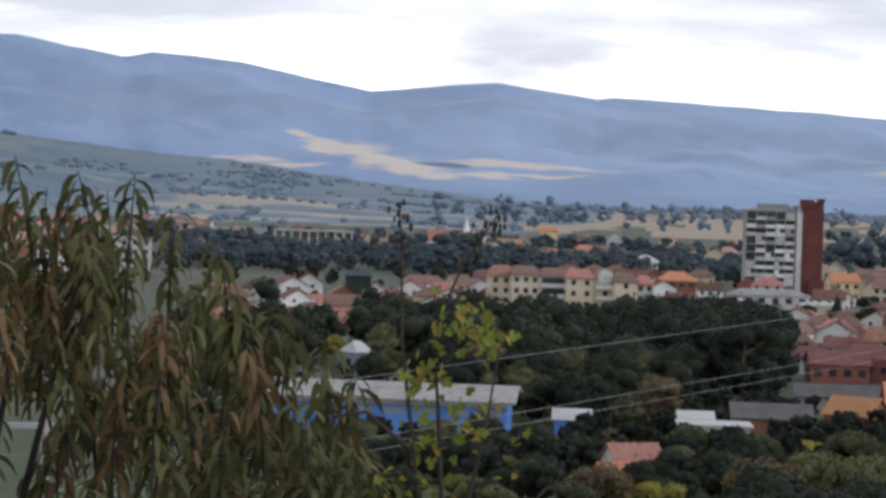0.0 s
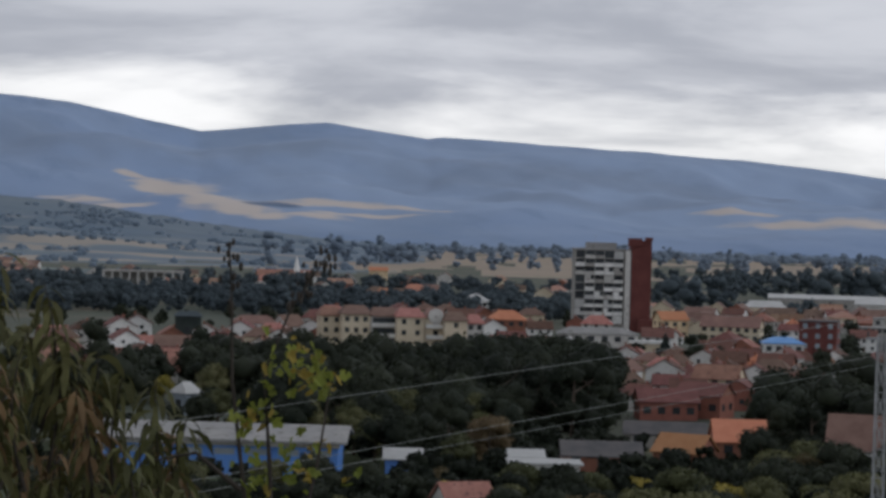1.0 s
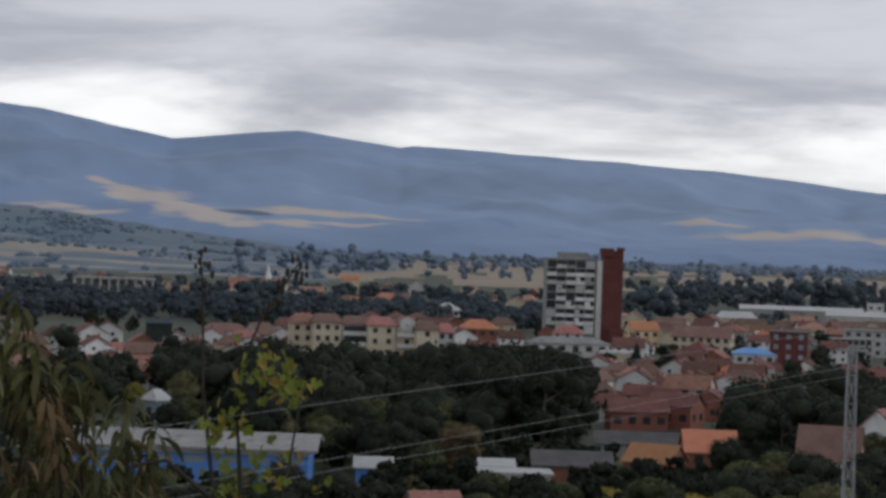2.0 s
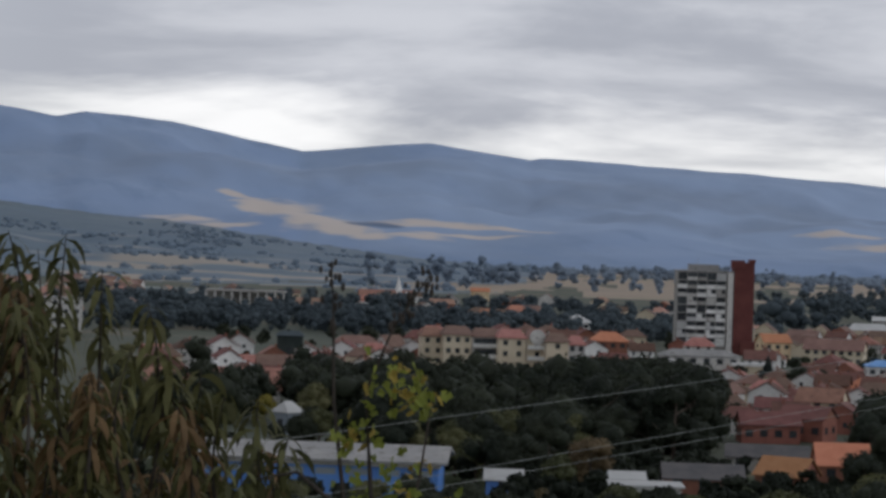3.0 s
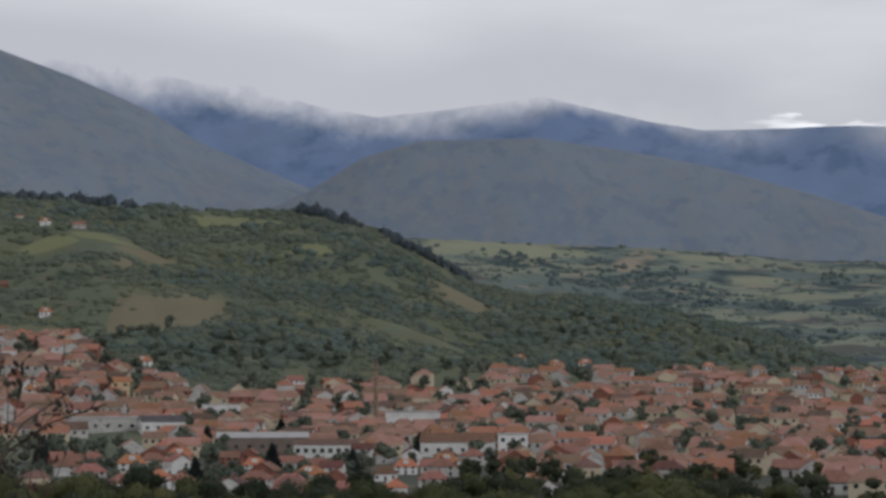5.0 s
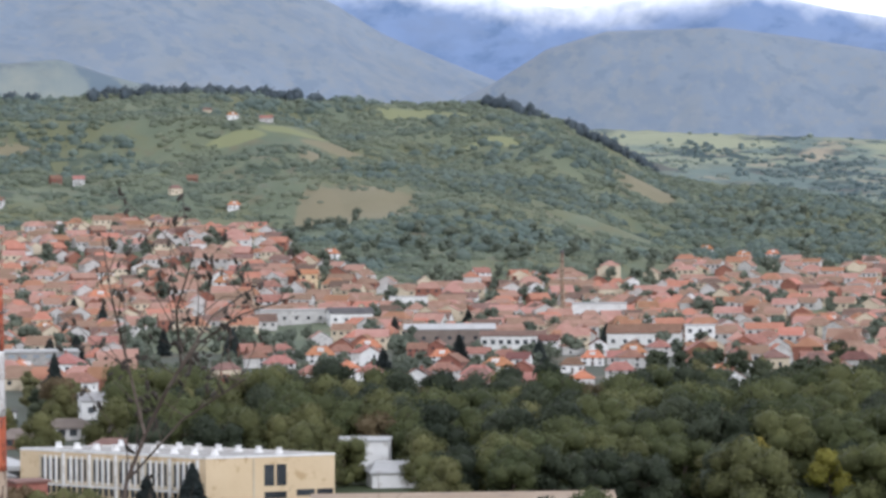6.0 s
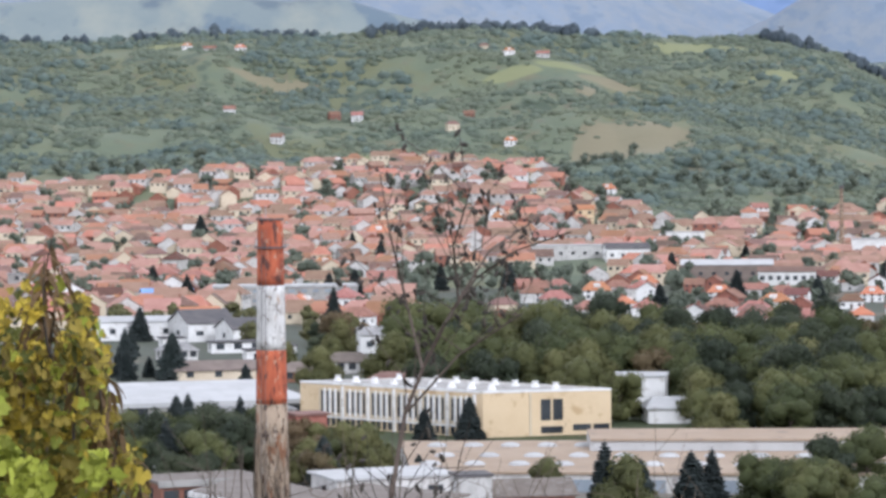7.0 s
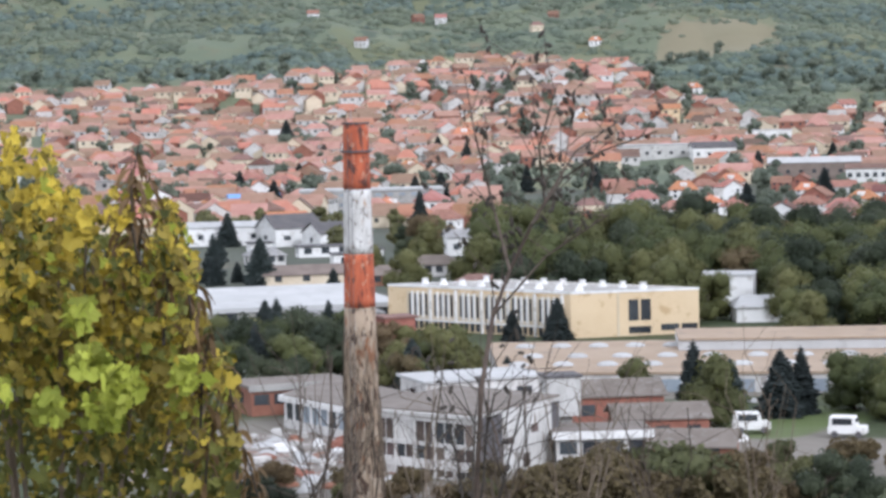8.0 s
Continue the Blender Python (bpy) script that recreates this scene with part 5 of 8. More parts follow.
def along(a, b, s, out=0.0):
    """A point at s (0 to 1) from corner a to b, moved out of the wall."""
    dx, dy = b[0] - a[0], b[1] - a[1]
    l = math.hypot(dx, dy)
    return (a[0] + dx * s + dy / l * out, a[1] + dy * s - dx / l * out)


def panel(t, a, b, s0, s1, z0, z1, out, material, name, label=""):
    """A flat piece on the wall from a to b between s0 and s1, proud of it by out."""
    return prism(t, [along(a, b, s0, -0.05), along(a, b, s0, out), along(a, b, s1, out), along(a, b, s1, -0.05)], z0, z1, material, name, label)


def corner_pts(origin, pts):
    return [(bearing(a, 0, r).x - origin.x, bearing(a, 0, r).y - origin.y) for a, r in pts]


# the cream factory with tall window strips
o = spot(-34.8, 382)
factory = thing("cream_factory", "cream two-storey factory with tall window strips and roof vents", "factory", o)
A, B, C = corner_pts(o, [(-38.8, 405), (-34.78, 380), (-31.95, 385)])
D = (C[0] + A[0] - B[0], C[1] + A[1] - B[1])
TOP = 36 - 380 * math.tan(radians(4.43)) - o.z
prism(factory, [A, B, C, D], -2, TOP, M["cream"])
prism(factory, [along(A, B, 0.004, -0.4), along(A, B, 0.996, -0.4), along(C, D, 0.02, -0.4), along(C, D, 0.98, -0.4)], TOP, TOP + 0.12, M["concrete"], "roof")
for a, b in ((A, B), (B, C), (C, D), (D, A)):
    panel(factory, a, b, 0, 1, TOP - 0.12, TOP + 0.2, 0.1, M["white"], "parapet")
for k in range(6):
    mid = 0.175 + k * 0.143
    panel(factory, A, B, mid - 0.066, mid + 0.066, TOP - 5.0, TOP - 0.7, 0.05, M["sand"], "window_bay", "pale strip of wall round the windows")
    for q in (-0.046, -0.0155, 0.0155, 0.046):
        panel(factory, A, B, mid + q - 0.006, mid + q + 0.006, TOP - 4.4, TOP - 1.1, 0.09, M["glass"], "window")
        panel(factory, A, B, mid + q - 0.009, mid + q + 0.009, 0.2, 1.5, 0.09, M["glass"], "ground_floor_window")
    for q in (-0.0305, 0.0, 0.0305):
        panel(factory, A, B, mid + q - 0.004, mid + q + 0.004, TOP - 4.8, TOP - 0.7, 0.3, M["white"], "fin")
    panel(factory, A, B, mid + 0.067, mid + 0.076, -1, TOP - 0.3, 0.35, M["white"], "pilaster")
    panel(factory, A, B, mid - 0.064, mid + 0.064, TOP - 5.25, TOP - 5.0, 0.25, M["white"], "sill_band")
for s in (0.45, 0.545):
    panel(factory, B, C, s, s + 0.075, TOP - 4.3, TOP - 1.2, 0.1, M["glass"], "window")
panel(factory, B, C, 0.45, 0.62, TOP - 6.2, TOP - 5.2, 0.1, M["glass"], "window")
panel(factory, B, C, 0.70, 0.84, TOP - 5.9, TOP - 5.0, 0.1, M["glass"], "window")
panel(factory, B, C, 0.86, 0.985, TOP - 5.9, TOP - 5.0, 0.1, M["glass"], "window")
panel(factory, B, C, 0.36, 0.375, 0, TOP - 0.3, 0.12, M["sand"], "downpipe")
for row in (0.22, 0.72):
    for k in range(9):
        s = 0.06 + k * 0.105
        x = A[0] + (B[0] - A[0]) * s + (C[0] - B[0]) * row
        y = A[1] + (B[1] - A[1]) * s + (C[1] - B[1]) * row
        bm = bmesh.new()
        bmesh.ops.create_cone(bm, segments=8, cap_ends=True, radius1=0.75, radius2=0.32, depth=0.8, matrix=Matrix.Translation((x, y, TOP + 0.5)))
        box(bm, (x - 0.36, y - 0.36, TOP + 0.85), (x + 0.36, y + 0.36, TOP + 1.05))
        part("roof_vent", bm, M["white"], factory, "white roof ventilator")
hold(-36, 394, 22)
hold(-33.5, 394, 18)

# long low production hall with domed rooflights
o = spot(-31.0, 325)
low_hall = thing("production_hall", "long low cream-roofed production hall with domed rooflights", "factory", o)
A, B, C, D = corner_pts(o, [(-36.3, 312), (-25.6, 309), (-25.8, 352), (-36.6, 350)])
prism(low_hall, [A, B, C, D], -2, 2.1, M["offwhite"])
prism(low_hall, [along(A, B, -0.005, 0.3), along(A, B, 1.005, 0.3), C, D], 2.1, 2.4, M["roof_cream"], "roof")
mid0, mid1 = [(A[0] * 0.36 + D[0] * 0.64, A[1] * 0.36 + D[1] * 0.64), (B[0] * 0.36 + C[0] * 0.64, B[1] * 0.36 + C[1] * 0.64)]
m0 = (mid0[0] + (mid1[0] - mid0[0]) * 0.38, mid0[1] + (mid1[1] - mid0[1]) * 0.38)
prism(low_hall, [m0, mid1, C, (D[0] + (C[0] - D[0]) * 0.38, D[1] + (C[1] - D[1]) * 0.38)], 2.4, 3.7, M["roof_white"], "clerestory")
prism(low_hall, [along(m0, mid1, 0, 0.3), along(m0, mid1, 1, 0.3), C, (D[0] + (C[0] - D[0]) * 0.38, D[1] + (C[1] - D[1]) * 0.38)], 3.7, 3.95, M["roof_cream"], "upper_roof")
for row, n in ((0.2, 11), (0.46, 11), (0.8, 5)):
    for k in range(n):
        s = 0.04 + (k + (row > 0.3) * 0.4) * (0.092 if n > 5 else 0.075)
        x = (A[0] + (B[0] - A[0]) * s) * (1 - row) + (D[0] + (C[0] - D[0]) * s) * row
        y = (A[1] + (B[1] - A[1]) * s) * (1 - row) + (D[1] + (C[1] - D[1]) * s) * row
        bm = bmesh.new()
        bmesh.ops.create_uvsphere(bm, u_segments=12, v_segments=6, radius=1.0, matrix=Matrix.Translation((x, y, 2.42)) @ Matrix.Diagonal((1.35, 1.35, 0.5, 1)))
        bmesh.ops.delete(bm, geom=[v for v in bm.verts if v.co.z < 2.3], context="VERTS")
        part("rooflight", bm, M["roof_white"], low_hall, "white domed rooflight")
for k in range(13):
    panel(low_hall, A, B, 0.02 + k * 0.075, 0.07 + k * 0.075, -0.6, 1.5, 0.05, M["paleglass"], "window")
for s in np.linspace(-33.5, -26, 5):
    hold(float(s), 331, 23)

block("white_box", "plain white sheet-clad box with a flat roof", "warehouse", *with_hold(-31.3, 425, 7), -4, 8.4, 9, 5.9, "white", "flat", "roof_white", 1, 0, 0, over=0.2)
block("white_shed", "white shed with a curved tarpaulin roof", "shed", *with_hold(-30.6, 405, 7), 8, 8.5, 7, 2.4, "white", "hip", "roof_white", 1, 0, 0, rise=1.4, hip=1.5)
block("white_roofed_hall", "broad hall with a white membrane roof", "warehouse", *with_hold(-41.2, 432, 24), 10, 31, 46, 3.0, "concrete", "flat", "roof_white", 1, 5, 3, (3.2, 1.6), "glass", trim="roof_white")
block("grey_lean_to", "grey lean-to hall with dark openings", "warehouse", *with_hold(-39.9, 396, 8), 10, 12, 8, 3.2, "concrete", "flat", "roof_grey", 1, 3, 1, (2.6, 1.7))
block("white_villa", "large white villa with a dark grey roof", "house", *with_hold(-40.95, 640, 9), 24, 12.5, 12, 4.6, "white", "gable", "roof_dark", 1, 2, 1, (1.9, 1.1), rise=3.0)
block("white_villa", "white villa wing with a dark grey roof", "house", *with_hold(-40.0, 628, 8), 24, 11, 11, 3.6, "white", "gable", "roof_dark", 1, 2, 1, rise=2.4)
block("white_garage_row", "low white garages with flat roofs", "garage", *with_hold(-40.2, 590, 6), 10, 12, 5, 2.4, "white", "flat", "roof_dark", 1, 3, 1, (1.8, 1.4))
for az, r, turn, w, d, h, wall, roof in ((-40.35, 508, 8, 22, 9, 2.0, "sand", "roof_dun"), (-38.6, 500, 4, 11, 9, 2.0, "brick", "roof_dun"), (-37.75, 520, -3, 9, 9, 2.4, "offwhite", "roof_dun"),
                                         (-35.6, 470, 0, 13, 10, 2.4, "sand", "roof_dun"), (-33.8, 466, 6, 10, 8, 2.2, "offwhite", "roof_dun"), (-41.5, 566, 12, 8, 6, 2.2, "offwhite", "roof_grey")):
    block("brown_roofed_house", "low house under a dull brown roof", "house", *with_hold(az, r, max(w, d) / 2), turn, w, d, h, wall, "hip", roof, 1, 4, 1, rise=1.5, hip=2.5)
for az, r, turn in ((-39.75, 560, 10), (-41.6, 610, 12), (-39.2, 575, 15)):
    block("white_garage", "small white garage with a flat dark roof", "garage", *with_hold(az, r, 3), turn, 5.2, 5, 2.3, "white", "flat", "roof_dark", 1, 1, 0, (2.2, 1.7), sill=0.02, group="garages behind the works")
block("blue_door_hut", "small white hut with a pale blue door", "hut", *with_hold(-41.75, 318, 2.5), 10, 3.2, 3, 2.8, "white", "flat", "roof_grey", 1, 2, 1, (0.9, 1.5), "paleglass")
block("rust_shed", "rust-red sheet shed beside the cream factory", "shed", *with_hold(-38.65, 372, 4), 20, 4.6, 4, 4.4, "brick", "flat", "roof_brown", 1, 1, 1)
block("white_warehouse", "long warehouse with a bright white roof", "warehouse", *with_hold(-42.6, 650, 16), 0, 26, 14, 4.6, "white", "gable", "roof_white", 1, 4, 2, rise=1.0)
block("orange_roofed_house", "house with a vivid orange roof", "house", *with_hold(-41.0, 705, 8), 22, 11, 8, 3.0, "white", "gable", "roof_orange", 1, 3, 1, rise=2.4)
block("blue_roofed_hall", "hall with a pale blue metal roof", "warehouse", *with_hold(-41.7, 870, 10), 5, 17, 10, 3.2, "white", "gable", "roof_blue", 1, 3, 1, rise=1.3)
block("long_grey_hall", "long grey hall with a white roof edge", "warehouse", *with_hold(-39.1, 840, 26), 0, 46, 14, 6.2, "concrete", "flat", "roof_white", 2, 12, 2, (1.8, 0.9), trim="roof_white", glass="paleglass")
for az, r, rad in ((-39.1, 790, 16), (-39.6, 745, 12), (-38.4, 745, 12), (-26.1, 1110, 10), (-30.3, 1180, 10), (-41.7, 835, 9), (-32.9, 1055, 12), (-31.5, 1045, 10)):
    hold(az, r, rad)
block("white_bungalow", "white bungalow with a grey roof and white gable", "house", *with_hold(-36.9, 585, 9), 6, 12.5, 9, 4.2, "white", "gable", "roof_grey", 1, 3, 1, rise=1.5)
block("brown_roofed_house", "low house with a brown roof behind the factory", "house", *with_hold(-36.6, 455, 7), 0, 12, 8, 3.0, "sand", "hip", "roof_brown", 1, 3, 1, rise=1.6, hip=3)
block("white_kiosk", "white pavilion with a pyramid roof", "pavilion", *with_hold(-34.7, 448, 4), 45, 4.2, 4.2, 4.2, "white", "hip", "roof_white", 1, 1, 1, rise=0.9, hip=2)
block("white_terrace_hotel", "white four-storey block with open terraces", "apartment block", *with_hold(-19.0, 455, 8), -10, 9, 9, 6.4, "white", "flat", "roof_white", 3, 3, 2, (2.0, 1.2))
block("flat_white_canopy", "flat white canopy on posts", "canopy", *with_hold(-22.9, 398, 5), 0, 5.2, 4, 2.0, "offwhite", "flat", "roof_white", 1, 2, 1)
block("flat_white_hall", "flat hall with a white roof among trees", "warehouse", *with_hold(-32.9, 1095, 18), 0, 30, 14, 6.0, "offwhite", "flat", "roof_white", 1, 6, 2)
block("dark_roofed_hall", "hall with a dark sheet roof", "warehouse", *with_hold(-31.6, 1080, 12), 8, 18, 13, 5.0, "white", "gable", "roof_dark", 1, 4, 2, rise=2.2)
block("flat_white_hall", "broad hall with a shallow white roof", "warehouse", *with_hold(-29.4, 985, 18), 0, 34, 16, 6.0, "roof_dun", "gable", "roof_white", 1, 7, 2, rise=1.8)
block("flat_white_hall", "small flat white hall", "warehouse", *with_hold(-30.3, 1215, 12), 0, 18, 12, 6.0, "white", "flat", "roof_white", 1, 3, 1)
block("dark_row", "low row with dark bays and a grey roof", "warehouse", *with_hold(-28.0, 965, 16), 0, 24, 11, 4.8, "white", "gable", "roof_brown", 1, 8, 2, (1.6, 1.6), rise=1.6)
block("white_stepped_hall", "white two-level industrial hall", "factory", *with_hold(-26.1, 1150, 14), 0, 24, 14, 8.5, "white", "flat", "roof_white", 1, 5, 2, glass="paleglass")
block("long_white_hall", "long white hall with a red-brown roof", "warehouse", *with_hold(-25.1, 965, 16), -5, 27, 13, 5.6, "white", "gable", "roof_red", 1, 6, 2, rise=3.0)
block("columned_house", "white house with a columned front", "house", *with_hold(-23.9, 970, 9), 0, 11, 10, 8.0, "white", "flat", "roof_white", 2, 3, 2)
block("cream_flats", "cream-fronted flats on the slope", "apartment block", *with_hold(-32.5, reach(-32.5, -0.75), 8), 0, 9, 9, 7, "cream", "gable", "roof_orange", 2, 2, 1, rise=2)

p = spot(-26.91, 1190)
thin_stack = thing("brick_chimney", "slim dark brick factory chimney", "chimney", p)
bm = bmesh.new()
tube(bm, [(0, 0, -2), (0, 0, 15), (0, 0, 29.6)], [1.25, 0.95, 0.72], 12)
part("shaft", bm, M["stack_concrete"], thin_stack)
bm = bmesh.new()
tube(bm, [(0, 0, 28.7), (0, 0, 29.9)], [0.95, 1.0], 12)
part("crown_ring", bm, M["roof_dark"], thin_stack)
hold(-26.91, 1190, 4)

# ---- the derelict works below the camera: frame building, tank tower, yard ----
o = spot(-38.0, 250)
works = thing("derelict_works", "derelict white concrete works with open dark floors", "factory", o)
A, B, C, D = corner_pts(o, [(-39.5, 250), (-36.95, 240), (-35.0, 255), (-37.4, 266)])
H1 = 36 - 240 * math.tan(radians(7.1)) - o.z
# solid core; its dark colour stands in for unlit rooms
prism(works, [along(A, B, 0.0, -0.7), along(A, B, 1.0, -0.7), along(C, D, 0.0, -0.5), along(C, D, 1.0, -0.5)], -2, H1 - 0.3, M["roof_dark"], "core", "solid core coloured dark as an unlit interior")
prism(works, [along(A, B, -0.01, 0.4), along(A, B, 1.01, 0.4), along(C, D, 0, 0.3), along(C, D, 1, 0.3)], H1 - 0.3, H1, M["peel"], "roof_edge")
prism(works, [along(A, B, 0.01, -0.2), along(A, B, 0.99, -0.2), along(C, D, 0.01, -0.2), along(C, D, 0.99, -0.2)], H1, H1 + 0.2, M["felt"], "roof", "weathered grey-brown roof felt")
rng_w = np.random.default_rng(61)
# white floors round broken dark glazing
panel(works, A, B, 0.0, 0.15, -1.5, H1 - 0.25, 0.16, M["peel"], "blind_bay", "white blind wall bay")
for z0, z1 in ((H1 - 0.8, H1 - 0.28), (H1 - 3.15, H1 - 2.75), (H1 - 5.3, H1 - 4.4), (-1.5, 0.1)):
    panel(works, A, B, 0.15, 1.0, z0, z1, 0.14, M["peel"], "spandrel", "peeling white floor band")
for k in range(6):
    s = 0.15 + k * 0.17
    panel(works, A, B, max(0, s - 0.008), min(1.0, s + 0.008), -1.5, H1 - 0.25, 0.18, M["peel"], "column")
    if k == 5:
        continue
    for z0, z1 in ((H1 - 2.75, H1 - 0.8), (H1 - 4.4, H1 - 3.15), (0.1, H1 - 5.3)):
        for q in range(2):
            u = s + 0.01 + q * 0.076
            mat_name = str(rng_w.choice(["glass", "works_glass", "roof_dun", "peel"], p=[0.34, 0.5, 0.1, 0.06]))
            panel(works, A, B, u, u + 0.07, z0, z1, -0.12, M[mat_name], "window")
            panel(works, A, B, u + 0.07, u + 0.076, z0, z1, 0.0, M["peel"], "mullion")
panel(works, B, C, 0.0, 0.86, -1.5, H1 - 0.25, 0.06, M["peel"], "end_wall", "peeling white end wall")
for s, z, h in ((0.12, 0.5, 0.9), (0.52, 0.2, 1.3), (0.34, 2.7, 0.7), (0.62, 3.3, 0.8)):
    panel(works, B, C, s, s + 0.08, z, z + h, 0.1, M["works_glass"], "opening")
hold(-37.6, 254, 11)
p = spot(-35.05, 266)
tank = thing("tank_tower", "square white tank house on a concrete stem", "water tower", p, radians(35.2 + 14))
part("stem", boxed(((-1.0, -1.0, -2), (1.0, 1.0, 3.2))), M["concrete"], tank)
part("tank", boxed(((-1.75, -1.75, 2.9), (1.75, 1.75, 6.9))), M["peel"], tank)
part("roof", boxed(((-1.95, -1.95, 6.9), (1.95, 1.95, 7.15))), M["roof_dark"], tank)
block("white_roofed_wing", "works wing with a bright white roof", "factory", *with_hold(-37.0, 293, 9), 20, 14, 9, 4.2, "peel", "flat", "roof_white", 1, 3, 1, (1.8, 1.8))
block("brick_annex", "brick annex with white bands and a stepped roof", "factory", *with_hold(-33.9, 284, 8), 10, 10, 8, 3.2, "brick", "gable", "felt", 1, 3, 1, (1.5, 1.2), rise=1.3)
block("brick_annex", "low workshop with broken pale roof", "factory", *with_hold(-32.9, 266, 7), 8, 9.5, 7, 2.8, "brick", "gable", "felt", 1, 3, 1, (1.4, 1.1), rise=1.1)
block("workshop", "low workshop with white fascia and dark bays", "factory", *with_hold(-34.2, 254, 8), 6, 9, 7, 2.8, "peel", "flat", "felt", 1, 4, 1, (1.7, 1.2), trim="white")
block("workshop", "small brick workshop with a pale gable", "factory", *with_hold(-32.1, 252, 7), -6, 8, 6, 1.8, "brick", "gable", "felt", 1, 2, 1, (1.4, 1.0), rise=1.2)
o = spot(-40.4, 278)
wing = thing("glazed_wing", "low works wing with a wide white fascia and broken glazing", "factory", o)
E, F_, G_, H_ = corner_pts(o, [(-41.15, 284), (-39.4, 268), (-38.2, 282), (-40.0, 300)])
# solid again, coloured dark in place of an unlit inside
prism(wing, [E, F_, G_, H_], -2, 2.9, M["works_glass"], "core", "solid core coloured dark as an unlit interior")
prism(wing, [along(E, F_, -0.03, 0.5), along(E, F_, 1.02, 0.5), G_, H_], 2.9, 3.5, M["white"], "fascia", "wide white fascia")
prism(wing, [along(E, F_, 0.0, 0.2), along(E, F_, 0.99, 0.2), along(G_, H_, 0.01, -0.3), along(G_, H_, 0.99, -0.3)], 3.5, 3.62, M["felt"], "roof", "weathered roof felt")
panel(wing, E, F_, 0.0, 1.0, -2, 1.0, 0.12, M["peel"], "parapet_wall")
for k in range(9):
    panel(wing, E, F_, 0.01 + k * 0.11, 0.035 + k * 0.11, 1.0, 2.9, 0.1, M["white"], "mullion")
    if k < 8:
        panel(wing, E, F_, 0.035 + k * 0.11, 0.12 + k * 0.11, 1.0, 2.9, 0.04, M["paleglass" if rng_w.random() < 0.45 else "glass"], "window")
hold(-40.0, 282, 8)
block("low_wing", "low wing with glazed strip and white fascia", "factory", *with_hold(-41.0, 300, 8), 18, 12, 8, 3.2, "brick", "flat", "felt", 1, 5, 1, (1.8, 1.2), trim="concrete", sill=0.4)
p = spot(-41.3, 262)
yard = tagged(part("paved_yard", boxed(((-16, -16, -0.25), (16, 16, 0.06))), M["rubble"]), "pale cracked concrete works yard", "pavement", kind="structure")
yard.location, yard.rotation_euler = p, (0, 0, radians(41.3))
rng_y = np.random.default_rng(12)
for k in range(110):
    az, r = (rng_y.uniform(-41.9, -39.5), rng_y.uniform(236, 276)) if k % 3 else (rng_y.uniform(-40, -30.5), rng_y.uniform(228, 300))
    q = spot(az, r)
    if not claim(q.x, q.y, 0.55):
        continue
    w, d, h = rng_y.uniform(0.7, 2.2), rng_y.uniform(0.7, 1.8), rng_y.uniform(0.35, 0.9)
    kind = k % 4
    bm = bmesh.new()
    if kind == 0:
        v = box(bm, (-w / 2, -d / 2, 0), (w / 2, d / 2, h))
        bmesh.ops.bevel(bm, geom=list(bm.edges), offset=0.12, segments=2, affect="EDGES")
    else:
        bmesh.ops.create_icosphere(bm, subdivisions=2, radius=1.0, matrix=Matrix.Diagonal((w * 0.75, d * 0.75, h, 1)))
        for v in bm.verts:
            v.co *= 1 + 0.2 * noise.noise(v.co * 1.7 + Vector((k, 0, 0)))
            v.co.z = max(v.co.z, -0.05)
    name, label, mat_name = (("crate", "pale wooden crate abandoned in the works yard", "offwhite"), ("tarpaulin_heap", "heap under a white tarpaulin in the yard", "roof_white"),
                             ("rubble_heap", "heap of broken brick in the yard", "brick"), ("tarpaulin_heap", "low heap under a white sheet", "white"))[kind]
    ob = tagged(part(name, bm, M[mat_name]), label, "debris", group="clutter in the works yard")
    ob.location, ob.rotation_euler = (q.x, q.y, q.z + 0.05), (0, 0, rng_y.uniform(0, 3))

def van(az, r, turn, label, long=3.9):
    """A parked panel van."""
    t = thing("van", label, "van", spot(az, r, 0.1), radians(turn - az))
    bm = boxed(((-long / 2, -0.95, 0.35), (long / 2, 0.95, 1.15)))
    v = box(bm, (-long / 2 + 0.1, -0.9, 1.15), (long / 2 - 0.9, 0.9, 2.15))
    for q in v[4:]:
        q.co.x -= 0.25 if q.co.x > 0 else -0.08
    bmesh.ops.bevel(bm, geom=list(bm.edges), offset=0.07, segments=2, affect="EDGES")
    part("body", bm, M["white"], t)
    for y, s in ((-0.9, -1), (0.9, 1)):
        part("side_window", boxed(((-long / 2 + 0.5, min(y, y + s * 0.03), 1.3), (long / 2 - 1.4, max(y, y + s * 0.03), 1.95))), M["glass"], t)
    part("windscreen", boxed(((long / 2 - 1.05, -0.75, 1.25), (long / 2 - 0.98, 0.75, 1.95))), M["glass"], t)
    for x in (-long * 0.31, long * 0.31):
        for y in (-0.9, 0.9):
            bm = bmesh.new()
            bmesh.ops.create_cone(bm, segments=14, cap_ends=True, radius1=0.34, radius2=0.34, depth=0.22, matrix=Matrix.Translation((x, y, 0.34)) @ Matrix.Rotation(math.pi / 2, 4, "X"))
            part("wheel", bm, M["roof_dark"], t)


van(-30.85, 272, 6, "white panel van parked behind the workshops")
van(-28.75, 268, -10, "white van parked on the pale yard")
for az, r in ((-30.85, 272), (-28.75, 268)):
    hold(az, r, 3)

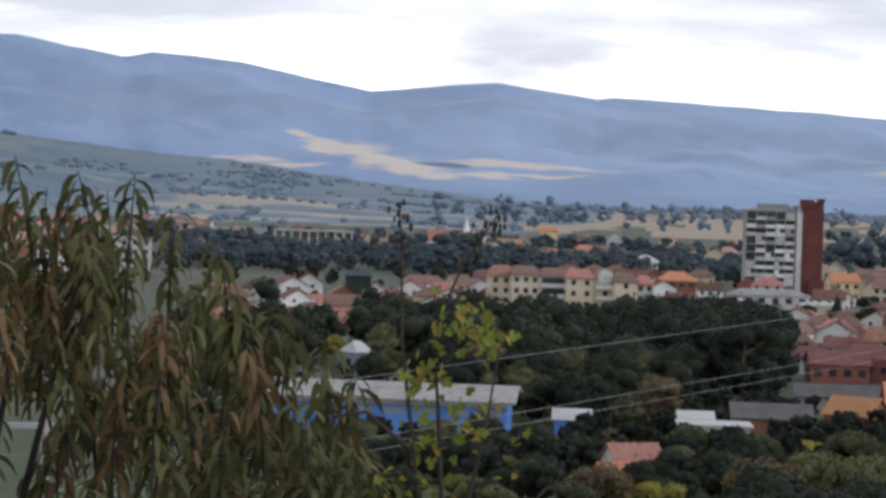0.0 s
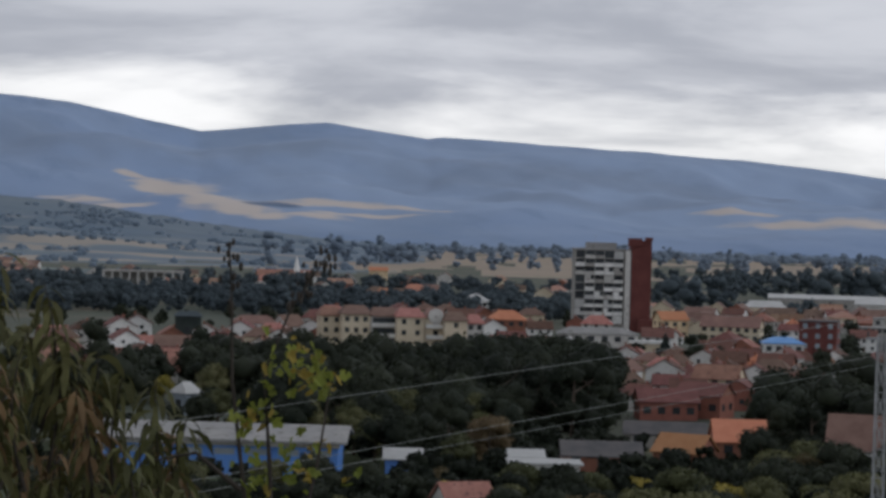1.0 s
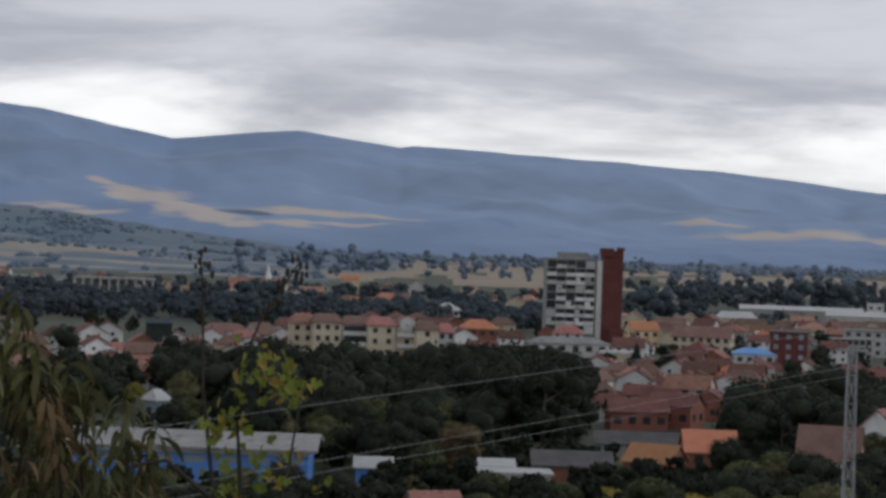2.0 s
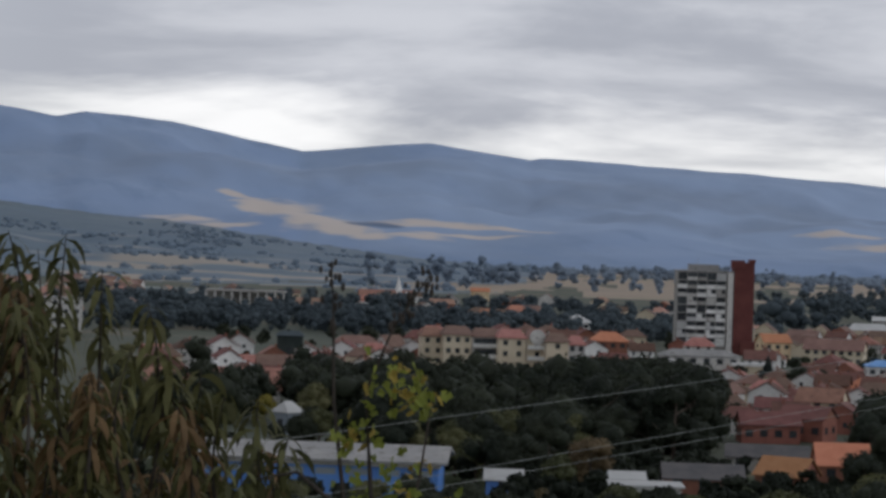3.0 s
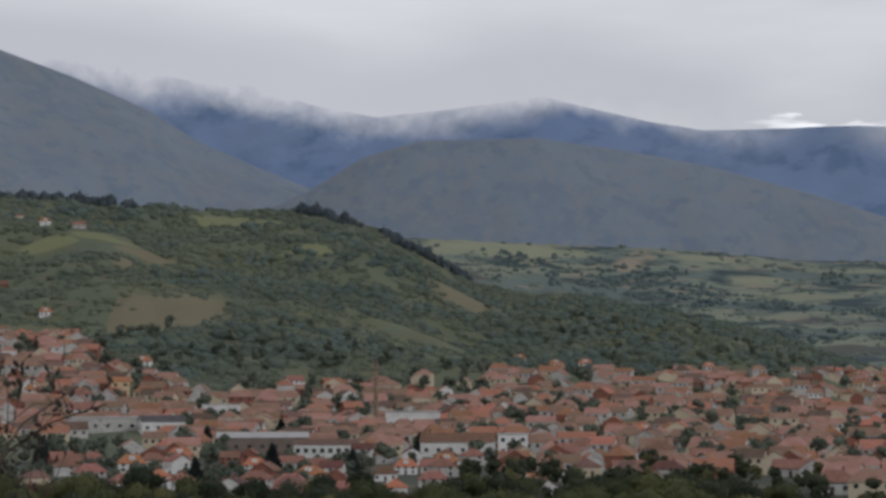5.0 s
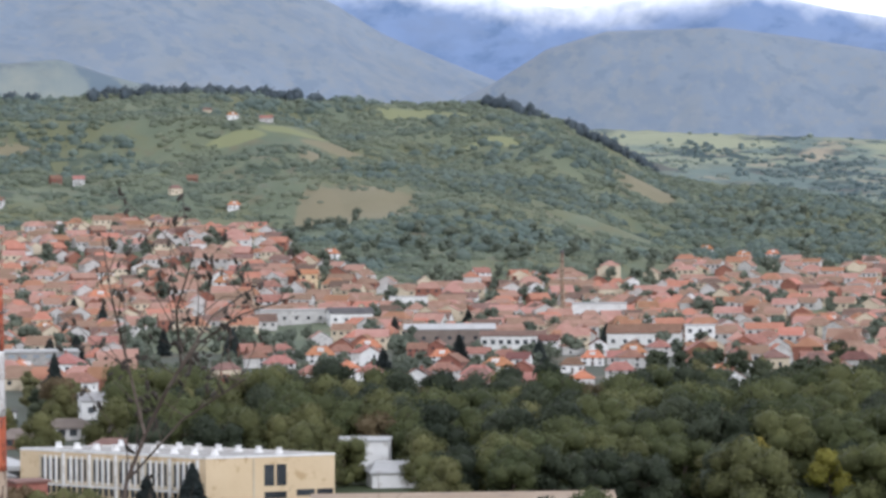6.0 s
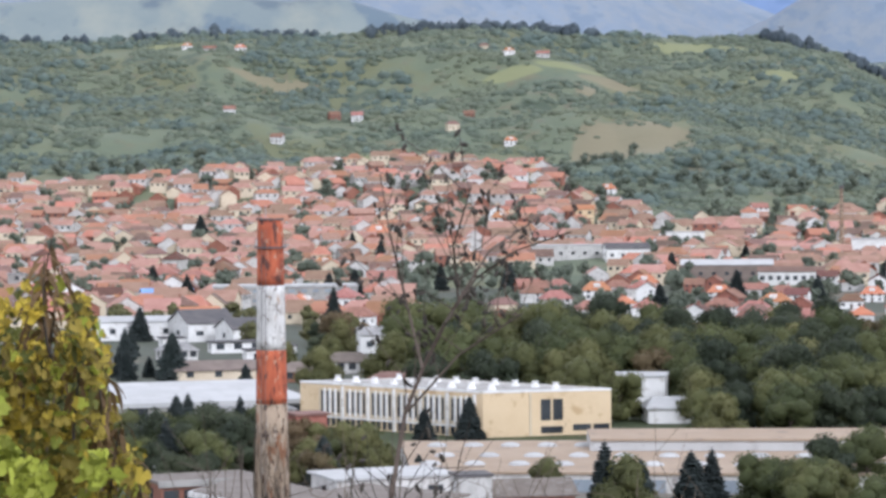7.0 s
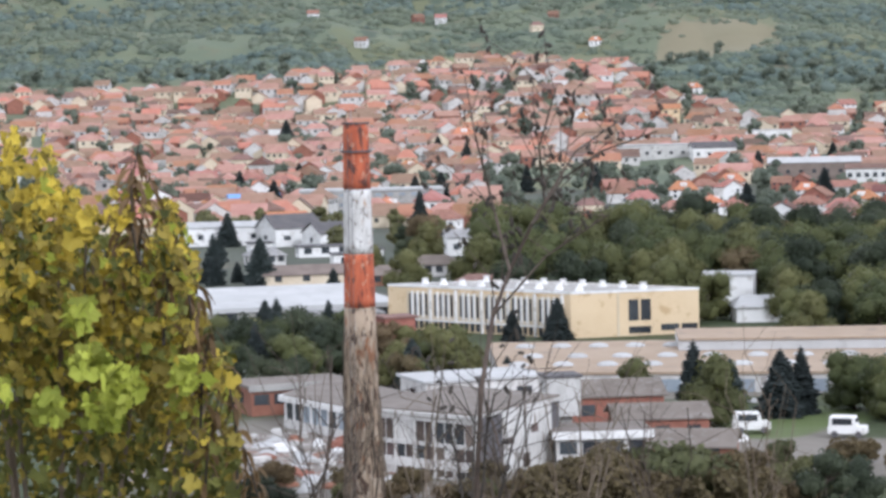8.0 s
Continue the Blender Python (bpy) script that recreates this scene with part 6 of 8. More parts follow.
# ---- tiled houses of the town, one by one where they are nearest ----
G = "tiled houses of the town"
HOMES = [
    house("white house with a hipped clay-tile roof", 10, 9, 3.4, 2.6, "white", "roof_red", 3.2, 1, group=G),
    house("white two-storey house with a gabled clay roof", 9.5, 9, 4.5, 2.8, "white", "roof_red", 0, 2, group=G, balcony=True),
    house("pale rendered house with a hipped clay roof", 11, 10, 4.2, 2.8, "offwhite", "roof_red", 3.6, 2, group=G),
    house("unrendered brick house with a clay gable roof", 9, 8.5, 4.2, 2.6, "brick", "roof_red", 0, 2, group=G),
    house("low pale house with a wide gabled clay roof", 12, 8, 3.0, 2.4, "offwhite", "roof_red", 0, 1, group=G),
    house("white house with a bright orange tiled roof", 10, 9, 3.8, 2.8, "white", "roof_orange", 3.0, 2, group=G, dormer=True),
    house("sand-coloured house with a weathered brown roof", 9.5, 9, 4.4, 2.4, "sand", "roof_brown", 2.8, 1, group=G),
    house("white house under a dark red gable roof", 9.5, 9, 5.4, 2.6, "white", "roof_maroon", 0, 2, group=G),
    house("pale house under a dark red hipped roof", 11, 9, 4.2, 2.6, "offwhite", "roof_maroon", 3.2, 1, group=G),
    house("unrendered brick house under a dark red roof", 9, 8.5, 4.6, 2.6, "brick", "roof_maroon", 0, 1, group=G),
]
rng_h = np.random.default_rng(21)


def settle(az0, az1, r0, r1, count, gap=6.3, kinds=None, tries=40, top=None, sizes=(0.85, 1.1)):
    """Scatters houses over a stretch of the town."""
    done = 0
    for _ in range(count * tries):
        if done >= count:
            break
        az, r = rng_h.uniform(az0, az1), math.sqrt(rng_h.uniform(r0 * r0, r1 * r1))
        p = bearing(az, 0, r)
        if top is not None:
            z = ground_z(az, r)
            if math.degrees(math.atan2(z - EYE.z, r)) > np.interp(az, *top):
                continue
        if claim(p.x, p.y, gap):
            k = int(rng_h.choice(len(HOMES), p=kinds if kinds is not None else (0.12, 0.1, 0.24, 0.1, 0.17, 0.12, 0.07, 0.03, 0.03, 0.02)))
            quarter = rng_h.choice([0, 90, 180, 270], p=[0.45, 0.25, 0.05, 0.25])
            plant(HOMES[k], spot(az, r), radians(-az + quarter + 12 * math.sin(az * 0.6 + r * 0.004) + rng_h.uniform(-8, 8)), rng_h.uniform(*sizes))
            done += 1
    return done


DARK = (0.03, 0.03, 0.05, 0.07, 0.05, 0.04, 0.18, 0.22, 0.18, 0.15)
settle(20.6, 27.5, 500, 690, 58, gap=4.6, kinds=DARK, sizes=(0.7, 0.92))
settle(21.5, 27.8, 690, 1000, 26, gap=5.0, sizes=(0.7, 0.95), kinds=(0.05, 0.08, 0.1, 0.05, 0.07, 0.05, 0.15, 0.22, 0.13, 0.1))
settle(8.3, 14.4, 540, 760, 44, gap=4.8, kinds=DARK, sizes=(0.72, 0.95))
settle(14.0, 20.5, 720, 960, 34, gap=5.0, kinds=DARK, sizes=(0.7, 0.95))
settle(-17, 2.5, 700, 1120, 32)
settle(-24, -12, 800, 1120, 28)
settle(-38.5, -20, 600, 740, 26, sizes=(0.7, 0.88))
settle(-27.3, -20, 780, 960, 24, sizes=(0.7, 0.88))
settle(-45.5, -36.8, 690, 1120, 34)
settle(-34.5, -27.5, 740, 930, 22, sizes=(0.7, 0.9))
FOOT = ((-46, -43.2, -37.1, -35.5, -34, -32.3, -31, -28.4, -24), (0.2, 0.2, 0.65, 0.75, 0.75, -0.15, -0.75, -0.6, -0.3))
settle(-37.5, -32.4, 1130, 1600, 22, top=FOOT)

# single houses up on the hillside
for az, el, k in ((-40.3, 1.73, 1), (-39.25, 1.05, 1), (-37.5, 1.55, 1), (-35.84, 0.7, 5), (-34.12, 1.0, 5), (-34.15, 3.0, 5), (-40.72, 3.1, 4), (-41.21, 3.15, 5),
                  (-40.04, 3.1, 5), (-35.4, 1.36, 6), (-38.0, 1.6, 3), (-35.03, 1.6, 3), (-36.58, 0.75, 3), (-23.75, -0.05, 5), (-22.95, -0.2, 5), (-22.3, -0.15, 5),
                  (-19.6, -0.22, 5), (-31.4, -0.55, 5), (-28.7, -0.57, 1), (-27.5, -0.7, 5), (-32.0, -0.1, 5), (-34.7, 3.1, 6), (-33.4, 2.95, 4)):
    r = reach(az, el, 900)
    plant(HOMES[k], spot(az, r), radians(-az + rng_h.uniform(-25, 25)), 0.85)

# a pale road climbing between the roofs, and a grey silo block
def road_up():
    V, F = [], []
    for k in range(13):
        f = k / 12
        az = -44.75 + 0.62 * f + 0.08 * math.sin(f * 7)
        r = 1020 + 420 * (1 - f)
        for s in (-1, 1):
            q = spot(az, r, 0.5)
            V.append((q.x + s * 3.2 * math.cos(radians(az)), q.y - s * 3.2 * math.sin(radians(az)), q.z))
    for k in range(12):
        F.append((2 * k, 2 * k + 1, 2 * k + 3, 2 * k + 2))
    tagged(part_mesh("road", mesh_from("road", V, F), M["roof_white"]), "pale concrete road climbing the slope", "road", kind="structure")


road_up()
block("grey_silo_block", "tall narrow grey block among roofs", "silo", *with_hold(-44.95, 900, 5), 0, 6, 6, 9, "concrete", "flat", "roof_grey", 3, 1, 1)

# the thousands of roofs beyond: one mass
def far_homes():
    rng = np.random.default_rng(33)
    zones = [(-17, 3, 690, 900, 100, None), (-24, -12, 790, 900, 40, None), (-25, -2, 900, 1450, 820, None), (-25, -3, 1450, 2300, 1300, ((-26, -19.6, -16, -10, -4, 0), (-0.35, -0.3, -0.25, -0.4, -0.6, -0.8))),
             (-48.5, -32.4, 1060, 1640, 1080, FOOT), (-46, -36.5, 700, 1060, 170, None), (-32.4, -24, 960, 1500, 360, FOOT), (8, 20, 1150, 1500, 30, None), (21.5, 28, 900, 1050, 40, None), (-5, 8, 1050, 1600, 160, None)]
    V, F, mats = [], [], []
    cell = {}
    for a0, a1, r0, r1, count, top in zones:
        az = rng.uniform(a0, a1, count * 3)
        r = np.sqrt(rng.uniform(r0 * r0, r1 * r1, count * 3))
        z, _ = land(az, r)
        el = np.degrees(np.arctan2(z - EYE.z, r))
        made = 0
        for a, rr, zz, e in zip(az, r, z, el):
            if made >= count:
                break
            if top is not None and e > np.interp(a, *top):
                continue
            x, y = rr * math.sin(radians(a)), rr * math.cos(radians(a))
            key = (int(x // 9.5), int(y // 9.5))
            if key in cell or any((tx - x) ** 2 + (ty - y) ** 2 < (tc + 5) ** 2 for tx, ty, tc in TAKEN):
                continue
            cell[key] = True
            made += 1
            w, d, h, rise = rng.uniform(8, 13), rng.uniform(7.5, 10), rng.choice([2.5, 3.4, 4.8]), rng.uniform(2.2, 3.2)
            hip = rng.choice([0.0, 0.0, 3.0])
            th = radians(-a) + rng.choice([0, math.pi / 2], p=[0.6, 0.4]) + 0.25 * math.sin(a * 0.6 + rr * 0.004) + rng.uniform(-0.15, 0.15)
            c, s = math.cos(th), math.sin(th)

            def add(pts, faces, m):
                n = len(V)
                V.extend((x + px * c - py * s, y + px * s + py * c, zz + pz) for px, py, pz in pts)
                F.extend([i + n for i in f] for f in faces)
                mats.extend([m] * len(faces))

            a2, b2 = w / 2, d / 2
            wall_m = int(rng.choice([0, 1, 2, 3], p=[0.06, 0.40, 0.36, 0.18]))
            add([(-a2, -b2, -2), (a2, -b2, -2), (a2, b2, -2), (-a2, b2, -2), (-a2, -b2, h), (a2, -b2, h), (a2, b2, h), (-a2, b2, h), (-a2, 0, h + (rise if not hip else 0)), (a2, 0, h + (rise if not hip else 0))],
                [(0, 1, 5, 4), (1, 2, 6, 9, 5), (2, 3, 7, 6), (3, 0, 4, 8, 7)], wall_m)
            e0 = h - rise * 0.1
            a3, b3 = a2 + 0.35, b2 + 0.35
            add([(-a3, -b3, e0), (a3, -b3, e0), (a3, b3, e0), (-a3, b3, e0), (-a3 + hip, 0, h + rise), (a3 - hip, 0, h + rise)],
                [(0, 1, 5, 4), (2, 3, 4, 5), (1, 2, 5), (3, 0, 4)] if hip else [(0, 1, 5, 4), (2, 3, 4, 5)], int(rng.choice([4, 5, 6], p=[0.64, 0.25, 0.11] if a < 5 else [0.3, 0.08, 0.62])))
            for sy in (-1, 1):
                for k in range(3):
                    xx = -a2 + w * (k + 0.5) / 3
                    pts = [(xx - 0.6, sy * (b2 + 0.04), h - 2.0), (xx + 0.6, sy * (b2 + 0.04), h - 2.0), (xx + 0.6, sy * (b2 + 0.04), h - 0.8), (xx - 0.6, sy * (b2 + 0.04), h - 0.8)]
                    add(pts, [(0, 1, 2, 3) if sy < 0 else (3, 2, 1, 0)], 7)
    me = mesh_from("distant_houses", V, F)
    for nm in ("white", "offwhite", "sand", "brick"):
        me.materials.append(M[nm])
    for nm, a, b, sp in (("massed_clay_roofs", (0.25, 0.142, 0.104), (0.33, 0.207, 0.155), 0.3), ("massed_orange_roofs", (0.30, 0.135, 0.085), (0.37, 0.185, 0.12), 0.25), ("massed_brown_roofs", (0.12, 0.075, 0.06), (0.18, 0.12, 0.095), 0.25)):
        me.materials.append(surface(nm, a, b, 0.3, spread=sp, island=True, world_space=True))
    me.materials.append(M["glass"])
    me.polygons.foreach_set("material_index", np.array(mats, np.int32))
    tagged(new("distant_houses", me), "massed tiled houses across the valley floor", "houses", kind="stuff")

# ---- trees ----
PARK = "trees of the park"
OAK = [
    broad_tree(1, 13, 6.0, M["leaf"], "dark green broadleaf tree with a lumpy crown", 14, 170, 0.32, base=0.0, group=PARK, skirt=0.8),
    broad_tree(2, 12, 5.2, M["leaf"], "tall dark green broadleaf tree", 13, 170, 0.32, base=0.0, group=PARK, skirt=0.8),
    broad_tree(3, 11, 5.6, M["leaf_olive"], "olive-green tree with a rounded crown", 13, 170, 0.32, base=0.0, group=PARK, skirt=0.8),
    broad_tree(4, 13.5, 4.8, M["leaf"], "narrow dark green park tree", 13, 170, 0.32, base=0.0, group=PARK, skirt=0.8),
    broad_tree(5, 10, 4.8, M["leaf_brown"], "tree turning autumn brown", 13, 170, 0.32, base=0.0, group=PARK, skirt=0.8),
    broad_tree(6, 9.5, 4.2, M["leaf_yellow"], "tree turning autumn yellow", 12, 170, 0.3, base=0.0, group=PARK, skirt=0.8),
]
GROVE = [
    broad_tree(21, 13, 6.4, M["park_leaf"], "green park tree with a lumpy rounded crown", 15, 190, 0.32, base=0.0, group=PARK, skirt=0.8),
    broad_tree(22, 12, 5.6, M["park_dark"], "tall blue-green park tree", 14, 190, 0.32, base=0.0, group=PARK, skirt=0.8),
    broad_tree(23, 11, 6.0, M["park_olive"], "olive-green park tree with a broad crown", 14, 190, 0.32, base=0.0, group=PARK, skirt=0.8),
    broad_tree(24, 13.5, 5.2, M["park_dark"], "narrow dark green park tree", 14, 190, 0.32, base=0.0, group=PARK, skirt=0.8),
    OAK[4], OAK[5],
]
SPRUCE = [conifer(11, 10, 3.7, "dark blue-green spruce tree"), conifer(12, 8, 2.9, "young dark green spruce tree"), conifer(13, 12, 3.4, "slim dark green spruce tree")]
SHRUB = [broad_tree(41, 5.5, 3.2, M["leaf"], "dense green bush on the slope", 24, 110, 0.22, base=0.04, name="bush", group="bushes on the slope"),
         broad_tree(42, 5, 3.0, M["leaf_olive"], "olive-green bush on the slope", 24, 110, 0.22, base=0.04, name="bush", group="bushes on the slope"),
         broad_tree(43, 4.5, 2.8, M["leaf_yellow"], "yellow-green autumn bush on the slope", 22, 110, 0.2, base=0.04, name="bush", group="bushes on the slope"),
         broad_tree(44, 6, 3.4, M["leaf_brown"], "dry brown leafy thicket on the slope", 30, 170, 0.2, base=0.02, name="thicket", group="bushes on the slope", openness=0.3, loose=1.2, core=0.55)]
rng_t = np.random.default_rng(77)


def wood(kit, az0, az1, r0, r1, count, gap, sizes=(0.8, 1.1), odds=None, tries=25):
    done = 0
    for _ in range(count * tries):
        if done >= count:
            break
        az, r = rng_t.uniform(az0, az1), math.sqrt(rng_t.uniform(r0 * r0, r1 * r1))
        p = bearing(az, 0, r)
        if claim(p.x, p.y, gap):
            k = int(rng_t.choice(len(kit), p=odds))
            plant(kit[k], spot(az, r, -0.1), rng_t.uniform(0, 6.28), rng_t.uniform(*sizes))
            done += 1


WOODS = (0.34, 0.22, 0.22, 0.17, 0.04, 0.01)
GREEN = (0.4, 0.25, 0.15, 0.2, 0.0, 0.0)
# the park wood behind the factory: its front rows one by one
wood(GROVE, -31.3, -17.6, 404, 448, 40, 3.5, (0.72, 1.0), WOODS)
wood(GROVE, -36.9, -31.2, 436, 474, 16, 3.4, (0.7, 0.95), WOODS)
wood(GROVE, -36.4, -17.4, 448, 560, 110, 4.0, (0.8, 1.05), WOODS)
# dark trees between the hall and the flats
wood(OAK, 13.6, 18.6, 366, 440, 26, 3.2, (0.5, 0.8), (0.34, 0.2, 0.3, 0.1, 0.06, 0.0))
wood(OAK, 17.2, 20.6, 430, 520, 20, 4.2, (0.85, 1.1), (0.5, 0.3, 0.02, 0.18, 0.0, 0.0))
wood(OAK, 7.5, 13.4, 400, 540, 22, 3.6, (0.5, 0.72), (0.35, 0.25, 0.2, 0.15, 0.0, 0.05))
wood(OAK, 23.6, 28.2, 300, 440, 26, 2.8, (0.45, 0.65), GREEN)
wood(GROVE, -26.2, -17.4, 345, 408, 26, 3.4, (0.6, 0.9), WOODS)
wood(GROVE, -29.7, -25.6, 362, 404, 16, 2.9, (0.5, 0.75), WOODS)
wood(GROVE, -39.2, -36.4, 500, 625, 9, 3.0, (0.36, 0.55), (0.1, 0.1, 0.5, 0.1, 0.15, 0.05))
wood(GROVE, -43.5, -39.5, 300, 385, 10, 2.4, (0.34, 0.5), (0.2, 0.6, 0.1, 0.1, 0.0, 0.0))
wood(GROVE, -38.8, -36.4, 304, 345, 7, 2.0, (0.35, 0.55), (0.2, 0.2, 0.5, 0.0, 0.1, 0.0))
wood(GROVE, -29.3, -24.0, 270, 296, 6, 2.4, (0.4, 0.55), WOODS)
wood(SPRUCE, -45.5, -24, 620, 1200, 20, 3, (0.8, 1.15))
wood(SPRUCE, -43.3, -39.6, 300, 380, 9, 2.2, (0.5, 0.8))
wood(SPRUCE, -43.4, -41.4, 490, 580, 5, 2.0, (0.5, 0.8))
# single trees round the works
for az, r, h, k in ((-40.95, 1240, 13, 0), (-41.6, 505, 10, 0), (-38.05, 700, 11.5, 2), (-36.07, 372, 5.6, 1), (-35.07, 378, 6.8, 0), (-38.3, 318, 6.8, 1), (-36.2, 322, 3.8, 1), (-32.1, 284, 9.4, 2),
                    (-30.2, 286, 8.0, 1), (-29.75, 289, 8.0, 2), (-42.3, 640, 9, 0), (-35.3, 322, 3.0, 1), (-31.7, 289, 6.5, 1), (-42.6, 505, 6, 1), (-31.3, 300, 5.5, 1), (-40.0, 480, 5, 1),
                    (21.85, 690, 9, 2), (19.75, 705, 6, 0)):
    tall = (10, 8, 12)[k]
    plant(SPRUCE[k], spot(az, r, -0.1), az * 7, h / tall)
for az, r, h, k in ((-33.4, 296, 5.4, 2), (-31.6, 280, 7.0, 2), (-32.5, 402, 9.6, 2), (-31.75, 408, 7.5, 0), (-37.4, 326, 6.0, 2), (-28.6, 292, 6.5, 0), (-27.9, 285, 7.0, 0), (-40.9, 322, 7.0, 0), (-40.2, 330, 8.0, 1),
                    (-41.6, 335, 7.5, 0), (-39.6, 338, 7.5, 1), (-38.4, 468, 8.0, 2), (-38.0, 600, 8.5, 4), (-35.8, 560, 8.0, 2), (-42.9, 350, 7, 0), (-27.3, 300, 8.0, 3), (-26.4, 310, 8, 0), (-38.9, 345, 6, 4),
                    (-42.3, 330, 5.5, 0), (-43.8, 420, 8, 0), (-37.9, 560, 8, 2), (22.6, 660, 7, 0), (23.0, 672, 6, 0), (-29.9, 402, 7.5, 2), (-30.0, 412, 8, 2), (13.0, 520, 6, 5), (17.1, 333, 3, 5),
                    (-41.75, 336, 8.6, 1), (-41.25, 330, 7.2, 3), (-40.75, 340, 9.0, 1), (-40.25, 333, 8.4, 3), (-39.85, 342, 7.8, 1), (-42.2, 342, 7.2, 1), (-41.6, 312, 5.6, 1), (-42.1, 318, 6.0, 3), (-40.9, 316, 5.0, 1), (-29.25, 214, 6.2, 3), (-28.7, 222, 5.0, 1), (-37.3, 330, 6.4, 2)):
    plant((OAK if az > 0 else GROVE)[k], spot(az, r, -0.1), az * 5, h / (13, 12, 11, 13.5, 10, 9.5)[k])
# bushes on the slope under the camera
SLOPE = (0.4, 0.35, 0.15, 0.1)
wood(SHRUB, 16.2, 22.0, 285, 345, 30, 2.0, (0.5, 0.9), SLOPE)
wood(SHRUB, 20.0, 28.0, 225, 330, 44, 2.2, (0.8, 1.4), SLOPE)
wood(SHRUB, 24, 28.0, 330, 385, 16, 2.2, (0.8, 1.3), SLOPE)
wood(SHRUB, 8, 20, 270, 345, 44, 2.0, (0.6, 1.0), (0.6, 0.3, 0.0, 0.1))
wood(SHRUB, -37.6, -31.0, 205, 240, 20, 1.8, (0.4, 0.6), (0.0, 0.3, 0.0, 0.7))
wood(SHRUB, -30.9, -27.0, 212, 250, 14, 1.8, (0.35, 0.62), (0.4, 0.2, 0.0, 0.4))
wood(SHRUB, -43, -36.5, 212, 236, 12, 2.2, (0.4, 0.6), (0.4, 0.2, 0.0, 0.4))


for az, r, h, k in ((-34.7, 204, 7.4, 3), (-34.0, 207, 8.0, 3), (-33.3, 203, 7.6, 3), (-32.6, 206, 8.2, 1), (-31.9, 204, 7.0, 3), (-35.4, 206, 6.4, 3), (-31.2, 208, 6.8, 3)):
    plant(SHRUB[k], spot(az, r, -0.1), az * 3, h / (5.5, 5, 4.5, 6)[k])


def wild(az, r, z):
    """True off the hill's open fields."""
    ok = np.ones(az.shape, bool)
    for a, d, across, along_r in HILL_DRY + HILL_GREEN:
        ok &= ((az - a) * np.pi / 180 * d / across) ** 2 + ((r - d) / along_r) ** 2 > 0.62 + 0.75 * rough(az * 5, r / 22.0, 2)
    return ok


def massed(name, label, material, zones, rad, seed, flat=0.7, leaves=8, keep=None, thin=-0.3, sink=0.1):
    """Uncountable growth on the land as one mass."""
    rng = np.random.default_rng(seed)
    C, R = [], []
    for a0, a1, r0, r1, n, fold in zones:
        az, r = rng.uniform(a0, a1, n), np.sqrt(rng.uniform(r0 * r0, r1 * r1, n))
        z, w = land(az, r)
        ok = np.isin(w, fold) & (rough(az * 1.3 + seed, r / 130.0, 3) > thin + 0.5 * (rng.random(n) - 0.5))
        if keep is not None:
            ok &= keep(az, r, z)
        s = rng.uniform(rad[0], rad[1], n) * (0.7 + 0.3 * r / r1)
        x, y = r * np.sin(np.radians(az)), r * np.cos(np.radians(az))
        C.append(np.stack([x, y, z + s * sink], 1)[ok])
        R.append(s[ok])
    C, R = np.concatenate(C), np.concatenate(R)
    me = mesh_from(name, *clumps(rng, C, R, leaves, rad[1] * 0.17, flat, loose=0.3))
    me.polygons.foreach_set("use_smooth", np.ones(len(me.polygons), bool))
    tagged(part_mesh(name, me, material), label, "scrub", kind="stuff")


def copse(name, label, material, zones, seed, height=(8, 13), leaves=16, gap=3.0, singles=(), leaf=0.8, lumps=8, fat=(0.38, 0.6)):
    """Distant trees past counting, as one mass: several clumps to a tree."""
    rng = np.random.default_rng(seed)
    C, R = [], []
    spots = []
    for a0, a1, r0, r1, n in zones:
        for _ in range(n * 3):
            if n <= 0:
                break
            az, r = rng.uniform(a0, a1), math.sqrt(rng.uniform(r0 * r0, r1 * r1))
            p = bearing(az, 0, r)
            if claim(p.x, p.y, gap):
                spots.append((az, r, rng.uniform(*height)))
                n -= 1
    for az, r, h in spots + list(singles):
        p = spot(az, r)
        wide = h * rng.uniform(0.36, 0.58)
        for _ in range(lumps):
            d = rng.standard_normal(3)
            d /= np.linalg.norm(d)
            C.append((p.x + d[0] * wide * 0.62, p.y + d[1] * wide * 0.62, p.z + h * (0.5 + 0.34 * d[2])))
            R.append(wide * rng.uniform(*fat))
    tagged(part_mesh(name, soft_mesh(name, *clumps(rng, np.array(C), R, leaves, leaf)), material), label, "trees", kind="stuff")


copse("hollow_wood", "dense dark trees between the hall and the flats", M["leaf"], [(13.4, 20.6, 425, 600, 105), (24.2, 28.2, 440, 600, 34), (8.3, 14, 480, 600, 22)], 95, (6.5, 12), leaves=60, gap=2.8, leaf=0.45, lumps=9, fat=(0.45, 0.75))
copse("slope_thicket", "dense dark thicket on the slope below the hall", M["leaf"], [(14.5, 23.0, 300, 440, 120), (23, 28.3, 260, 420, 70), (7.5, 14.5, 300, 420, 40)], 99, (2.6, 4.6), leaves=20, gap=1.4, leaf=0.45, lumps=9)
copse("garden_trees", "garden trees among the nearest tiled roofs", M["leaf_olive"], [(-24, 8.5, 600, 850, 120), (-45.5, -36.5, 600, 730, 22)], 96, (3.5, 6.5), leaves=16, gap=2.4, leaf=0.6, lumps=10)
